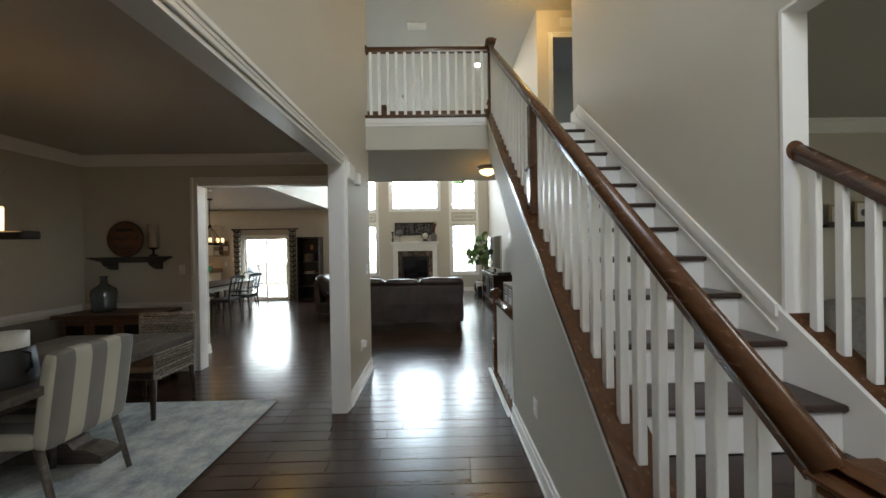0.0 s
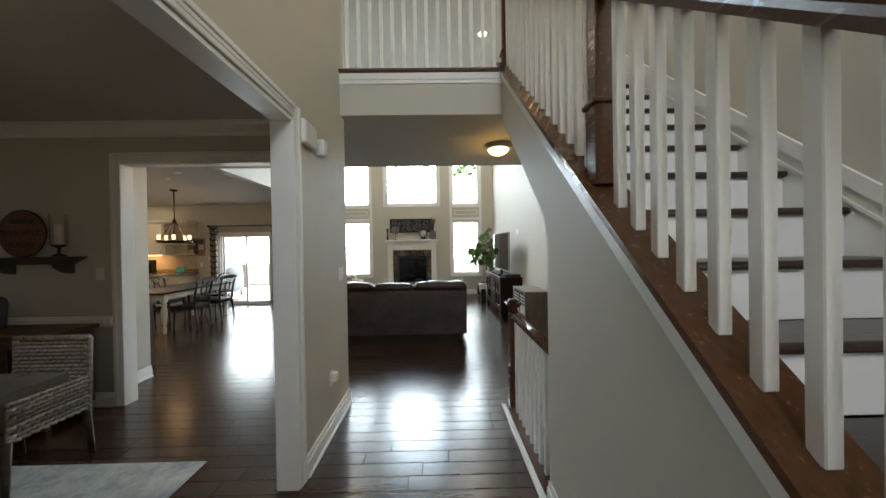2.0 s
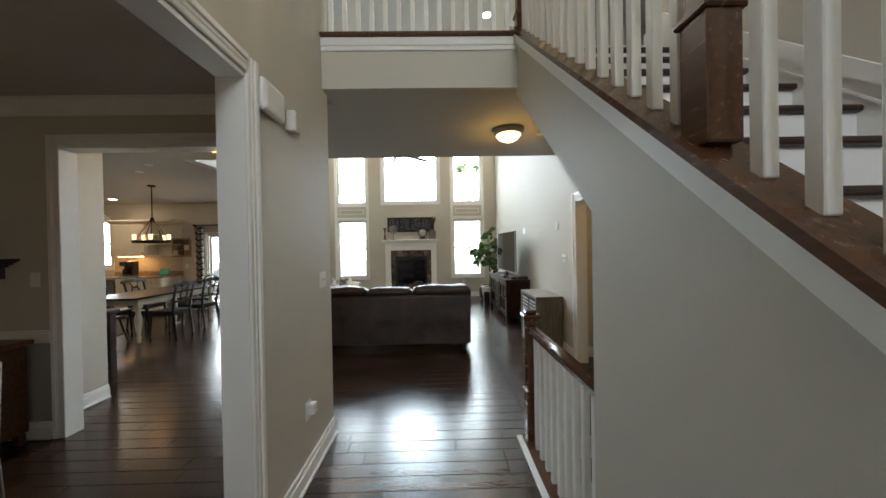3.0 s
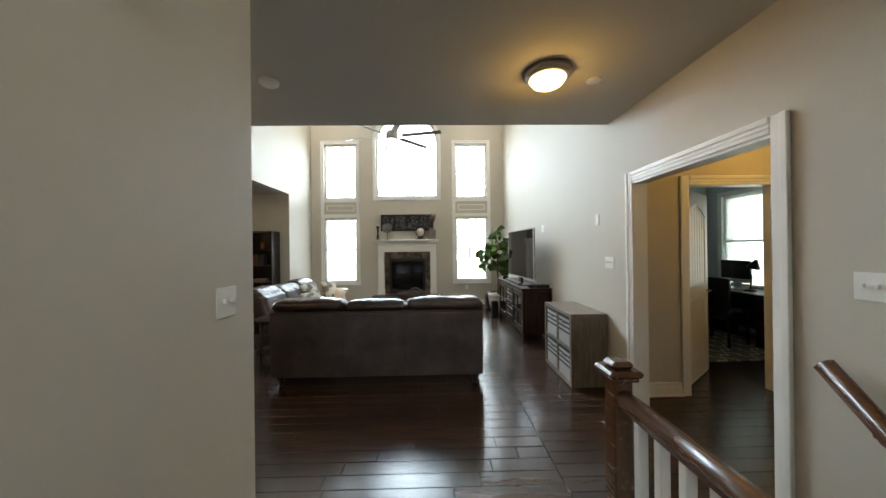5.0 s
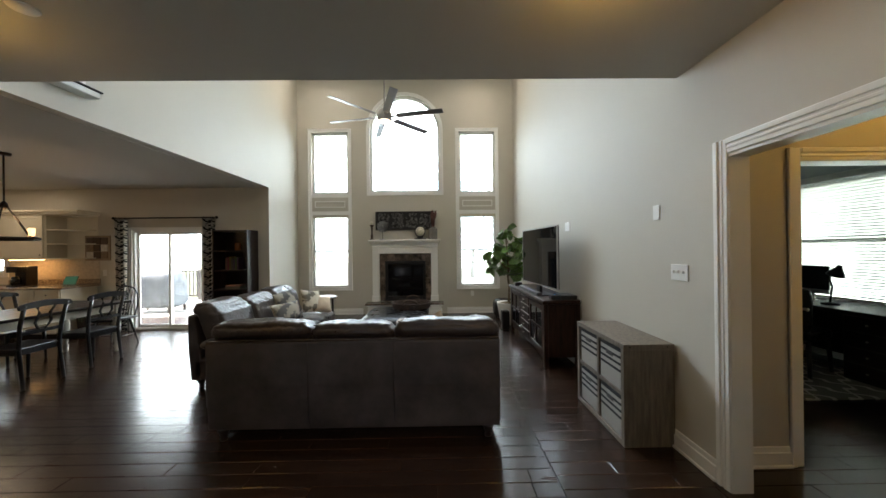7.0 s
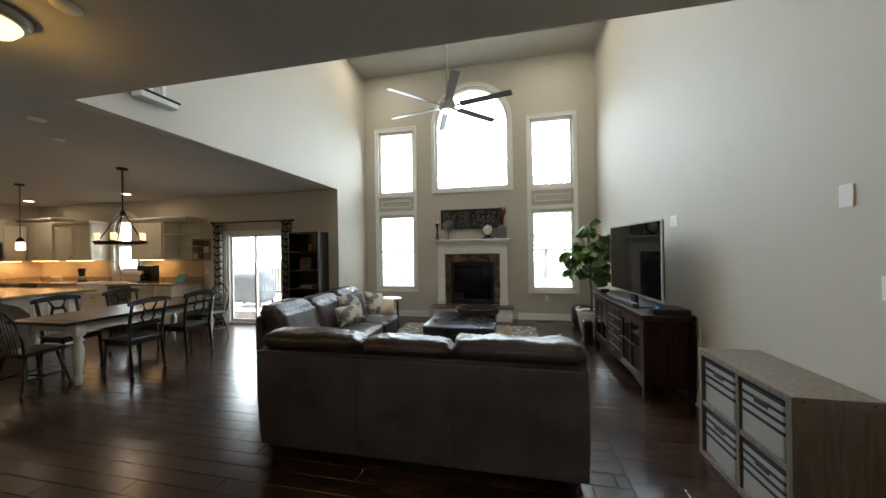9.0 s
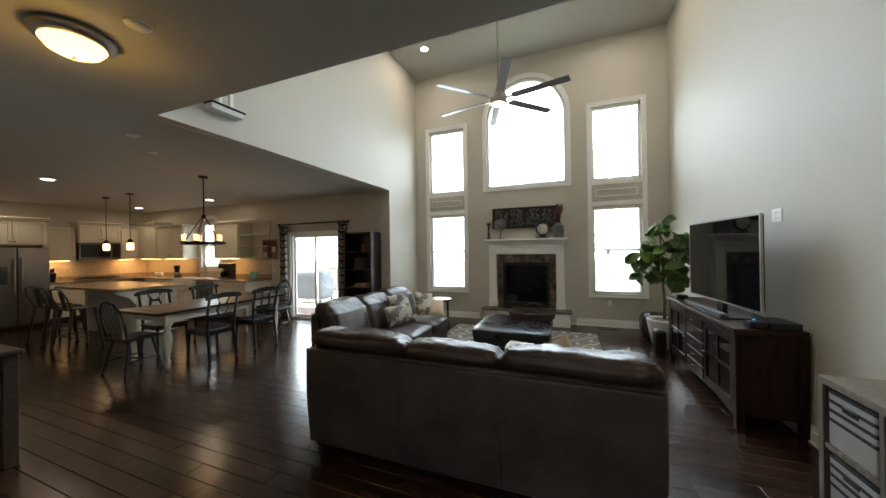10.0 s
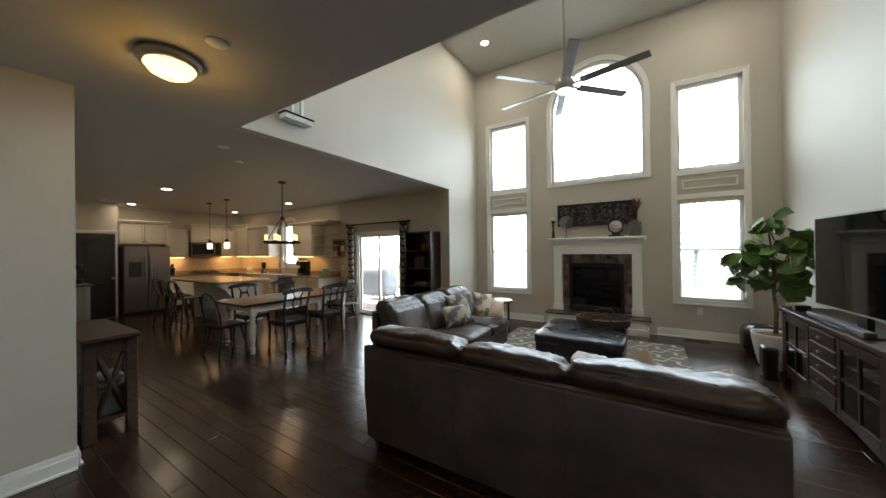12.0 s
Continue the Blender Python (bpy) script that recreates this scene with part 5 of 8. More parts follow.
# limbs with their tufts of leaves: tip, spread of the tuft, number of leaves, height of the fork
for tip, spread, count, fork in (((-0.06, 0.0, 1.84), 0.10, 9, 1.60), ((-0.32, -0.03, 1.42), 0.15, 11, 1.08), ((-0.24, 0.06, 1.12), 0.13, 8, 0.98),
                                 ((0.20, -0.05, 1.62), 0.16, 12, 1.22), ((0.32, -0.10, 1.42), 0.13, 8, 1.15), ((0.03, -0.10, 1.30), 0.15, 10, 1.05),
                                 ((0.10, -0.06, 1.08), 0.17, 11, 0.95), ((-0.08, 0.14, 1.55), 0.14, 8, 1.25), ((0.08, 0.16, 1.22), 0.15, 8, 1.0)):
    tip = Vector(tip)
    part("branch", Shape().tube([(0, 0, fork), (tip.x * 0.45, tip.y * 0.45, fork + (tip.z - fork) * 0.35), (tip.x * 0.85, tip.y * 0.85, tip.z - 0.06), tuple(tip)], 0.011, 6, r1=0.005), bark, pot)
    for i in range(count):
        a = i * 2.4 + lr_.uniform(-0.5, 0.5)
        q = spread * lr_.uniform(0.1, 0.8)
        base = tip + Vector((q * math.cos(a), q * math.sin(a), lr_.uniform(-0.7, 0.35) * spread))
        lf = part("leaf", leaf_meshes[(i + count) % 3], leaf_m, pot)
        lf.matrix_local = Matrix.Translation(base) @ pose(0, 0, 0, 0, 0, math.degrees(a) - 90 + lr_.uniform(-25, 25)) @ pose(0, 0, 0, lr_.choice((-75, -55, -35, -10, 25, 50)) + lr_.uniform(-12, 12), lr_.uniform(-40, 40), 0) @ Matrix.Diagonal((1.65, 0.82, 1, 1))
stl = thing("leather_cube_stool", "small black leather cube stool behind the plant", "stool", 1.27, 10.58, 0)
part("body", Shape().cushion(-0.24, 0.24, -0.22, 0.22, 0.0, 0.40, 0.005, 6), leather_black, stl)

# end tables
for xx, yy, rr in ((-2.42, 9.75, 0.27), (-2.27, 6.83, 0.245)):
    et = thing("end_table", "dark wooden oval end table with a lower shelf", "end table", xx, yy, 0, group="end tables")
    part("top", Shape().lathe([(0.0, 0.585), (rr, 0.585), (rr + 0.01, 0.597), (rr, 0.61), (0, 0.61)], n=32), espresso, et)
    part("shelf", Shape().lathe([(0.0, 0.20), (rr - 0.05, 0.20), (rr - 0.05, 0.22), (0, 0.22)], n=28), espresso, et)
    for q in range(4):
        a = math.pi / 4 + q * math.pi / 2
        part("leg", Shape().tube([((rr - 0.06) * math.cos(a), (rr - 0.06) * math.sin(a), 0.59), ((rr - 0.05) * math.cos(a), (rr - 0.05) * math.sin(a), 0.0)], 0.022, 8, r1=0.016), espresso, et)

# ceiling fan
fan = thing("ceiling_fan", "brushed nickel ceiling fan with six blades and a round light", "ceiling fan", -0.98, 8.55, 0)
part("canopy", Shape().lathe([(0.03, TOP - 0.07), (0.07, TOP - 0.03), (0.075, TOP)], n=20), nickel, fan)
part("downrod", Shape().tube([(0, 0, 3.68), (0, 0, TOP - 0.05)], 0.013, 10), nickel, fan)
part("motor", Shape().lathe([(0.03, 3.70), (0.09, 3.67), (0.115, 3.62), (0.115, 3.53), (0.09, 3.51)], n=28), nickel, fan)
part("light_disc", Shape().lathe([(0.0, 3.485), (0.07, 3.49), (0.092, 3.505), (0.092, 3.515), (0.0, 3.515)], n=28), glow("fan_light", (1.0, 0.80, 0.62), 0.6), fan, "lit round fan light")
silver = surface("silver_grey_blade", (0.30, 0.30, 0.31), 0.42, 0.3, var=0.08, scale=6, bump=0.03)
FAN_TURN = -13
for i in range(6):
    a = 60 * i + FAN_TURN
    bl = part("blade", Shape().box(0.20, 0.93, -0.055, 0.055, -0.004, 0.004, 0.003), silver, fan)
    bl.matrix_local = pose(0, 0, 3.575, 0, 0, a) @ pose(0, 0, 0, -14, 0, 0)
    part("blade_iron", Shape().box(0.09, 0.26, -0.02, 0.02, -0.012, -0.004, 0.003), nickel, fan).matrix_local = pose(0, 0, 3.575, 0, 0, a) @ pose(0, 0, 0, -14, 0, 0)


# wall plates, outlets, detectors
def wall_plate(name, label, cat, x, y, z, rz, w=0.075, h=0.118, toggles=1, kind="switch"):
    t = thing(name, label, cat, x, y, z, rz)
    part("plate", Shape().box(-w / 2, w / 2, -0.007, 0, -h / 2, h / 2, 0.003, 2), white_plastic, t)
    for i in range(toggles):
        cx = (i - (toggles - 1) / 2) * 0.046
        if kind == "switch":
            part("toggle", Shape().box(cx - 0.005, cx + 0.005, -0.022, -0.006, -0.004, 0.014, 0.002), white_plastic, t)
        else:
            for dz in (-0.022, 0.022):
                part("socket", Shape().box(cx - 0.016, cx + 0.016, -0.009, -0.006, dz - 0.014, dz + 0.014, 0.003), white_plastic, t)
    return t


wall_plate("light_switch", "white triple toggle light switch plate", "light switch", XR, 5.89, 1.31, -90, 0.165, 0.118, 3)
wall_plate("wall_control", "small white wall thermostat", "thermostat", XR, 6.13, 1.775, -90, 0.075, 0.12, 0)
wall_plate("wall_jack", "white double wall jack plate near the television", "wall plate", XR, 7.93, 1.79, -90, 0.14, 0.118, 2, "socket")
wall_plate("wall_outlet", "white wall outlet by the window", "outlet", 0.615, YF, 0.46, 0, 0.075, 0.118, 1, "socket")
wall_plate("wall_outlet", "white wall outlet below the stairs", "outlet", 0.501, 2.18, 0.415, -90, 0.075, 0.118, 1, "socket")
wall_plate("light_switch", "white double light switch at the hall wall end", "light switch", XL, 3.91, 1.268, 90, 0.118, 0.118, 2)
wall_plate("light_switch", "white light switch beside the stairs opening", "light switch", XR, 3.90, 1.29, -90, 0.118, 0.118, 2)
ng = wall_plate("night_light", "white plug-in air freshener in the hall outlet", "night light", XL, 3.60, 0.44, 90, 0.075, 0.118, 0)
part("plug_body", Shape().box(-0.03, 0.03, -0.055, -0.007, -0.02, 0.05, 0.01, 2), white_plastic, ng)
bell = thing("door_chime", "white rounded door chime box high on the hall wall", "door chime", XL, 3.17, 2.27, 90)
part("cover", Shape().box(-0.11, 0.11, -0.05, 0, -0.085, 0.085, 0.028, 3), white_plastic, bell)
sir = thing("alarm_siren", "small white louvred alarm box on the hall wall", "alarm", XL, 3.40, 2.25, 90)
part("cover", Shape().box(-0.04, 0.04, -0.06, 0, -0.06, 0.06, 0.006), white_plastic, sir)
for i in range(9):
    part("louvre", Shape().box(-0.034, 0.034, -0.064, -0.06, -0.052 + i * 0.0125, -0.046 + i * 0.0125), white_plastic, sir)
for xx, yy, rr, nm, lb in ((-1.42, 5.04, 0.07, "smoke_detector", "round white smoke detector on the ceiling"), (1.03, 5.03, 0.055, "ceiling_disc", "small round white ceiling cover"), (-2.23, 5.20, 0.06, "ceiling_disc", "small round white ceiling cover"),
                           (-4.23, 6.09, 0.06, "ceiling_disc", "small round white ceiling cover"), (-4.73, 6.49, 0.055, "ceiling_disc", "small round white ceiling cover")):
    t = thing(nm, lb, nm.replace("_", " "), xx, yy, LOW)
    part("cover", Shape().lathe([(0.0, -0.035), (rr * 0.75, -0.034), (rr * 0.95, -0.02), (rr, 0.0)] if nm == "smoke_detector" else [(0.0, -0.008), (rr * 0.9, -0.008), (rr, 0.0)], n=24), white_plastic, t)
vent = thing("ceiling_vent", "white louvred ceiling vent", "vent", -0.466, 5.858, TOP)
part("frame", Shape().box(-0.17, 0.17, -0.09, 0.09, -0.012, 0, 0.003), white_plastic, vent)
for i in range(8):
    part("slat", Shape().box(-0.15, 0.15, -0.072 + i * 0.019, -0.064 + i * 0.019, -0.018, -0.012), white_plastic, vent)
for xx, yy in ((0.55, 10.90),):
    t = thing("floor_vent", "dark metal floor register by the wall", "vent", xx, yy, 0.001)
    part("frame", Shape().box(-0.16, 0.16, -0.055, 0.055, 0, 0.006, 0.002), bronze, t)

# flush ceiling lights, recessed lights
shade_m = glow("warm_frosted_shade", (1.0, 0.70, 0.26), 0.75)
for xx, yy in ((0.633, 4.91), (-2.638, 5.11)):
    t = thing("flush_ceiling_light", "lit flush ceiling light with frosted bowl and bronze ring", "ceiling light", xx, yy, LOW, group="hall ceiling lights")
    part("ring", Shape().lathe([(0.125, -0.055), (0.15, -0.05), (0.163, -0.03), (0.168, 0.0)], n=36), nickel, t, "dark nickel ring")
    part("bowl", Shape().lathe([(0.0, -0.125), (0.06, -0.118), (0.105, -0.095), (0.13, -0.06), (0.125, -0.052)], n=36), shade_m, t, "frosted glass bowl, lit")
    part("finial", Shape().lathe([(0.0, -0.145), (0.01, -0.138), (0.006, -0.125), (0.013, -0.12)], n=12), nickel, t)
    lamp_light(xx, yy, LOW - 0.17, LAMP * 1.8, (1.0, 0.56, 0.11))
recess_m = glow("recessed_lamp", (1.0, 0.86, 0.70), 3.0)
for xx, yy, zz in ((-2.75, 10.06, TOP), (0.71, 10.0, TOP), (0.79, 7.12, TOP), (-2.75, 7.12, TOP), (-10.71, 6.86, LOW), (-7.78, 6.65, LOW), (-10.55, 9.1, LOW), (-7.67, 9.03, LOW)):
    t = thing("recessed_light", "lit round recessed ceiling light", "recessed light", xx, yy, zz, group="recessed lights")
    part("trim_ring", Shape().lathe([(0.065, -0.004), (0.095, -0.006), (0.098, 0.0)], n=24), white_plastic, t)
    part("lens", Shape().lathe([(0.0, -0.0075), (0.07, -0.007), (0.07, -0.004), (0.0, -0.004)], n=24), recess_m, t)
    if zz == LOW:
        down_light(xx, yy, zz - 0.012, LAMP * 2.0, (1.0, 0.78, 0.54))
    else:
        down_light(xx, yy, zz - 0.012, LAMP * 7, (1.0, 0.90, 0.76))


# ---- kitchen ----
granite = surface("speckled_granite", (0.36, 0.29, 0.22), 0.18, var=0.55, scale=60, fine=220, bump=0.02)
splash = surface("tan_tile_splash", (0.50, 0.42, 0.32), 0.4, var=0.12, scale=20, bump=0.1)


def cabinet(name, label, x, y, z, rz, w, d, h, doors=1, crown_top=False, drawers=0, toe=False):
    """A painted cabinet unit: back at local y = 0, front at -d."""
    c = thing(name, label, "cabinet", x, y, z, rz, group="kitchen cabinets")
    z0 = 0.10 if toe else 0.0
    part("carcass", Shape().box(-w / 2, w / 2, -d, 0, z0, h, 0.002), cabinet_cream, c)
    if toe:
        part("toe_kick", Shape().box(-w / 2, w / 2, -d + 0.07, 0, 0, 0.0995), espresso, c)
    dz0 = z0 + 0.02
    top = h - 0.02
    if drawers:
        dh = 0.15
        dr = part("drawer", Shape().box(-w / 2 + 0.012, w / 2 - 0.012, -d - 0.02, -d, top - dh, top, 0.004).box(-w / 2 + 0.05, w / 2 - 0.05, -d - 0.024, -d - 0.02, top - dh + 0.03, top - 0.03, 0.002), cabinet_cream, c)
        part("knob", Shape().lathe([(0.005, 0), (0.005, 0.012), (0.013, 0.018), (0, 0.025)], n=10), bronze, dr).matrix_local = pose(0, -d - 0.024, top - dh / 2, 90, 0, 0)
        top -= dh + 0.015
    n = doors
    for i in range(n):
        a = -w / 2 + 0.012 + i * (w - 0.024) / n + 0.003
        b = -w / 2 + 0.012 + (i + 1) * (w - 0.024) / n - 0.003
        s = Shape()
        s.box(a, b, -d - 0.014, -d, dz0, top)
        for q0, q1, r0, r1 in ((a, a + 0.055, dz0, top), (b - 0.055, b, dz0, top), (a + 0.055, b - 0.055, dz0, dz0 + 0.055), (a + 0.055, b - 0.055, top - 0.055, top)):
            s.box(q0, q1, -d - 0.022, -d - 0.013, r0, r1, 0.003)
        dr = part("door", s, cabinet_cream, c)
        kx = b - 0.03 if (i % 2 == 0 and n > 1) or n == 1 else a + 0.03
        part("knob", Shape().lathe([(0.005, 0), (0.005, 0.012), (0.013, 0.018), (0, 0.025)], n=10), bronze, dr).matrix_local = pose(kx, -d - 0.022, dz0 + 0.06 if z > 1 else top - 0.06, 90, 0, 0)
    if crown_top:
        part("crown", Shape().box(-w / 2 - 0.02, w / 2 + 0.02, -d - 0.045, 0, h, h + 0.03, 0.006).box(-w / 2 - 0.045, w / 2 + 0.045, -d - 0.07, 0, h + 0.03, h + 0.075, 0.012), cabinet_cream, c)
    return c


# west wall run: local -y faces +x with rz = 90
UL = "cream painted upper kitchen cabinet with panelled doors"
BL = "cream painted base kitchen cabinet with panelled doors"
cabinet("upper_cabinet", "cream painted cabinet over the refrigerator", -11.6, 7.17, 1.76, 90, 0.96, 0.60, 0.53, 2, True)
cabinet("upper_cabinet", UL, -11.6, 7.93, 1.40, 90, 0.54, 0.34, 0.80, 1, False)
cabinet("upper_cabinet", "cream painted cabinet over the microwave", -11.6, 8.62, 1.84, 90, 0.80, 0.40, 0.44, 2, True)
cabinet("upper_cabinet", UL, -11.6, 9.22, 1.40, 90, 0.38, 0.34, 0.82, 1, False)
cabinet("upper_cabinet", "cream painted corner cabinet with a crown", -11.02, YK, 1.40, 0, 1.10, 0.36, 0.92, 2, True)
cabinet("upper_cabinet", UL, -9.90, YK, 1.40, 0, 1.10, 0.34, 0.82, 2, True)
cabinet("upper_cabinet", UL, -7.76, YK, 1.40, 0, 0.86, 0.34, 0.82, 1, True)
for y, w in ((7.95, 0.60), (8.62, 0.74), (9.06, 0.14)):
    cabinet("base_cabinet", BL, -11.6, y, 0, 90, w, 0.60, 0.88, 1, False, 1, True)
for x, w in ((-10.2, 0.62), (-9.55, 0.66), (-8.85, 0.70), (-7.50, 0.64), (-6.96, 0.42)):
    cabinet("base_cabinet", BL, x, YK, 0, 0, w, 0.60, 0.88 if abs(x + 8.85) > 0.01 else 0.70, 2 if w > 0.65 else 1, False, 1 if abs(x + 8.85) > 0.01 else 0, True)
ct = thing("kitchen_counter", "speckled tan granite worktop along two walls", "worktop", 0, 0, 0.88)
part("slab", Shape().box(-11.6, -10.94, 7.64, YK - 0.64, 0, 0.04, 0.008, 2).box(-11.6, -6.68, YK - 0.64, YK, 0, 0.04, 0.008, 2), granite, ct)
part("upstand", Shape().box(-11.6, -11.57, 7.64, YK - 0.03, 0.04, 0.13, 0.004).box(-11.6, -9.29, YK - 0.025, YK, 0.04, 0.13, 0.004).box(-8.41, -6.68, YK - 0.025, YK, 0.04, 0.13, 0.004), granite, ct)
structure("kitchen_backsplash", solid((-11.6, -11.594, 7.64, YK - 0.01, 1.01, 1.40), (-11.59, -9.29, YK - 0.006, YK, 1.01, 1.40), (-8.41, -6.70, YK - 0.006, YK, 1.01, 1.40)), splash, "tan tiled backsplash", "backsplash")
# open corner shelf
oc = thing("open_shelf", "cream painted open end shelf beside the wall cabinet", "shelf", -7.32, YK, 1.40)
part("back", Shape().box(0, 0.60, -0.012, 0, 0, 0.82), cabinet_cream, oc)
part("side", Shape().box(0, 0.02, -0.34, -0.012, 0, 0.82, 0.002), cabinet_cream, oc)
for z in (0.0, 0.27, 0.53, 0.80):
    pts = [(0.02, -0.012), (0.59, -0.012)] + [(0.02 + 0.57 * math.cos(a), -0.012 - 0.33 * math.sin(a)) for a in [math.pi / 2 * i / 8 for i in range(1, 9)]]
    part("board", Shape().prism(pts, "z", z, z + 0.02), cabinet_cream, oc)
part("crown", Shape().box(-0.02, 0.64, -0.39, 0, 0.82, 0.85, 0.006).box(-0.02, 0.66, -0.41, 0, 0.85, 0.895, 0.01), cabinet_cream, oc)
# warm under-cabinet strips
for x0, x1, y0, y1 in ((-11.45, -11.40, 7.72, 8.14), (-11.45, -11.40, 9.08, 9.38), (-11.4, -10.6, 9.55, 9.60), (-10.3, -9.5, 9.55, 9.60), (-8.1, -7.5, 9.55, 9.60)):
    t = thing("under_cabinet_light", "warm lit strip under the wall cabinet", "strip light", (x0 + x1) / 2, (y0 + y1) / 2, 1.385, group="under-cabinet lights")
    part("strip", Shape().box(-(x1 - x0) / 2, (x1 - x0) / 2, -(y1 - y0) / 2, (y1 - y0) / 2, 0, 0.014, 0.002), glow("warm_strip", (1.0, 0.55, 0.2), 2.0), t)
    ob = new("strip_glow", bpy.data.lights.new("strip_glow", "AREA"))
    ob.data.shape, ob.data.size, ob.data.size_y, ob.data.energy, ob.data.color = "RECTANGLE", x1 - x0, y1 - y0, LAMP * 1.2, (1.0, 0.55, 0.2)
    ob.location = ((x0 + x1) / 2, (y0 + y1) / 2, 1.38)

# refrigerator, microwave, cooktop, sink, dishwasher
fg = thing("refrigerator", "dark stainless side-by-side refrigerator with a water dispenser", "refrigerator", -10.75, 7.17, 0)
part("body", Shape().box(-0.78, -0.07, -0.45, 0.45, 0.02, 1.70, 0.006), surface("dark_grey_side", (0.06, 0.06, 0.06), 0.5), fg)
for y0, y1 in ((-0.445, -0.005), (0.005, 0.445)):
    d = part("door", Shape().box(-0.068, 0.0, y0, y1, 0.09, 1.71, 0.012, 2), steel_dark, fg)
    hy = -0.05 if y0 < -0.1 else 0.05
    part("handle", Shape().tube([(0.0, hy, 0.72), (0.05, hy, 0.76), (0.055, hy, 1.1), (0.05, hy, 1.44), (0.0, hy, 1.48)], 0.014, 8), nickel, d, "long curved bar handle")
    if y0 < -0.1:
        part("dispenser", Shape().box(-0.01, 0.004, -0.36, -0.12, 0.95, 1.32, 0.006).box(0.004, 0.008, -0.33, -0.15, 1.20, 1.29, 0.003), black_plastic, d, "black water dispenser")
part("grille", Shape().box(-0.06, -0.03, -0.44, 0.44, 0.02, 0.085), black_plastic, fg)
mw = thing("microwave", "stainless microwave with a dark window over the cooktop", "microwave", -11.20, 8.62, 1.42)
part("body", Shape().box(-0.40, 0.0, -0.39, 0.39, 0, 0.42, 0.006), steel_dark, mw)
part("window", Shape().box(0.0, 0.006, -0.36, 0.18, 0.06, 0.37, 0.003), screen_black, mw)
part("control_panel", Shape().box(0.0, 0.006, 0.22, 0.37, 0.04, 0.38, 0.003), black_plastic, mw)
part("handle", Shape().tube([(0.0, 0.20, 0.07), (0.035, 0.20, 0.09), (0.035, 0.20, 0.33), (0.0, 0.20, 0.35)], 0.01, 8), nickel, mw)
ck2 = thing("cooktop", "black gas cooktop with iron grates on the granite", "cooktop", -11.27, 8.62, 0.921)
part("plate", Shape().box(-0.25, 0.25, -0.38, 0.38, 0, 0.012, 0.004), black_metal, ck2)
for i in range(3):
    part("grate", Shape().tube([(-0.2, -0.32 + i * 0.22, 0.04), (0.2, -0.32 + i * 0.22, 0.04), (0.2, -0.14 + i * 0.22, 0.04), (-0.2, -0.14 + i * 0.22, 0.04)], 0.008, 6, closed=True), black_metal, ck2)
snk = thing("farm_sink", "white apron-front farmhouse sink under the window", "sink", -8.85, YK - 0.66, 0.70)
part("basin", Shape().box(-0.37, 0.37, -0.02, 0.0, 0, 0.225, 0.012, 2).box(-0.37, -0.34, 0, 0.45, 0.01, 0.225, 0.004).box(0.34, 0.37, 0, 0.45, 0.01, 0.225, 0.004).box(-0.34, 0.34, 0.42, 0.45, 0.01, 0.225, 0.004), white_plastic, snk)
fct = thing("kitchen_faucet", "tall arched spring faucet behind the sink", "faucet", -8.85, YK - 0.12, 0.921)
part("spout", Shape().tube([(0, 0, 0), (0, 0, 0.28), (0, -0.03, 0.40), (0, -0.11, 0.45), (0, -0.19, 0.40), (0, -0.21, 0.28), (0, -0.21, 0.18)], 0.014, 8), nickel, fct)
part("base", Shape().lathe([(0.03, 0), (0.03, 0.02), (0.02, 0.05), (0.018, 0.12)], n=14), nickel, fct)
dw = thing("dishwasher", "stainless dishwasher front beside the sink", "dishwasher", -8.14, YK - 0.60, 0.10)
part("door", Shape().box(-0.30, 0.30, -0.022, 0.58, 0, 0.77, 0.006), steel_dark, dw)
part("handle", Shape().tube([(-0.24, -0.02, 0.68), (-0.24, -0.055, 0.68), (0.24, -0.055, 0.68), (0.24, -0.02, 0.68)], 0.010, 8), nickel, dw)

# counter things
cm = thing("coffee_maker", "black coffee maker on the granite counter", "coffee maker", -7.75, YK - 0.32, 0.921)
part("body", Shape().box(-0.10, 0.10, -0.04, 0.14, 0, 0.36, 0.012, 2).box(-0.10, 0.10, -0.16, -0.04, 0.25, 0.36, 0.012, 2).box(-0.10, 0.10, -0.16, -0.04, 0, 0.03, 0.006), black_plastic, cm)
part("carafe", Shape().lathe([(0.05, 0.032), (0.065, 0.06), (0.065, 0.13), (0.045, 0.18)], 0, -0.10, 0, 16), screen_black, cm)
bg_ = thing("blender", "small steel and glass blender on the counter", "blender", -9.75, YK - 0.28, 0.921)
part("base", Shape().lathe([(0.08, 0), (0.08, 0.06), (0.05, 0.12)], n=16), steel_dark, bg_)
part("jug", Shape().lathe([(0.05, 0.12), (0.065, 0.28), (0.065, 0.30)], n=16), screen_black, bg_)
kb = thing("knife_block", "dark wooden knife block on the counter", "knife block", -11.35, 7.82, 0.921)
part("block", Shape().box(-0.07, 0.07, -0.05, 0.05, 0.0, 0.22, 0.006, m=pose(0, 0, 0.0, 0, 18, 0)), espresso, kb)
for i in range(5):
    part("knife", Shape().box(-0.01 - i * 0.012, -0.002 - i * 0.012 + 0.004, -0.035 + i * 0.017, -0.022 + i * 0.017, 0.22, 0.31, 0.002, m=pose(0, 0, 0, 0, 18, 0)), black_plastic, kb)
tb = thing("tablet", "small tablet with a green screen leaning on the counter", "tablet", -6.95, YK - 0.30, 0.925)
part("body", Shape().box(-0.12, 0.12, -0.006, 0.006, 0, 0.17, 0.004, m=pose(0, 0, 0, -22, 0, 0)), black_plastic, tb)
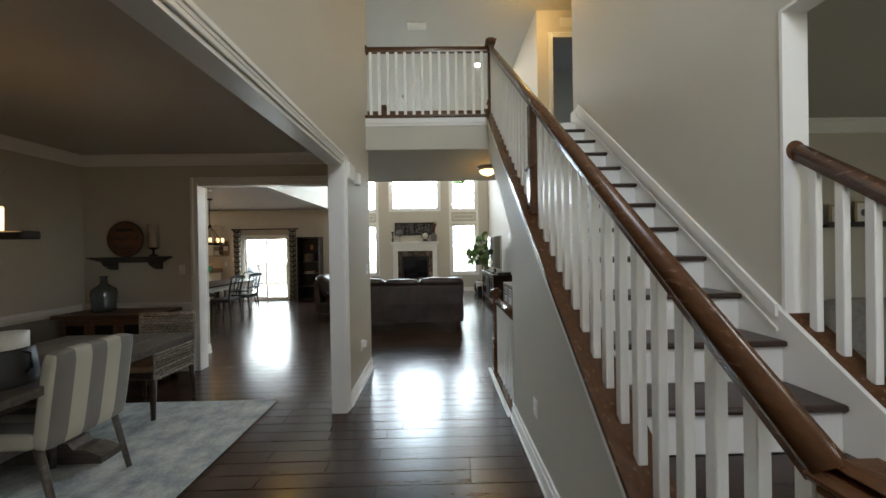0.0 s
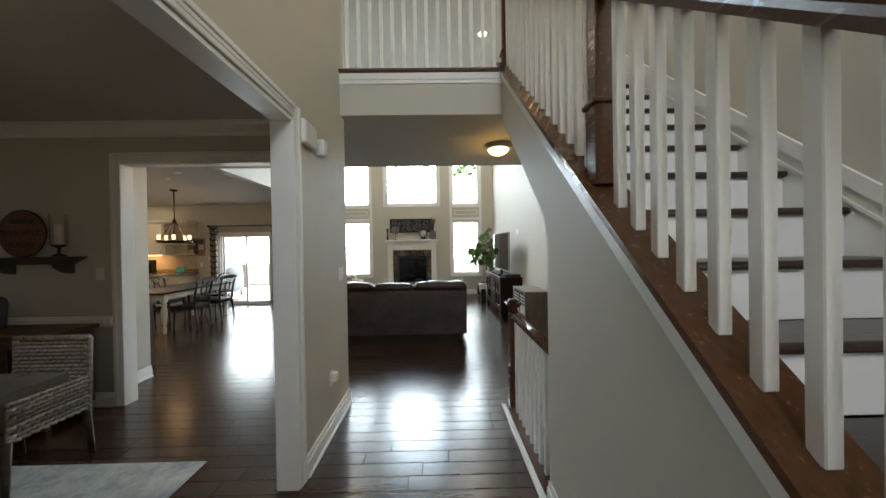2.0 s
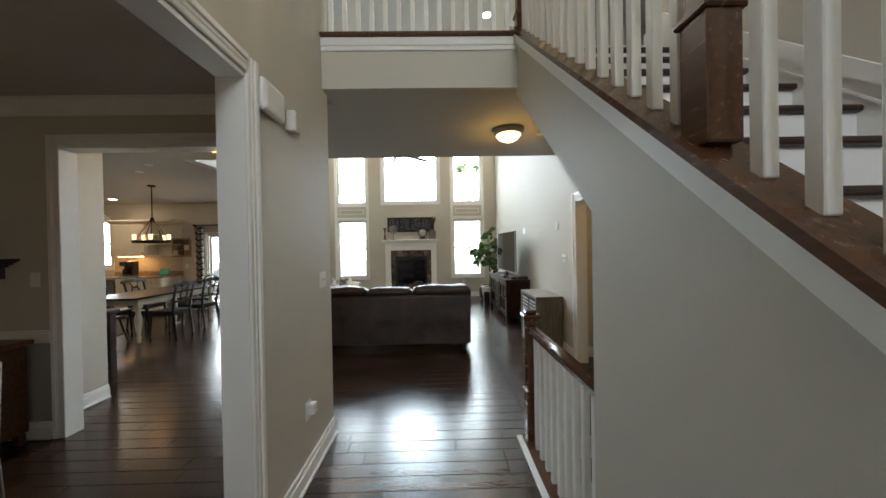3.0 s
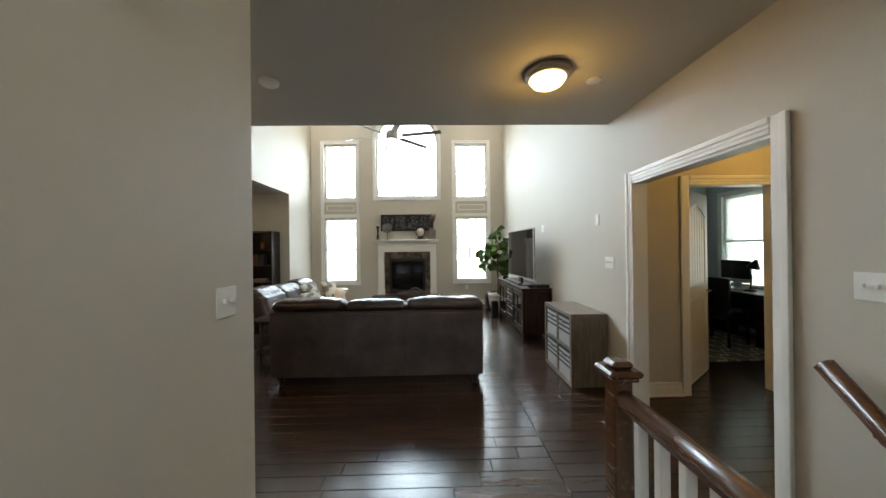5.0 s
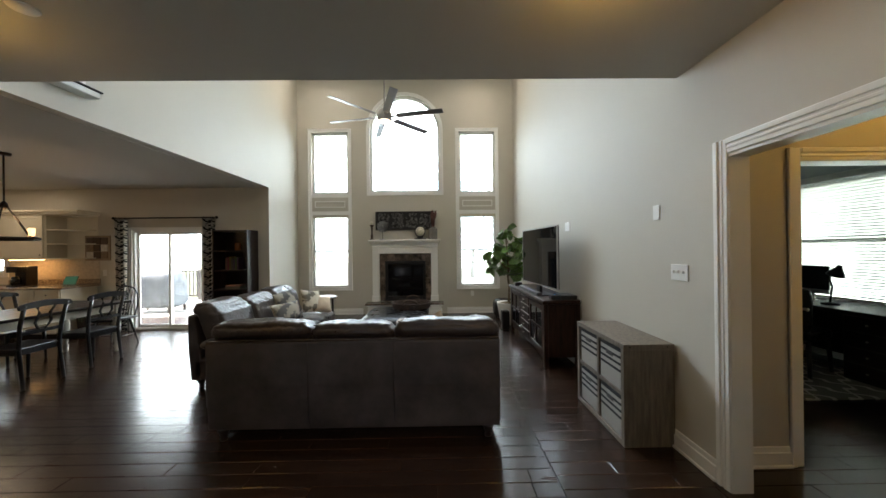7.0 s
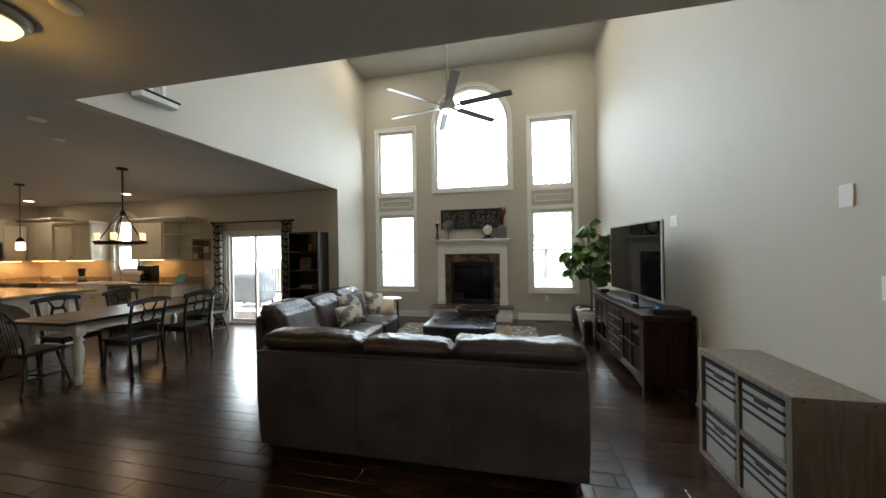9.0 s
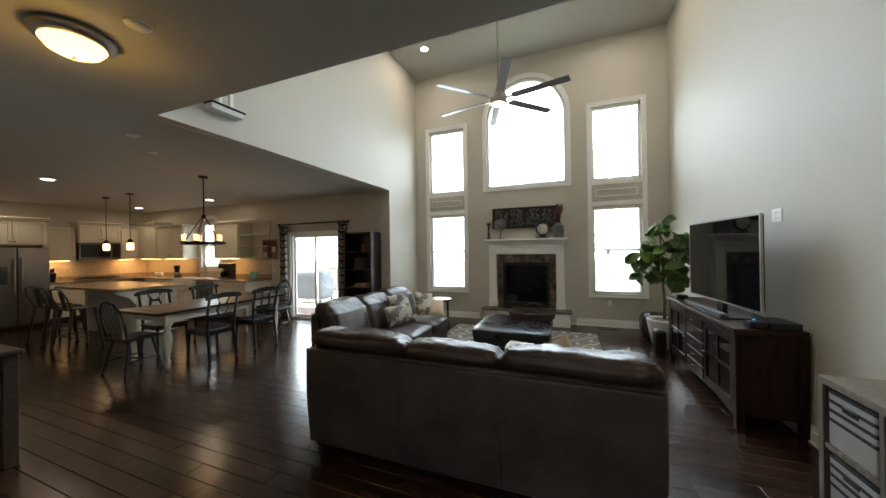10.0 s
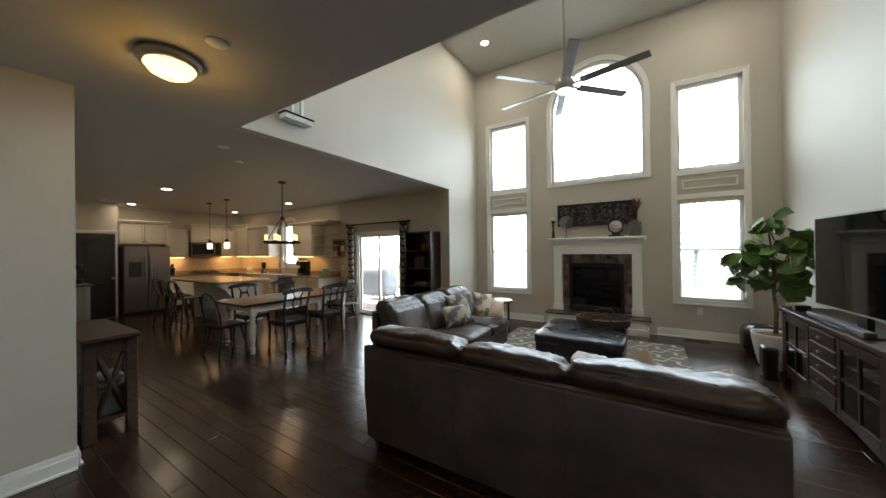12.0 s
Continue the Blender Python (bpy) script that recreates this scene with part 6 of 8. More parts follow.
part("screen", Shape().box(-0.11, 0.11, -0.0075, -0.006, 0.012, 0.158, m=pose(0, 0, 0, -22, 0, 0)), glow("green_screen", (0.01, 0.10, 0.06), 0.12), tb)
cn = thing("canister_tray", "white canisters on the counter", "canister", -10.6, YK - 0.25, 0.921)
for i in range(3):
    part("canister", Shape().lathe([(0.045, 0), (0.047, 0.10), (0.03, 0.115), (0.0, 0.12)], -0.1 + i * 0.1, 0, 0, 14), white_plastic, cn)
fern = thing("potted_fern", "small arching green plant standing by the table", "potted plant", -6.55, YK - 0.35, 0)
part("pot", Shape().lathe([(0.12, 0), (0.15, 0.40), (0.14, 0.42), (0.0, 0.40)], n=20), rustic_wood, fern)
frng = random.Random(3)
s = Shape()
for i in range(46):
    a, l = frng.uniform(0, 6.28), frng.uniform(0.25, 0.48)
    pts = [(l * t * math.cos(a), l * t * math.sin(a), 0.40 + 0.55 * t - 0.62 * t * t) for t in (0.03, 0.3, 0.6, 0.85, 1.0)]
    s.tube(pts, 0.009, 5, r1=0.002, flat=0.3)
part("fronds", s, surface("fern_green", (0.07, 0.10, 0.03), 0.6, var=0.3, scale=20), fern)["kind"] = "stuff"

# island with stools
isl = thing("kitchen_island", "white panelled kitchen island with a granite top", "kitchen island", -8.45, 7.85, 0)
part("base", Shape().box(-0.95, 0.88, -0.20, 0.46, 0.0, 0.88, 0.004), cream_paint, isl)
part("worktop", Shape().box(-1.15, 1.08, -0.55, 0.52, 0.88, 0.925, 0.012, 2), granite, isl, "speckled tan granite top")
for i in range(3):
    s = Shape()
    x0 = 0.88
    y0 = -0.18 + i * 0.21
    for q0, q1, r0, r1 in ((y0, y0 + 0.20, 0.12, 0.17), (y0, y0 + 0.20, 0.78, 0.83), (y0, y0 + 0.04, 0.17, 0.78), (y0 + 0.16, y0 + 0.20, 0.17, 0.78)):
        s.box(x0, x0 + 0.014, q0, q1, r0, r1, 0.003)
    part("panel", s, cream_paint, isl)
part("corbel", Shape().prism([(-0.20, 0.88), (-0.50, 0.88), (-0.48, 0.82), (-0.30, 0.74), (-0.20, 0.60)], "x", 0.80, 0.87), cream_paint, isl)
gun = surface("gunmetal", (0.09, 0.085, 0.08), 0.4, 0.75, var=0.2, scale=15, bump=0.06)


def bar_stool(x, y, rz):
    t = thing("bar_stool", "gunmetal bar stool with a low curved back", "bar stool", x, y, 0, rz, group="island stools")
    part("seat", Shape().box(-0.17, 0.17, -0.17, 0.17, 0.64, 0.665, 0.012, 2), gun, t)
    for sx in (-1, 1):
        for sy in (-1, 1):
            part("leg", Shape().tube([(sx * 0.14, sy * 0.14, 0.645), (sx * 0.21, sy * 0.21, 0.0)], 0.024, 4, r1=0.017), gun, t)
    for sx in (-1, 1):
        part("stretcher", Shape().tube([(sx * 0.19, -0.19, 0.2), (sx * 0.19, 0.19, 0.2)], 0.008, 6), gun, t)
        part("cross_stretcher", Shape().tube([(-0.185, sx * 0.185, 0.22), (0.185, sx * 0.185, 0.22)], 0.008, 6), gun, t)
    pts = [(-0.16, 0.15, 0.66), (-0.19, 0.22, 0.85), (-0.13, 0.26, 0.98), (0.0, 0.275, 1.0), (0.13, 0.26, 0.98), (0.19, 0.22, 0.85), (0.16, 0.15, 0.66)]
    part("back_frame", Shape().tube(pts, 0.012, 8), gun, t)
    part("back_splat", Shape().prism([(-0.05, 0.66), (0.05, 0.66), (0.06, 0.985), (-0.06, 0.985)], "y", -0.003, 0.003), gun, t).matrix_local = pose(0, 0.02, -0.02, -11, 0, 0)
    return t


bs1 = bar_stool(-7.72, 6.95, 185)
for x, y, a in ((-8.25, 6.98, 176), (-8.75, 7.0, 190)):
    copy_thing(bs1, pose(x, y, 0, 0, 0, a))


# farmhouse table, chairs
def turned_leg(s, x, y, h):
    return s.lathe([(0.022, 0), (0.034, 0.03), (0.028, 0.06), (0.040, 0.09), (0.024, 0.12), (0.030, 0.16), (0.046, 0.30), (0.050, 0.42), (0.030, 0.50), (0.046, 0.53), (0.032, 0.555), (0.048, 0.58)], x, y, 0, 18).box(x - 0.045, x + 0.045, y - 0.045, y + 0.045, 0.58, h, 0.005)


ft = thing("farmhouse_table", "farmhouse table with dark top and turned cream legs", "dining table", -5.50, 7.68, 0)
for i in range(5):
    part("top_board", Shape().box(-0.475 + i * 0.19, -0.475 + (i + 1) * 0.19 - 0.002, -0.88, 0.88, 0.725, 0.76, 0.004), espresso, ft)
for sy in (-1, 1):
    part("breadboard_end", Shape().box(-0.475, 0.475, sy * 0.94 - 0.06, sy * 0.94 + 0.06 - 0.001, 0.725, 0.76, 0.006), espresso, ft)
part("apron", Shape().box(-0.40, -0.375, -0.85, 0.85, 0.62, 0.725).box(0.375, 0.40, -0.85, 0.85, 0.62, 0.725).box(-0.375, 0.375, -0.85, -0.825, 0.62, 0.725).box(-0.375, 0.375, 0.825, 0.85, 0.62, 0.725), cream_paint, ft, "cream painted apron")
for sx in (-1, 1):
    for sy in (-1, 1):
        part("leg", turned_leg(Shape(), sx * 0.385, sy * 0.84, 0.725), cream_paint, ft, "turned cream painted leg")


def splat_chair(x, y, rz):
    """A napoleon-style chair; its back is at local +y."""
    t = thing("dining_chair", "black painted wooden chair with a pierced splat back", "chair", x, y, 0, rz, group="chairs at the farmhouse table")
    part("seat", Shape().box(-0.22, 0.22, -0.21, 0.20, 0.43, 0.46, 0.012, 2), black_wood, t)
    for sx in (-1, 1):
        part("front_leg", Shape().tube([(sx * 0.19, -0.18, 0.44), (sx * 0.20, -0.20, 0.0)], 0.022, 8, r1=0.016), black_wood, t)
        part("back_post", Shape().tube([(sx * 0.19, 0.24, 0.0), (sx * 0.185, 0.19, 0.44), (sx * 0.195, 0.22, 0.7), (sx * 0.20, 0.28, 0.93)], 0.019, 8), black_wood, t)
    crest = [(-0.245, 0.885), (-0.25, 0.92), (-0.225, 0.945), (-0.12, 0.965), (0, 0.975), (0.12, 0.965), (0.225, 0.945), (0.25, 0.92), (0.245, 0.885), (0.15, 0.895), (0, 0.905), (-0.15, 0.895)]
    part("crest_rail", Shape().prism(crest, "y", 0.262, 0.290), black_wood, t)
    part("cross_rail", Shape().box(-0.185, 0.185, 0.205, 0.227, 0.60, 0.64, 0.005), black_wood, t)
    for sx in (-1, 1):
        part("splat", Shape().tube([(sx * 0.03, 0.216, 0.63), (sx * 0.075, 0.235, 0.72), (sx * 0.05, 0.255, 0.82), (sx * 0.085, 0.275, 0.90)], 0.017, 6, flat=0.6), black_wood, t)
    part("splat_rosette", Shape().box(-0.055, 0.055, 0.243, 0.258, 0.775, 0.815, 0.008), black_wood, t)
    part("seat_rail", Shape().box(-0.19, 0.19, -0.19, -0.17, 0.38, 0.43).box(-0.19, 0.19, 0.17, 0.19, 0.38, 0.43).box(-0.195, -0.175, -0.17, 0.17, 0.38, 0.43).box(0.175, 0.195, -0.17, 0.17, 0.38, 0.43), black_wood, t)
    return t


def windsor_chair(x, y, rz):
    t = thing("windsor_chair", "black hoop-back windsor chair with thin spindles", "chair", x, y, 0, rz, group="windsor chairs")
    part("seat", Shape().cushion(-0.22, 0.22, -0.21, 0.21, 0.42, 0.46, -0.004, 6), black_wood, t)
    for sx in (-1, 1):
        for sy in (-1, 1):
            part("leg", Shape().tube([(sx * 0.14, sy * 0.13, 0.43), (sx * 0.18, sy * 0.17, 0.2), (sx * 0.21, sy * 0.21, 0.0)], 0.018, 8, r1=0.012), black_wood, t)
        part("side_stretcher", Shape().tube([(sx * 0.185, -0.18, 0.16), (sx * 0.185, 0.18, 0.16)], 0.010, 6), black_wood, t)
    part("stretcher", Shape().tube([(-0.185, 0, 0.16), (0.185, 0, 0.16)], 0.010, 6), black_wood, t)
    hoop = [(-0.19, 0.17, 0.45), (-0.215, 0.20, 0.62), (-0.19, 0.235, 0.80), (-0.11, 0.26, 0.91), (0.0, 0.27, 0.94), (0.11, 0.26, 0.91), (0.19, 0.235, 0.80), (0.215, 0.20, 0.62), (0.19, 0.17, 0.45)]
    part("hoop", Shape().tube(hoop, 0.012, 8), black_wood, t)
    for i in range(7):
        x_ = -0.135 + 0.045 * i
        zt = 0.93 - 4.2 * x_ * x_
        part("spindle", Shape().tube([(x_ * 0.85, 0.175, 0.45), (x_ * 1.1, 0.175 + 0.09 * (zt - 0.45) / 0.48, zt)], 0.006, 6), black_wood, t)
    return t


c1 = splat_chair(-4.98, 7.32, -90)
for x, y, a in ((-4.97, 8.02, -93), (-6.05, 7.30, 90), (-6.05, 8.05, 88)):
    copy_thing(c1, pose(x, y, 0, 0, 0, a))
w1 = windsor_chair(-5.52, 6.66, 185)
copy_thing(w1, pose(-5.45, 8.80, 0, 0, 0, 4))

# chandelier over the table, pendants over the island
amber = glow("amber_glass_lit", (1.0, 0.60, 0.24), 0.6)
ch = thing("chandelier", "dark bronze wagon-wheel chandelier with lit candle glasses", "chandelier", -5.45, 7.52, 0, group="chandeliers")
part("canopy", Shape().lathe([(0.06, LOW - 0.03), (0.065, LOW)], n=18), bronze, ch)
part("rod", Shape().tube([(0, 0, 2.13), (0, 0, LOW)], 0.009, 8), bronze, ch)
part("hub", Shape().lathe([(0.012, 2.05), (0.035, 2.08), (0.03, 2.12), (0.01, 2.15)], n=14), bronze, ch)
part("ring", Shape().tube([(0.27 * math.cos(2 * math.pi * i / 36), 0.27 * math.sin(2 * math.pi * i / 36), 1.69) for i in range(36)], 0.016, 6, closed=True, flat=1.4), bronze, ch)
for i in range(5):
    a = 2 * math.pi * i / 5 + 0.3
    cx, cy = 0.25 * math.cos(a), 0.25 * math.sin(a)
    part("arm", Shape().tube([(0.02 * math.cos(a), 0.02 * math.sin(a), 2.10), (cx, cy, 1.70)], 0.007, 6), bronze, ch)
    part("cup", Shape().lathe([(0.045, 1.70), (0.05, 1.715), (0.02, 1.72)], cx, cy, 0, 12), bronze, ch)
    part("candle_glass", Shape().lathe([(0.026, 1.73), (0.03, 1.82), (0.026, 1.822), (0.0, 1.81)], cx, cy, 0, 14), amber, ch, "lit amber candle glass")
lamp_light(-5.45, 7.52, 1.93, LAMP * 2.0, (1.0, 0.60, 0.28))
jar_g = glow("lit_jar_glass", (1.0, 0.68, 0.38), 0.7)
for x, y in ((-9.17, 7.90), (-8.21, 7.86)):
    pd = thing("pendant_light", "small lit glass jar pendant on a dark cord", "pendant light", x, y, 0, group="island pendants")
    part("canopy", Shape().lathe([(0.055, LOW - 0.025), (0.06, LOW)], n=16), bronze, pd)
    part("cord", Shape().tube([(0, 0, 1.83), (0, 0, LOW)], 0.005, 6), bronze, pd)
    part("cap", Shape().lathe([(0.045, 1.765), (0.047, 1.80), (0.015, 1.84)], n=14), bronze, pd)
    part("jar", Shape().lathe([(0.04, 1.62), (0.055, 1.635), (0.055, 1.74), (0.042, 1.765)], n=16), jar_g, pd, "lit glass jar")
    lamp_light(x, y, 1.55, LAMP * 0.9, (1.0, 0.6, 0.3))

# pantry block with a black door, hutch, console table
structure("wall_pantry", solid((-11.6, -10.92, 4.9, 6.66, 0, LOW)), paint, "greige pantry wall", "wall")
pdoor = thing("pantry_door", "black panelled pantry door in a white casing", "door", -10.92, 6.30, 0, 90)
part("leaf", Shape().box(-0.31, 0.31, -0.02, 0.0, 0.01, 2.0, 0.004), black_wood, pdoor)
for z0, z1 in ((0.2, 0.85), (1.0, 1.85)):
    part("panel", Shape().box(-0.21, 0.21, -0.03, -0.019, z0, z1, 0.008), black_wood, pdoor)
part("knob", Shape().lathe([(0.012, 0), (0.012, 0.03), (0.028, 0.045), (0.022, 0.06), (0, 0.065)], n=14), nickel, pdoor).matrix_local = pose(0.26, -0.02, 0.95, 90, 0, 0)
part("casing", Shape().box(-0.39, -0.315, -0.018, 0, 0, 2.09, 0.004).box(0.315, 0.358, -0.018, 0, 0, 2.09, 0.004).box(-0.315, 0.315, -0.018, 0, 2.01, 2.09, 0.004), trim_white, pdoor, "white painted casing")
hut = thing("hutch_cabinet", "grey painted cabinet with a wood counter by the pantry", "cabinet", -10.2, 5.39, 0)
blue_grey = surface("grey_blue_cabinet_paint", (0.30, 0.32, 0.33), 0.45, var=0.05, scale=6)
part("body", Shape().box(-0.70, 0.62, -0.46, 0.58, 0, 0.88, 0.005), blue_grey, hut)
part("top", Shape().box(-0.71, 0.66, -0.47, 0.62, 0.88, 0.92, 0.006), table_wood, hut)
part("end_panel", Shape().box(0.62, 0.632, 0.03, 0.09, 0.05, 0.86, 0.003).box(0.62, 0.632, 0.49, 0.55, 0.05, 0.86, 0.003), blue_grey, hut)
part("upper", Shape().box(-0.70, 0.30, -0.46, 0.34, 1.40, 2.25, 0.005), cabinet_cream, hut)
rk = thing("wire_rack", "black two-tier wire stand on the grey cabinet", "rack", -9.74, 5.74, 0.921)
for z in (0.03, 0.32):
    part("hoop", Shape().tube([(0.16 * math.cos(2 * math.pi * i / 20), 0.16 * math.sin(2 * math.pi * i / 20), z) for i in range(20)], 0.008, 6, closed=True), black_metal, rk)
    part("basket_wall", Shape().lathe([(0.15, z), (0.165, z + 0.08), (0.16, z + 0.08), (0.145, z + 0.004), (0.0, z + 0.004)], n=20), black_metal, rk)
part("post", Shape().tube([(0, 0, 0), (0, 0, 0.55), (0.03, 0, 0.60), (0, 0, 0.64), (-0.03, 0, 0.60), (0, 0, 0.56)], 0.008, 6), black_metal, rk)
cot = thing("console_table", "rustic brown console table with crossed side braces", "console table", -4.36, 4.92, 0)
part("top", Shape().box(-0.62, 0.50, 0.0, 0.36, 0.815, 0.85, 0.008), rustic_wood, cot)
for x in (-0.56, 0.38):
    for y in (0.02, 0.27):
        part("leg", Shape().box(x, x + 0.075, y, y + 0.075, 0, 0.815, 0.005), rustic_wood, cot)
part("apron", Shape().box(-0.55, 0.44, 0.30, 0.32, 0.70, 0.815, 0.003).box(0.42, 0.44, 0.095, 0.27, 0.70, 0.815, 0.003), rustic_wood, cot)
part("lower_shelf", Shape().box(-0.55, 0.44, 0.03, 0.34, 0.14, 0.17, 0.004), rustic_wood, cot)
for a, b in (((0.42, 0.10, 0.20), (0.42, 0.27, 0.70)), ((0.42, 0.27, 0.20), (0.42, 0.10, 0.70))):
    part("brace", Shape().tube([a, b], 0.022, 4), rustic_wood, cot)
bk_ = thing("canvas_bin", "dark grey canvas bin with folded things under the console", "bin", -4.15, 5.10, 0.172)
part("bin", Shape().box(-0.2, 0.2, -0.12, 0.12, 0, 0.24, 0.03, 2), surface("grey_canvas", (0.06, 0.065, 0.07), 0.9, fine=300, bump=0.3), bk_)
part("folded_cloth", Shape().cushion(-0.15, 0.15, -0.08, 0.10, 0.22, 0.31, 0.02, 6, 0.02, 4), surface("grey_cloth", (0.22, 0.22, 0.24), 0.95, var=0.4, scale=15), bk_)

# curtains, rod, bookcase, wall art
rod = thing("curtain_rod", "black curtain rod with round finials over the patio door", "curtain rod", -5.36, YK - 0.10, 2.16)
part("bar", Shape().tube([(-0.95, 0, 0), (0.95, 0, 0)], 0.013, 8), black_metal, rod)
for sx in (-1, 1):
    part("finial", Shape().lathe([(0.0, -0.03), (0.022, -0.018), (0.03, 0), (0.022, 0.018), (0.0, 0.03)], sx * 0.97, 0, 0, 14), black_metal, rod)
    part("bracket", Shape().tube([(sx * 0.86, 0.10, -0.02), (sx * 0.86, 0.0, -0.016)], 0.008, 6), black_metal, rod)
cur_m = trellis_mat("black_white_damask", (0.66, 0.62, 0.55), (0.02, 0.02, 0.022), 0.15, 0.105)
# the curtain print lies on an upright cloth
for n_ in cur_m.node_tree.nodes:
    if n_.type == "SEPXYZ":
        sepc = n_
cmb = cur_m.node_tree.nodes.new("ShaderNodeMapping")
cmb.inputs["Rotation"].default_value = (radians(90), 0, 0)
tcx = [n_ for n_ in cur_m.node_tree.nodes if n_.type == "TEX_COORD"][0]
cur_m.node_tree.links.new(tcx.outputs["Object"], cmb.inputs["Vector"])
cur_m.node_tree.links.new(cmb.outputs[0], sepc.inputs[0])
for cx, w in ((-6.20, 0.22), (-4.55, 0.22)):
    cu_ = thing("curtain", "black and white damask curtain panel hanging in folds", "curtain", cx, YK - 0.10, 0.02, group="patio curtains")
    s = Shape()
    n = 40
    rows_ = []
    for k in range(9):
        z = 2.12 * k / 8
        sp_ = 1.0 - 0.12 * math.sin(math.pi * k / 8)
        rows_.append([s.bm.verts.new(((-w / 2 + w * i / n) * sp_, 0.035 * math.sin(i / n * 2 * math.pi * 4 + 0.2 * k), z)) for i in range(n + 1)])
    for a, b in zip(rows_, rows_[1:]):
        for i in range(n):
            f = s.bm.faces.new((a[i], a[i + 1], b[i + 1], b[i]))
            f.smooth = True
    bmesh.ops.solidify(s.bm, geom=list(s.bm.faces), thickness=0.004)
    part("cloth", s, cur_m, cu_)
    for i in range(4):
        xx = -w / 2 + w * (i + 0.5) / 4
        part("ring", Shape().tube([(xx, 0.02 * math.cos(q), 2.14 + 0.02 * math.sin(q)) for q in [2 * math.pi * j / 12 for j in range(12)]], 0.003, 5, closed=True), black_metal, cu_)
bc = thing("bookcase", "tall black-brown bookcase with a few books and boxes", "bookcase", -3.97, YK - 0.02, 0)
part("side", Shape().box(-0.32, -0.295, -0.36, 0, 0, 1.90, 0.003), espresso, bc)
part("side", Shape().box(0.295, 0.32, -0.36, 0, 0, 1.90, 0.003), espresso, bc)
part("back", Shape().box(-0.295, 0.295, -0.012, 0, 0.02, 1.88), espresso, bc)
for z in (0.05, 0.42, 0.79, 1.14, 1.50, 1.872):
    part("shelf", Shape().box(-0.295, 0.295, -0.35, -0.012, z, z + 0.025, 0.002), espresso, bc)
brng = random.Random(5)
for i in range(7):
    t = thing("book", "upright book on the black bookcase shelf", "book", -4.10 + i * 0.035, YK - 0.22, 1.166, group="upright books")
    hh = brng.uniform(0.18, 0.25)
    part("cover", Shape().box(0, 0.028, -0.08, 0.08, 0, hh, 0.002), surface("book_cloth", (brng.uniform(0.05, 0.20), brng.uniform(0.04, 0.13), brng.uniform(0.04, 0.11)), 0.7), t)
for i in range(3):
    t = thing("magazine", "flat magazine stacked on the bookcase shelf", "book", -3.98, YK - 0.2, 0.816 + i * 0.022, 4 * i)
    part("cover", Shape().box(-0.13, 0.13, -0.1, 0.1, 0, 0.02, 0.002), surface("paper_cover", (brng.uniform(0.2, 0.5), 0.25, 0.2), 0.6), t)
jr = thing("amber_jar", "small amber jar on the top bookcase shelf", "jar", -3.93, YK - 0.2, 1.526)
part("jar", Shape().lathe([(0.045, 0), (0.05, 0.01), (0.05, 0.12), (0.04, 0.14)], n=16), surface("amber_glass", (0.25, 0.09, 0.03), 0.2), jr)
art = thing("mosaic_art", "square wall art of brown and cream wood blocks", "wall art", -6.72, YK, 1.36)
part("board", Shape().box(-0.24, 0.24, -0.02, 0, 0, 0.48, 0.003), surface("art_board", (0.32, 0.24, 0.16), 0.7, var=0.15), art)
tones = ((0.62, 0.57, 0.48), (0.09, 0.055, 0.035), (0.26, 0.18, 0.11))
art_m = [surface("block_tone", c, 0.65, var=0.15, scale=20) for c in tones]
for i in range(3):
    for j in range(3):
        part("block", Shape().box(-0.2 + i * 0.137, -0.2 + i * 0.137 + 0.127, -0.035, -0.019, 0.04 + j * 0.137, 0.04 + j * 0.137 + 0.127, 0.003), art_m[(i + 2 * j + (i * j)) % 3], art)
wall_plate("light_switch", "white light switch beside the patio door", "light switch", -6.36, YK, 1.28, 0, 0.075, 0.118, 1)
wall_plate("wall_outlet", "white outlet with a plug on the kitchen wall", "outlet", -6.60, YK, 1.12, 0, 0.075, 0.118, 1, "socket")


# ---- dining room ----
rug_m = surface("faded_blue_cream_rug", (0.42, 0.41, 0.37), 0.95, var=0.25, scale=6.5, fine=55, bump=0.6, dark=(0.16, 0.185, 0.20), bump_dist=0.004)
rg = thing("dining_rug", "faded cream and blue-grey rug under the dining table", "rug", -2.98, 1.60, 0.002)
part("carpet", Shape().box(-1.20, 1.195, -1.66, 1.66, 0, 0.010, 0.004), rug_m, rg)
dt = thing("trestle_table", "large weathered grey-brown trestle dining table", "dining table", -2.94, 1.75, 0.012)
for i in range(5):
    part("top_board", Shape().box(-0.57 + i * 0.228, -0.57 + (i + 1) * 0.228 - 0.002, -1.20, 1.20, 0.71, 0.765, 0.006), table_wood, dt)
for y in (-0.65, 0.65):
    tr = part("trestle_foot", Shape().prism([(-0.36, 0), (0.36, 0), (0.36, 0.05), (0.24, 0.10), (0.16, 0.10), (0.12, 0.15), (-0.12, 0.15), (-0.16, 0.10), (-0.24, 0.10), (-0.36, 0.05)], "y", y - 0.07, y + 0.07), table_wood, dt)
    part("trestle_post", Shape().prism([(-0.11, 0.15), (0.11, 0.15), (0.15, 0.30), (0.09, 0.40), (0.15, 0.52), (0.30, 0.66), (0.30, 0.71), (-0.30, 0.71), (-0.30, 0.66), (-0.15, 0.52), (-0.09, 0.40), (-0.15, 0.30)], "y", y - 0.05, y + 0.05), table_wood, dt)
part("stretcher", Shape().box(-0.04, 0.04, -0.60, 0.60, 0.20, 0.30, 0.006), table_wood, dt)

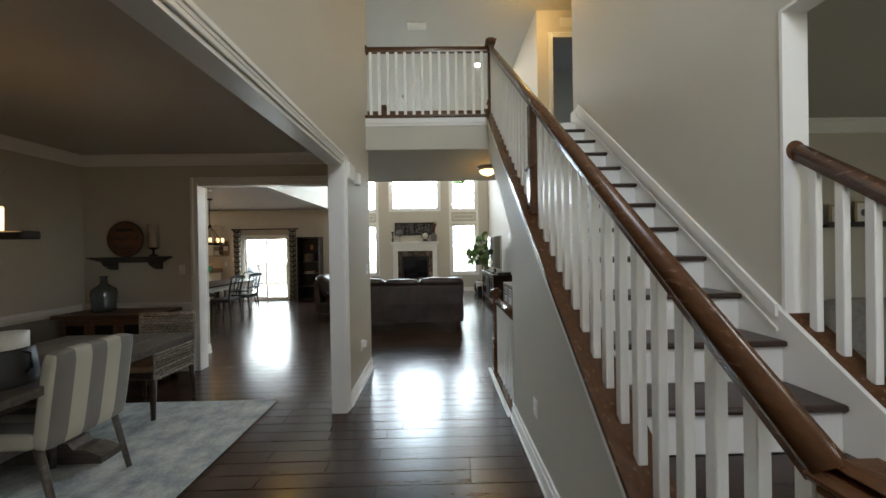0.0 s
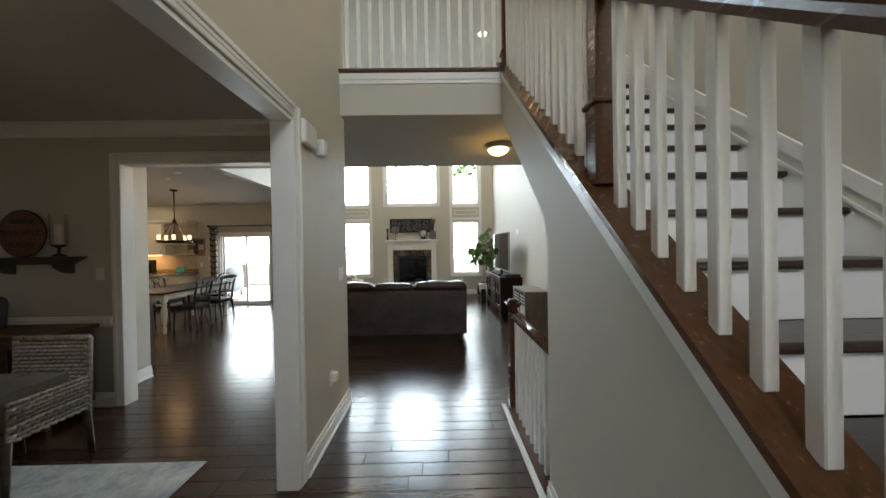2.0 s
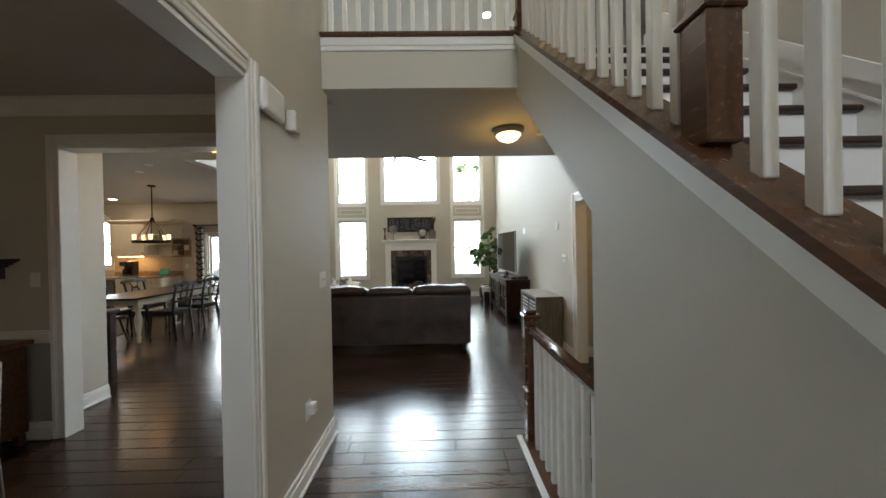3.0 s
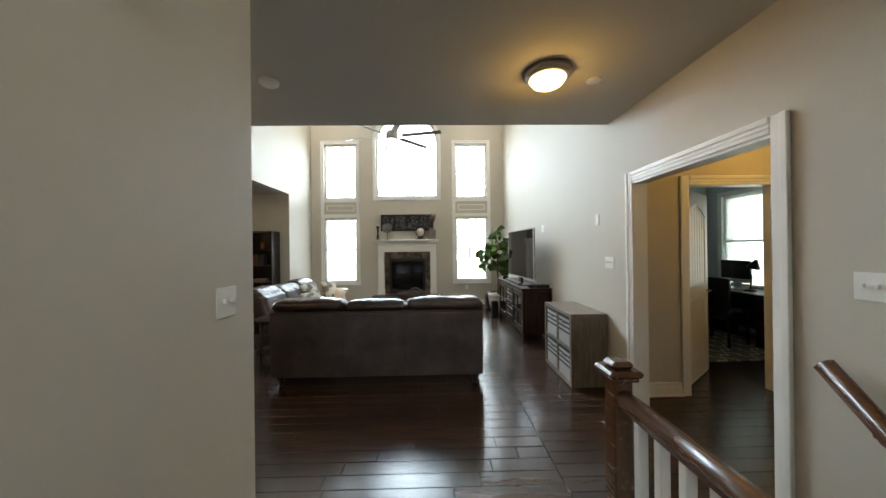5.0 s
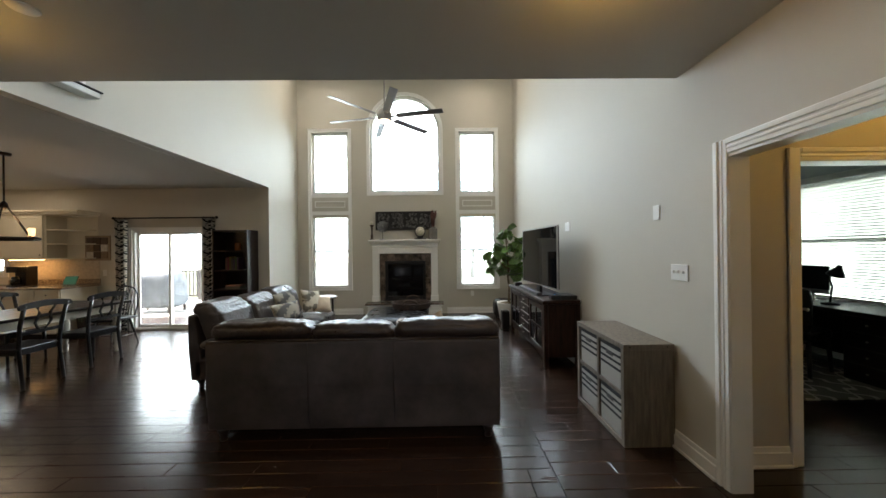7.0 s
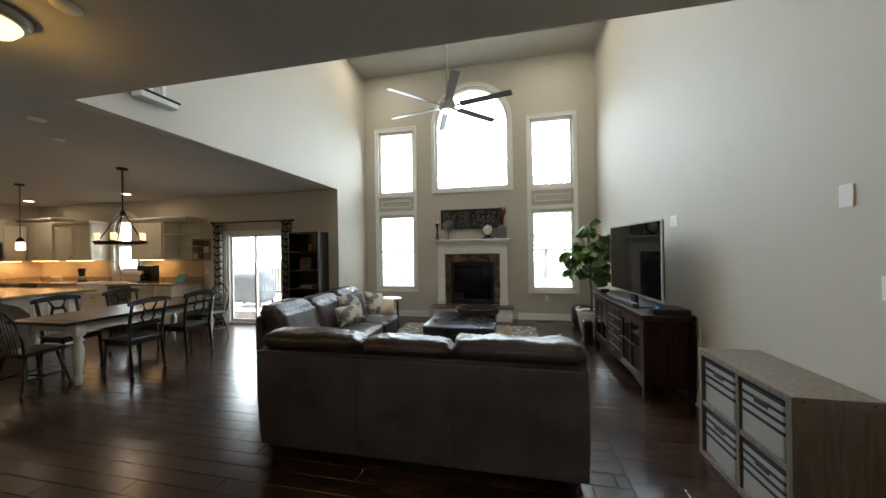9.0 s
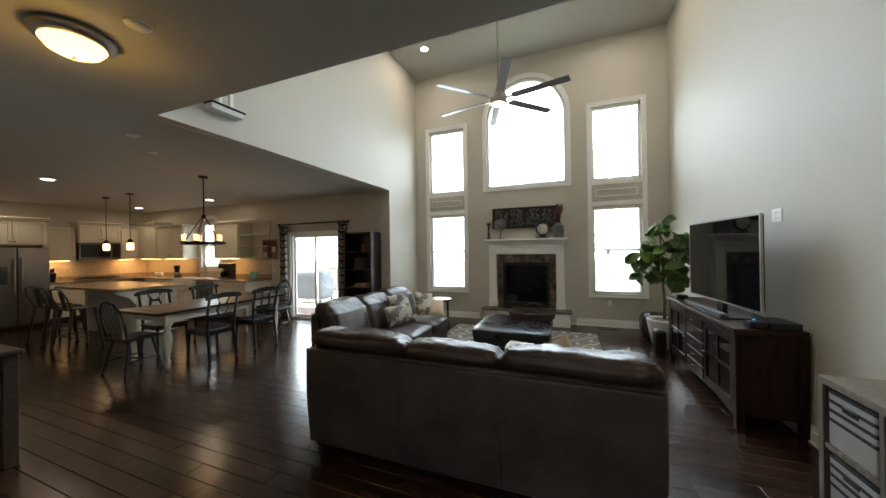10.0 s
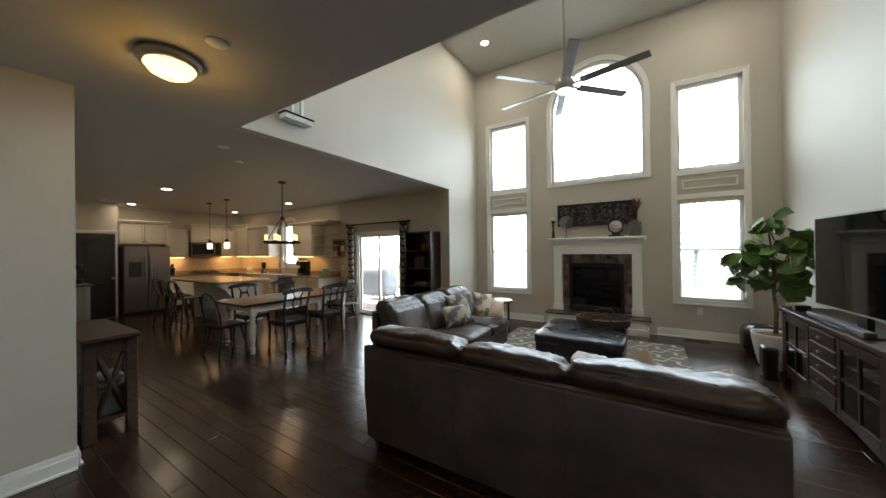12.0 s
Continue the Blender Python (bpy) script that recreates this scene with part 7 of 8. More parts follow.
stripe_m, nt, p_ = base_mat("grey_tan_striped_linen")
co = nt.nodes.new("ShaderNodeTexCoord")
sp = nt.nodes.new("ShaderNodeSeparateXYZ")
nt.links.new(co.outputs["Object"], sp.inputs[0])
ma = nt.nodes.new("ShaderNodeMath")
ma.operation = "MULTIPLY"
ma.inputs[1].default_value = 1 / 0.18
nt.links.new(sp.outputs["X"], ma.inputs[0])
fr_ = nt.nodes.new("ShaderNodeMath")
fr_.operation = "FRACT"
mo_ = nt.nodes.new("ShaderNodeMath")
mo_.inputs[1].default_value = 0.25
nt.links.new(ma.outputs[0], mo_.inputs[0])
nt.links.new(mo_.outputs[0], fr_.inputs[0])
g_ = nt.nodes.new("ShaderNodeMath")
g_.operation = "GREATER_THAN"
g_.inputs[1].default_value = 0.5
nt.links.new(fr_.outputs[0], g_.inputs[0])
mx = nt.nodes.new("ShaderNodeMix")
mx.data_type = "RGBA"
mx.inputs["A"].default_value, mx.inputs["B"].default_value = (0.21, 0.19, 0.17, 1), (0.48, 0.44, 0.35, 1)
nt.links.new(g_.outputs[0], mx.inputs["Factor"])
nt.links.new(mx.outputs["Result"], p_.inputs["Base Color"])
nz = nt.nodes.new("ShaderNodeTexNoise")
nz.inputs["Scale"].default_value = 350
nt.links.new(co.outputs["Object"], nz.inputs["Vector"])
bp_ = nt.nodes.new("ShaderNodeBump")
bp_.inputs["Strength"].default_value, bp_.inputs["Distance"].default_value = 0.35, 0.002
nt.links.new(nz.outputs["Fac"], bp_.inputs["Height"])
nt.links.new(bp_.outputs[0], p_.inputs["Normal"])
p_.inputs["Roughness"].default_value = 0.9


def parsons_chair(x, y, rz):
    """Back at local -y side, facing +y."""
    t = thing("upholstered_chair", "upholstered dining chair with grey and tan wide stripes", "chair", x, y, 0.012, rz, group="striped chairs")
    part("backrest", Shape().cushion(-0.235, 0.235, -0.045, 0.045, 0.38, 0.94, 0.006, 9, 0.0, m=pose(0, 0, 0, 8, 0, 0) @ Matrix.Translation((0, 0.06, 0))), stripe_m, t, "striped linen back")
    part("seat", Shape().cushion(-0.235, 0.235, 0.02, 0.50, 0.38, 0.50, 0.008, 8), stripe_m, t)
    for sx in (-1, 1):
        part("back_leg", Shape().tube([(sx * 0.21, 0.03, 0.40), (sx * 0.215, -0.07, 0.0)], 0.026, 4, r1=0.02), table_wood, t)
        part("front_leg", Shape().tube([(sx * 0.21, 0.45, 0.38), (sx * 0.215, 0.46, 0.0)], 0.026, 4, r1=0.02), table_wood, t)
    return t


pc = parsons_chair(-2.42, 2.08, 90)
copy_thing(pc, pose(-2.42, 1.15, 0.012, 0, 0, 90))
wick = surface("whitewashed_wicker", (0.42, 0.37, 0.31), 0.75, var=0.35, scale=40, fine=200, bump=0.5, rand=0.3)


def wicker_wall(parent, label, pts, z0, z1, step=0.028, thick=0.012):
    """Woven strands between uprights along a line of plan points, under one panel."""
    frame_ = Shape()
    for a in (pts[0], pts[-1]):
        frame_.box(a[0] - 0.008, a[0] + 0.008, a[1] - 0.008, a[1] + 0.008, z0 - 0.01, z1 + 0.01, 0.003)
    panel_ = part("woven_panel", frame_, wick, parent, label)
    for k in range(int((z1 - z0) / step)):
        z = z0 + (k + 0.5) * step
        line = []
        for i in range(len(pts) - 1):
            a, b = Vector(pts[i]), Vector(pts[i + 1])
            n = max(2, int((b - a).length / 0.022))
            for j in range(n):
                q = a.lerp(b, j / n)
                off = thick * (1 if (j + k) % 2 else -1)
                d = (b - a).normalized()
                line.append((q.x - d.y * off, q.y + d.x * off, z))
        line.append((*pts[-1], z))
        part("strand", Shape().tube(line, step * 0.46, 5), wick, panel_)


wc = thing("wicker_chair", "whitewashed wicker armchair with dark tapered legs", "chair", -2.98, 3.12, 0.012, group="wicker chairs")
wicker_wall(wc, "woven wicker back", [(-0.27, 0.25), (0.27, 0.25)], 0.36, 0.86)
for sx in (-1, 1):
    wicker_wall(wc, "woven wicker side", [(sx * 0.265, 0.24), (sx * 0.265, -0.20)], 0.34, 0.62)
    part("front_leg", Shape().tube([(sx * 0.25, -0.20, 0.36), (sx * 0.255, -0.21, 0.0)], 0.03, 6, r1=0.018), rustic_wood, wc)
    part("back_leg", Shape().tube([(sx * 0.25, 0.24, 0.36), (sx * 0.255, 0.27, 0.0)], 0.026, 6, r1=0.018), rustic_wood, wc)
    part("edge_roll", Shape().tube([(sx * 0.265, 0.245, 0.36), (sx * 0.27, 0.26, 0.86)], 0.016, 8), wick, wc)
part("top_roll", Shape().tube([(-0.27, 0.255, 0.865), (0.27, 0.255, 0.865)], 0.018, 8), wick, wc)
part("seat", Shape().box(-0.26, 0.26, -0.22, 0.24, 0.36, 0.42, 0.012), rustic_wood, wc)
part("seat_cushion", Shape().cushion(-0.24, 0.24, -0.21, 0.20, 0.42, 0.49, 0.01, 6), surface("tan_cushion", (0.22, 0.13, 0.07), 0.85), wc)

sbd = thing("sideboard", "reddish wooden sideboard with dark glass doors", "sideboard", -3.95, 4.10, 0)
red_wood = surface("warm_brown_wood", (0.12, 0.055, 0.028), 0.4, var=0.35, scale=9, fine=70, bump=0.1, stretch=(0.6, 5, 5))
part("body", Shape().box(-0.50, 0.50, -0.40, 0, 0.08, 0.78, 0.004), red_wood, sbd)
part("top", Shape().box(-0.56, 0.56, -0.45, 0, 0.78, 0.82, 0.006), red_wood, sbd)
for i in range(3):
    x0 = -0.48 + i * 0.325
    s = Shape()
    for q0, q1, r0, r1 in ((x0, x0 + 0.31, 0.70, 0.76), (x0, x0 + 0.31, 0.12, 0.18), (x0, x0 + 0.05, 0.18, 0.70), (x0 + 0.26, x0 + 0.31, 0.18, 0.70)):
        s.box(q0, q1, -0.42, -0.40, r0, r1, 0.003)
    d = part("door", s, red_wood, sbd)
    part("pane", Shape().box(x0 + 0.05, x0 + 0.26, -0.408, -0.402, 0.18, 0.70), screen_black, d)
for sx in (-1, 1):
    for yy in (-0.38, -0.05):
        part("leg", Shape().box(sx * 0.48 - 0.03, sx * 0.48 + 0.03, yy - 0.02, yy + 0.02, 0, 0.08), red_wood, sbd)
jug = thing("glass_demijohn", "smoky blue glass demijohn on the sideboard", "vase", -4.12, 3.86, 0.822)
smoke = surface("smoky_blue_glass", (0.075, 0.095, 0.105), 0.12, var=0.15, scale=6, bump=0.02, spec=0.7)
part("bottle", Shape().lathe([(0.075, 0), (0.10, 0.01), (0.108, 0.06), (0.118, 0.22), (0.108, 0.27), (0.06, 0.31), (0.036, 0.335), (0.030, 0.40), (0.038, 0.41), (0.038, 0.425), (0.025, 0.425)], n=32), smoke, jug)
shf = thing("mantel_shelf", "dark grey corbelled wall shelf in the dining room", "shelf", -3.975, 4.14, 1.30)
shelf_m = surface("dark_grey_wood", (0.045, 0.042, 0.04), 0.55, var=0.25, scale=10)
part("board", Shape().box(-0.44, 0.44, -0.20, 0, 0.145, 0.165, 0.004).box(-0.415, 0.415, -0.175, 0, 0.13, 0.145, 0.004).box(-0.385, 0.385, -0.15, 0, 0.115, 0.13, 0.004).box(-0.35, 0.35, -0.12, 0, 0.095, 0.115, 0.004), shelf_m, shf)
for sx in (-1, 1):
    part("corbel", Shape().prism([(0, 0.10), (-0.14, 0.10), (-0.12, 0.06), (-0.05, 0.01), (0, 0.0)], "x", sx * 0.28 - 0.035, sx * 0.28 + 0.035), shelf_m, shf)
sgn = thing("round_sign", "round barrel-lid sign with dark words standing on the shelf", "sign", -4.05, 4.06, 1.467)
lid = surface("reddish_barrel_wood", (0.19, 0.085, 0.045), 0.6, var=0.35, scale=10, fine=80, bump=0.2, stretch=(5, 5, 0.6))
part("disc", Shape().lathe([(0.0, 0), (0.215, 0), (0.22, 0.01), (0.22, 0.018), (0.0, 0.018)], n=48), lid, sgn).matrix_local = pose(0, 0.01, 0.22, 90, 0, 0)
part("hoop", Shape().tube([(0.218 * math.cos(2 * math.pi * i / 48), 0.0, 0.22 + 0.218 * math.sin(2 * math.pi * i / 48)) for i in range(48)], 0.009, 6, closed=True), black_metal, sgn)


def lettering(text, size, mat, parent, m, name="lettering"):
    cu_ = bpy.data.curves.new(name, "FONT")
    cu_.body, cu_.size, cu_.align_x, cu_.align_y, cu_.extrude = text, size, "CENTER", "CENTER", 0.001
    tmp = bpy.data.objects.new(name, cu_)
    me = bpy.data.meshes.new_from_object(tmp)
    bpy.data.objects.remove(tmp)
    ob = part(name, me, mat, parent)
    ob.matrix_local = m
    return ob


lettering("THANKFUL", 0.075, black_plastic, sgn, pose(0, -0.0105, 0.225, 90, 0, 0))
lettering("BLESSED", 0.065, black_plastic, sgn, pose(0, -0.0105, 0.115, 90, 0, 0))
part("worn_word", Shape().box(-0.11, 0.11, -0.011, -0.009, 0.315, 0.355), black_plastic, sgn)
cnd = thing("hurricane_candle", "glass hurricane candle holder with a cream candle", "candle holder", -3.68, 4.03, 1.467)
part("foot", Shape().lathe([(0.05, 0), (0.05, 0.01), (0.012, 0.03), (0.012, 0.08), (0.055, 0.10), (0.055, 0.11)], n=20), bronze, cnd)
part("candle", Shape().lathe([(0.03, 0.11), (0.03, 0.30), (0.0, 0.305)], n=16), cream_paint, cnd)
gl_ = Shape()
for i in range(20):
    a0, a1 = 2 * math.pi * i / 20, 2 * math.pi * (i + 1) / 20
    gl_.prism([(0.058 * math.cos(a0), 0.058 * math.sin(a0)), (0.058 * math.cos(a1), 0.058 * math.sin(a1)), (0.055 * math.cos(a1), 0.055 * math.sin(a1)), (0.055 * math.cos(a0), 0.055 * math.sin(a0))], "z", 0.11, 0.40)
g = part("glass_chimney", gl_, clear_glass, cnd)
g.visible_shadow = False
wall_plate("light_switch", "white light switch on the dining wall", "light switch", -3.42, 4.14, 1.29, 0, 0.075, 0.118, 1)
ptc = thing("candle_crock", "dark crock holding a wide cream candle on the table", "candle", -2.62, 1.86, 0.778)
part("crock", Shape().lathe([(0.125, 0), (0.135, 0.02), (0.115, 0.20), (0.11, 0.21), (0.10, 0.19)], n=24), surface("dark_crock", (0.02, 0.018, 0.017), 0.5, var=0.3), ptc)
part("candle", Shape().lathe([(0.095, 0.15), (0.095, 0.29), (0.075, 0.295), (0.0, 0.28)], n=24), cream_paint, ptc, "cream wax candle")
part("handle", Shape().tube([(0.115, 0, 0.19), (0.155, 0, 0.18), (0.16, 0, 0.10), (0.125, 0, 0.07)], 0.008, 6), black_metal, ptc)
dch = thing("chandelier", "dark wooden beam chandelier with a lit candle glass", "chandelier", -2.94, 1.80, 0, group="chandeliers")
part("beam", Shape().box(-0.57, 0.57, -0.045, 0.045, 1.60, 1.645, 0.008), espresso, dch)
part("rod", Shape().tube([(-0.25, 0, 1.645), (-0.25, 0, LOW)], 0.008, 8), bronze, dch)
part("rod", Shape().tube([(0.25, 0, 1.645), (0.25, 0, LOW)], 0.008, 8), bronze, dch)
part("canopy", Shape().box(-0.30, 0.30, -0.06, 0.06, LOW - 0.025, LOW, 0.004), bronze, dch)
for i in range(4):
    x = -0.375 + 0.245 * i
    part("candle_glass", Shape().lathe([(0.036, 1.645), (0.038, 1.78), (0.034, 1.782), (0.0, 1.77)], x, 0, 0, 14), amber, dch, "lit amber candle glass")
lamp_light(-2.94, 1.80, 1.95, LAMP * 0.6, (1.0, 0.55, 0.22))

# ---- office ----
dk = thing("office_desk", "dark wooden corner desk with drawers under the office window", "desk", 4.72, 7.6, 0)
part("top", Shape().box(-0.36, 0.36, -0.95, 0.95, 0.73, 0.77, 0.006), espresso, dk)
for y0, y1 in ((-0.93, -0.48), (0.48, 0.93)):
    part("pedestal", Shape().box(-0.33, 0.34, y0, y1, 0, 0.73, 0.004), espresso, dk)
    for i in range(4):
        d = part("drawer", Shape().box(-0.348, -0.33, y0 + 0.02, y1 - 0.02, 0.04 + i * 0.172, 0.20 + i * 0.172, 0.004), espresso, dk)
        part("knob", Shape().lathe([(0.006, 0), (0.012, 0.015), (0, 0.022)], n=10), nickel, d).matrix_local = pose(-0.348, (y0 + y1) / 2, 0.12 + i * 0.172, 0, -90, 0)
part("modesty_panel", Shape().box(0.30, 0.32, -0.48, 0.48, 0.1, 0.73), espresso, dk)
lamp = thing("desk_lamp", "black jointed desk lamp on the office desk", "desk lamp", 4.62, 7.42, 0.771)
part("base", Shape().lathe([(0.08, 0), (0.08, 0.015), (0.02, 0.03)], n=18), black_metal, lamp)
part("arm", Shape().tube([(0, 0, 0.02), (0.03, 0, 0.22), (0.0, 0, 0.30), (-0.01, -0.02, 0.42)], 0.01, 8), black_metal, lamp)
part("shade", Shape().lathe([(0.02, 0.13), (0.03, 0.10), (0.075, 0.02), (0.08, 0.0), (0.07, 0.005)], n=20), black_metal, lamp).matrix_local = pose(-0.02, -0.07, 0.36, 22, 0, 0)
mon = thing("desktop_computer", "silver all-in-one computer with a black screen", "computer", 4.74, 7.78, 0.771)
part("screen", Shape().box(-0.012, 0.0, -0.26, 0.26, 0.16, 0.46, 0.004), screen_black, mon)
part("chin", Shape().box(-0.012, 0.01, -0.26, 0.26, 0.10, 0.159, 0.004).box(0.0005, 0.012, -0.26, 0.26, 0.16, 0.46), white_plastic, mon, "silver lower chin")
part("foot", Shape().box(-0.06, 0.10, -0.10, 0.10, 0, 0.01, 0.004).box(0.03, 0.045, -0.07, 0.07, 0.01, 0.22, 0.003), white_plastic, mon)
oc_ = thing("office_chair", "black leather desk chair with a square back", "office chair", 4.12, 7.40, 0, -70)
part("seat", Shape().cushion(-0.26, 0.26, -0.25, 0.25, 0.40, 0.52, 0.01, 6), leather_black, oc_)
part("backrest", Shape().cushion(-0.26, 0.26, -0.30, -0.22, 0.52, 1.0, 0.01, 6), leather_black, oc_)
for sx in (-1, 1):
    for sy in (-1, 1):
        part("leg", Shape().tube([(sx * 0.22, sy * 0.21, 0.42), (sx * 0.24, sy * 0.24, 0.0)], 0.022, 6), espresso, oc_)
orug = thing("office_rug", "grey rug with a cream trellis pattern on the office floor", "rug", 3.75, 7.55, 0.002)
part("carpet", Shape().box(-0.95, 0.95, -0.95, 1.0, 0, 0.010, 0.004), rug_grey, orug)
ow = thing("window_7", "white framed office window with lowered white blinds", "window", 5.1, 7.7, 0.75)
ow["kind"] = "structure"
part("window_frame", Shape().box(0.03, 0.08, -0.70, -0.65, 0, 1.61).box(0.03, 0.08, 0.65, 0.70, 0, 1.61).box(0.03, 0.08, -0.65, 0.65, 0, 0.05).box(0.03, 0.08, -0.65, 0.65, 1.56, 1.61).box(0.03, 0.08, -0.65, 0.65, 0.78, 0.83), trim_white, ow)
part("casing", Shape().box(-0.018, 0, -0.79, -0.70, -0.09, 1.70, 0.004).box(-0.018, 0, 0.70, 0.79, -0.09, 1.70, 0.004).box(-0.0175, 0, -0.70, 0.70, 1.61, 1.70, 0.004).box(-0.0175, 0, -0.70, 0.70, -0.09, 0, 0.004), trim_white, ow)
ob_ = thing("window_blind", "lowered white slatted blind in the office window", "blind", 5.115, 7.7, 0.78)
for j in range(40):
    part("slat", Shape().box(-0.021, 0.021, -0.66, 0.66, -0.0012, 0.0012, m=pose(0, 0, 0.02 + j * 0.0385, 0, 50, 0)), white_plastic, ob_)
pf = thing("framed_picture", "black framed picture on the office wall", "picture", 4.88, 8.75, 1.72)
part("frame", Shape().box(-0.20, 0.20, -0.025, 0, 0, 0.62, 0.004), black_wood, pf)
part("mat_board", Shape().box(-0.17, 0.17, -0.028, -0.025, 0.03, 0.59), white_plastic, pf)
part("print", Shape().box(-0.09, 0.09, -0.030, -0.028, 0.16, 0.46), grey_carve, pf)
lamp_light(2.9, 5.0, 2.55, LAMP * 3.8, (1.0, 0.58, 0.14))
pl = thing("passage_light", "warm flush ceiling light in the office passage", "ceiling light", 2.9, 5.0, LOW)
part("bowl", Shape().lathe([(0.0, -0.10), (0.10, -0.08), (0.14, -0.03), (0.145, 0.0)], n=24), shade_m, pl)

# ---- side room beside the stairs ----
ss = thing("picture_ledge", "dark picture ledge on the side room wall", "shelf", 4.11, 3.22, 1.655)
part("board", Shape().box(-0.40, 0.40, -0.11, 0, 0, 0.025, 0.003).box(-0.40, 0.40, -0.11, -0.10, 0.025, 0.05, 0.002), shelf_m, ss)
for x, w, h in ((3.86, 0.15, 0.20), (4.13, 0.17, 0.23)):
    t = thing("photo_frame", "small framed picture standing on the ledge", "picture", x, 3.17, 1.681)
    part("frame", Shape().box(-w / 2, w / 2, -0.012, 0, 0, h, 0.003), surface("gilt_frame", (0.42, 0.34, 0.2), 0.5), t)
    part("mat_board", Shape().box(-w / 2 + 0.02, w / 2 - 0.02, -0.014, -0.012, 0.02, h - 0.02), white_plastic, t)
    part("print", Shape().lathe([(0.0, 0), (0.035, 0), (0.035, 0.002), (0, 0.002)], n=16), grey_carve, t).matrix_local = pose(0, -0.014, h / 2, 90, 0, 0)
sch = thing("armchair", "grey upholstered armchair in the side room", "armchair", 3.55, 2.35, 0)
gcl = surface("grey_tweed", (0.24, 0.22, 0.19), 0.9, var=0.15, scale=20, fine=300, bump=0.4)
part("seat", Shape().cushion(-0.38, 0.38, -0.38, 0.36, 0.12, 0.46, 0.02, 6), gcl, sch)
part("backrest", Shape().cushion(-0.40, 0.40, 0.26, 0.44, 0.12, 1.0, 0.02, 6), gcl, sch)
for sx in (-1, 1):
    part("arm", Shape().cushion(sx * 0.42 - 0.07, sx * 0.42 + 0.07, -0.36, 0.34, 0.12, 0.64, 0.015, 6), gcl, sch)
    for sy in (-1, 1):
        part("leg", Shape().tube([(sx * 0.34, sy * 0.32, 0.14), (sx * 0.36, sy * 0.34, 0.0)], 0.022, 6), espresso, sch)
# upper hall
t = thing("wall_vent", "white louvred vent high on the upper hall wall", "vent", 2.16, 5.50, 5.36)
part("frame", Shape().box(-0.15, 0.15, -0.012, 0, -0.08, 0.08, 0.003), white_plastic, t)
for i in range(6):
    part("slat", Shape().box(-0.13, 0.13, -0.018, -0.012, -0.062 + i * 0.022, -0.052 + i * 0.022), white_plastic, t)
lamp_light(1.36, 4.75, 5.3, LAMP * 8, (1.0, 0.58, 0.15))
t = thing("upper_ceiling_light", "warm flush ceiling light in the upper hall", "ceiling light", 1.36, 4.75, TOP)
part("bowl", Shape().lathe([(0.0, -0.11), (0.10, -0.09), (0.15, -0.03), (0.155, 0.0)], n=24), shade_m, t)


# ---- outside ----
grass = surface("dry_lawn", (0.16, 0.17, 0.09), 0.95, var=0.3, scale=0.6, fine=20, bump=0.3)
structure("ground", solid((-400, 400, 11.5, 600, -1.3, -1.2), (-400, -12, -200, 11.5, -1.3, -1.2), (5.5, 400, -200, 11.5, -1.3, -1.2), (-12, 5.5, -200, -1.8, -1.3, -1.2)), grass, "pale lawn behind the house", "ground")
deck_m = surface("grey_deck_board", (0.38, 0.36, 0.33), 0.75, var=0.15, scale=10, fine=60, bump=0.2, stretch=(0.5, 5, 5), rand=0.15)
dkk = thing("deck", "weathered grey wooden deck outside the patio door", "deck", -6.6, 11.5, -0.06)
for i in range(30):
    y0 = -1.54 + i * 0.145
    part("board", Shape().box(-3.0, 2.95, y0, y0 + 0.138, -0.03, 0, 0.003), deck_m, dkk)
part("joist", Shape().box(-3.0, 2.95, 2.75, 2.80, -1.14, -0.03).box(2.90, 2.95, -1.5, 2.75, -1.14, -0.03), deck_m, dkk)
rail_m = surface("dark_brown_deck_rail", (0.13, 0.115, 0.105), 0.6, var=0.2)
dr = thing("deck_railing", "dark wooden deck railing with square balusters", "railing", -6.6, 14.2, -0.06)
part("top_rail", Shape().box(-3.0, 2.95, -0.06, 0.06, 0.92, 0.96, 0.005), rail_m, dr)
part("bottom_rail", Shape().box(-3.0, 2.95, -0.03, 0.03, 0.10, 0.16, 0.005), rail_m, dr)
for i in range(5):
    part("post", Shape().box(-2.98 + i * 1.47, -2.88 + i * 1.47, -0.05, 0.05, 0, 1.0, 0.005), rail_m, dr)
for i in range(50):
    x = -2.85 + i * 0.117
    part("baluster", Shape().box(x - 0.015, x + 0.015, -0.015, 0.015, 0.16, 0.92), rail_m, dr)
gcv = thing("covered_grill", "grill under a grey fabric cover on the deck", "grill", -7.6, 12.1, -0.06)
s = Shape().cushion(-0.62, 0.62, -0.32, 0.32, 0.12, 1.08, 0.0, 10, 0.03, 2)
for v in s.bm.verts:
    if v.co.z > 0.75:
        v.co.x *= 1 - 0.55 * (v.co.z - 0.75)
part("cover", s, surface("grey_cover_fabric", (0.15, 0.165, 0.19), 0.7, var=0.2, scale=6, bump=0.4, bump_dist=0.01), gcv)
for sx in (-1, 1):
    for sy in (-1, 1):
        part("foot", Shape().box(sx * 0.5 - 0.03, sx * 0.5 + 0.03, sy * 0.25 - 0.03, sy * 0.25 + 0.03, 0, 0.16), rail_m, gcv)
dch_ = thing("deck_chair", "light metal chair on the deck", "chair", -4.9, 12.6, -0.06, 30)
part("seat", Shape().box(-0.25, 0.25, -0.25, 0.25, 0.40, 0.43, 0.006), rail_m, dch_)
part("backrest", Shape().box(-0.25, 0.25, 0.23, 0.26, 0.43, 0.95, 0.01), rail_m, dch_)
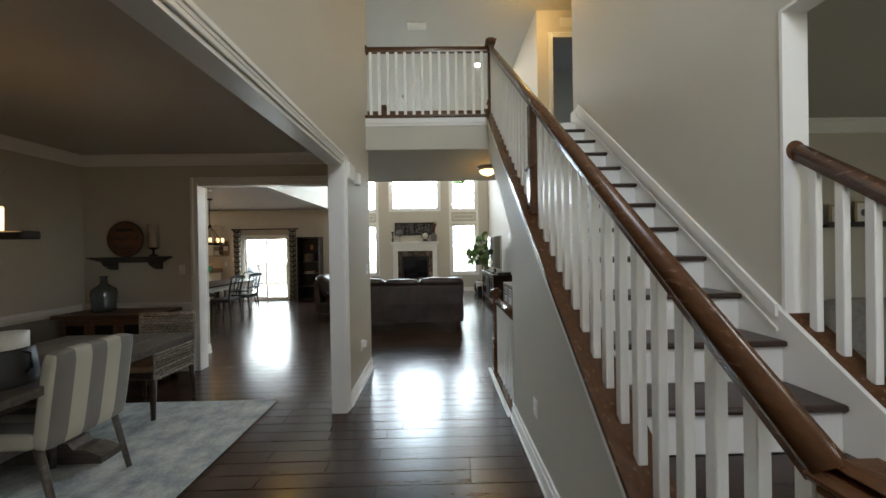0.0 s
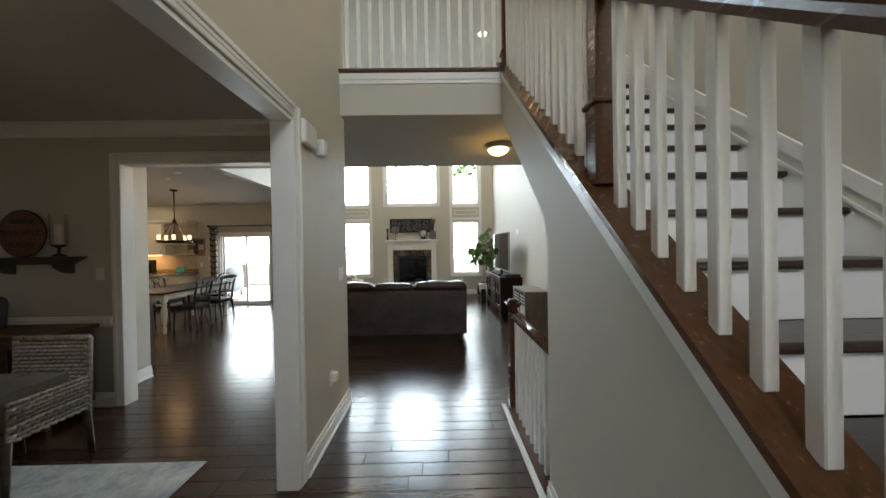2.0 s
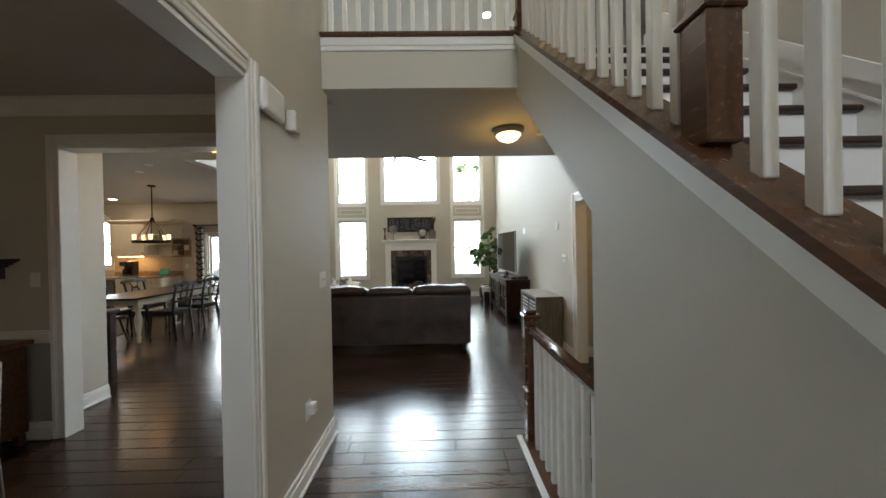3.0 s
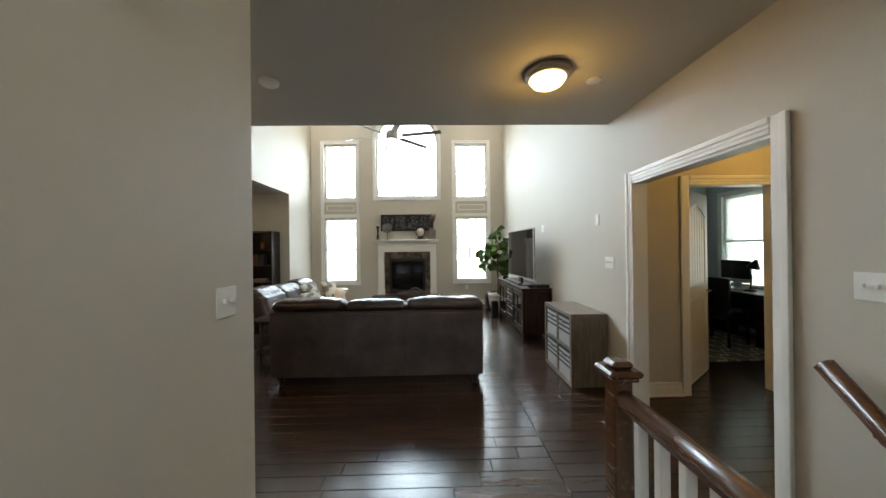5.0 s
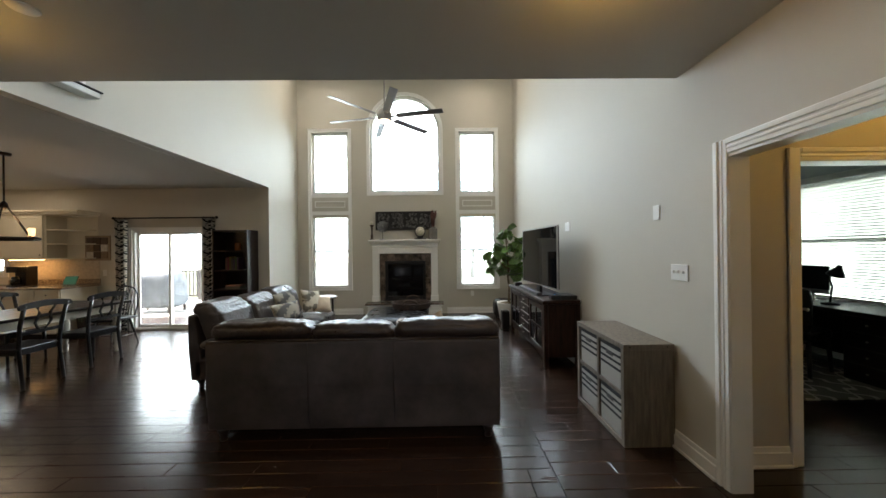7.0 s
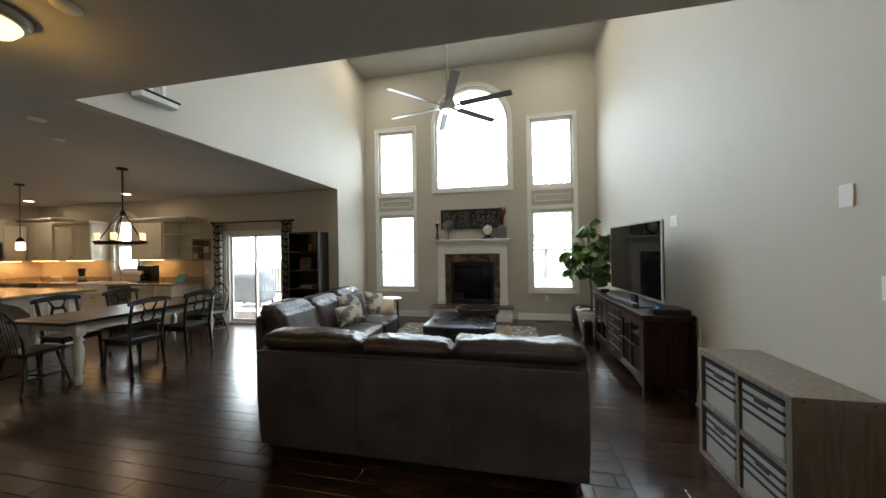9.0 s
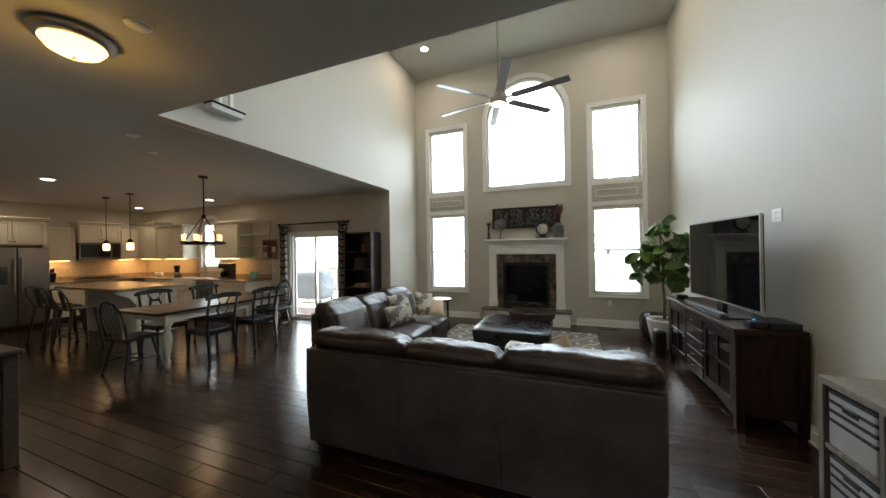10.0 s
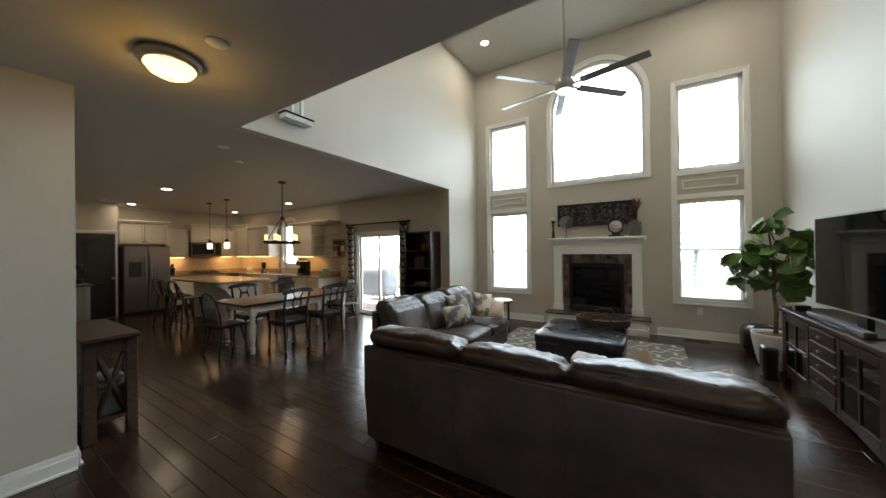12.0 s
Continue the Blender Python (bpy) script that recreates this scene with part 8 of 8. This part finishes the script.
for sx in (-1, 1):
    for sy in (-1, 1):
        part("leg", Shape().tube([(sx * 0.22, sy * 0.22, 0.41), (sx * 0.25, sy * 0.25, 0.0)], 0.014, 6), rail_m, dch_)

# glowing sheets stand in for the overexposed daylight outside
outdoor_glow = glow("bright_outdoor_glow", (0.88, 0.97, 1.0), 2.8)
structure("backdrop", solid((-140, 140, 75, 75.5, -2, 60), (75, 75.5, -60, 74, -2, 60)), outdoor_glow, "glowing sheet for the bright sky beyond the trees", "sky")
# nearby glowing sheet, added so the office window looks bright behind its blind
structure("backdrop_side", solid((14, 14.5, 0, 16, -1.5, 9)), glow("pale_green_glow", (0.80, 0.97, 0.90), 0.2), "pale green glowing sheet outside the office window", "backdrop")

# trees beyond the lawn
leafy = surface("spring_foliage", (0.10, 0.16, 0.05), 0.8, var=0.4, scale=3, fine=30, bump=0.2, rand=0.4)
tbark = surface("tree_bark", (0.10, 0.08, 0.06), 0.9, var=0.3, scale=6)
trng = random.Random(21)


def tree(x, y, h, seed):
    r = random.Random(seed)
    t = thing("tree", "leafy green tree beyond the lawn", "tree", x, y, -1.2, group="trees beyond the lawn")
    s = Shape().tube([(0, 0, 0), (0.1, 0, h * 0.3), (0.0, 0.1, h * 0.6), (0.1, 0.1, h * 0.92)], 0.02 * h, 8, r1=0.03)
    for i in range(9):
        a, z = r.uniform(0, 6.28), h * r.uniform(0.28, 0.8)
        l = h * 0.28 * (1.1 - z / h)
        s.tube([(0.05, 0.05, z), (l * 0.6 * math.cos(a), l * 0.6 * math.sin(a), z + l * 0.4), (l * math.cos(a), l * math.sin(a), z + l * 0.6)], 0.008 * h, 5, r1=0.01)
    part("trunk", s, tbark, t)
    vs, fs = [], []
    for i in range(1500):
        z = r.uniform(0.25, 1.0)
        rad = h * 0.30 * math.sin(math.pi * min(1, (z - 0.18) / 0.86)) ** 0.7
        a, q = r.uniform(0, 6.28), r.uniform(0.25, 1.0) ** 0.5
        if noise.noise(Vector((math.cos(a) * 1.7, math.sin(a) * 1.7 + seed, z * 4))) < -0.12:
            continue
        c = Vector((rad * q * math.cos(a), rad * q * math.sin(a), h * z))
        u = Vector((r.uniform(-1, 1), r.uniform(-1, 1), r.uniform(-1, 1))).normalized() * h * 0.022
        w = u.cross(Vector((r.uniform(-1, 1), r.uniform(-1, 1), r.uniform(-1, 1)))).normalized() * h * 0.016
        k = len(vs)
        vs += [tuple(c - u), tuple(c + w), tuple(c + u), tuple(c - w)]
        fs.append((k, k + 1, k + 2, k + 3))
    me = bpy.data.meshes.new("crown")
    me.from_pydata(vs, [], fs)
    part("crown", me, leafy, t)["kind"] = "stuff"
    return t


base_trees = [tree(3.0, 34, 11, 1), tree(-3.5, 38, 12, 2), tree(7.5, 31, 10, 3)]
for i in range(6):
    src = base_trees[i % 3]
    copy_thing(src, pose(-6 + i * 6.4 + trng.uniform(-1.2, 1.2), 41 + trng.uniform(-4, 8), -1.2, 0, 0, trng.uniform(0, 360)))
for i in range(5):
    copy_thing(base_trees[i % 3], pose(24 + trng.uniform(-3, 3), -2 + i * 5, -1.2, 0, 0, trng.uniform(0, 360)))


# ---- floor planks ----
def plank_mesh(name, boxes):
    """Boards with eased edges, from boxes (x0, x1, y0, y1)."""
    vs, fs = [], []
    e, d = 0.0028, 0.0018
    for x0, x1, y0, y1, lift in boxes:
        k = len(vs)
        vs += [(x0, y0, -0.012), (x1, y0, -0.012), (x1, y1, -0.012), (x0, y1, -0.012),
               (x0, y0, lift - d), (x1, y0, lift - d), (x1, y1, lift - d), (x0, y1, lift - d),
               (x0 + e, y0 + e, lift), (x1 - e, y0 + e, lift), (x1 - e, y1 - e, lift), (x0 + e, y1 - e, lift)]
        for a in (0, 4):
            for i in range(4):
                j = (i + 1) % 4
                fs.append((k + a + i, k + a + j, k + a + 4 + j, k + a + 4 + i))
        fs.append((k + 8, k + 9, k + 10, k + 11))
    me = bpy.data.meshes.new(name)
    me.from_pydata(vs, [], fs)
    me.materials.append(floor_wood)
    return me


rng = random.Random(4)
W = 0.127
areas = ((-11.6, 0.60, -1.5, 11.08), (0.60, 5.1, 4.02, 11.08), (0.60, 5.1, -1.5, 2.82))
near, rest = [], []
for ax0, ax1, ay0, ay1 in areas:
    y = ay0
    while y < ay1 - 0.01:
        y1 = min(y + W, ay1)
        x = ax0 - rng.uniform(0, 0.8)
        while x < ax1 - 0.01:
            x1 = x + rng.choice((0.45, 0.6, 0.8, 1.0, 1.2, 1.4))
            b0, b1 = max(x, ax0), min(x1, ax1)
            if b1 - b0 < 0.2:
                b1 = min(b0 + 0.2, ax1)
            if b1 - b0 > 0.02:
                box = (b0 + 0.0008, b1 - 0.0008, y + 0.0008, y1 - 0.0008, rng.uniform(-0.0012, 0.0))
                mid = (b0 + b1) / 2
                if ay0 == -1.5 and -2.0 < mid < 1.7 and 1.6 < y < 6.3 and len(near) < 290:
                    near.append(box)
                elif not (mid < -4.7 and y < 4.7):
                    rest.append(box)
            x = x1
        y = y1
floor_ob = bpy.data.objects["floor"]
for x0, x1, y0, y1, lift in near:
    cx, cy = (x0 + x1) / 2, (y0 + y1) / 2
    ob = part("plank", plank_mesh("plank", [(x0 - cx, x1 - cx, y0 - cy, y1 - cy, lift)]), None, floor_ob)
    ob.location = (cx, cy, 0)
ob = part("planks", plank_mesh("planks", rest), None, floor_ob)
ob["kind"] = "stuff"
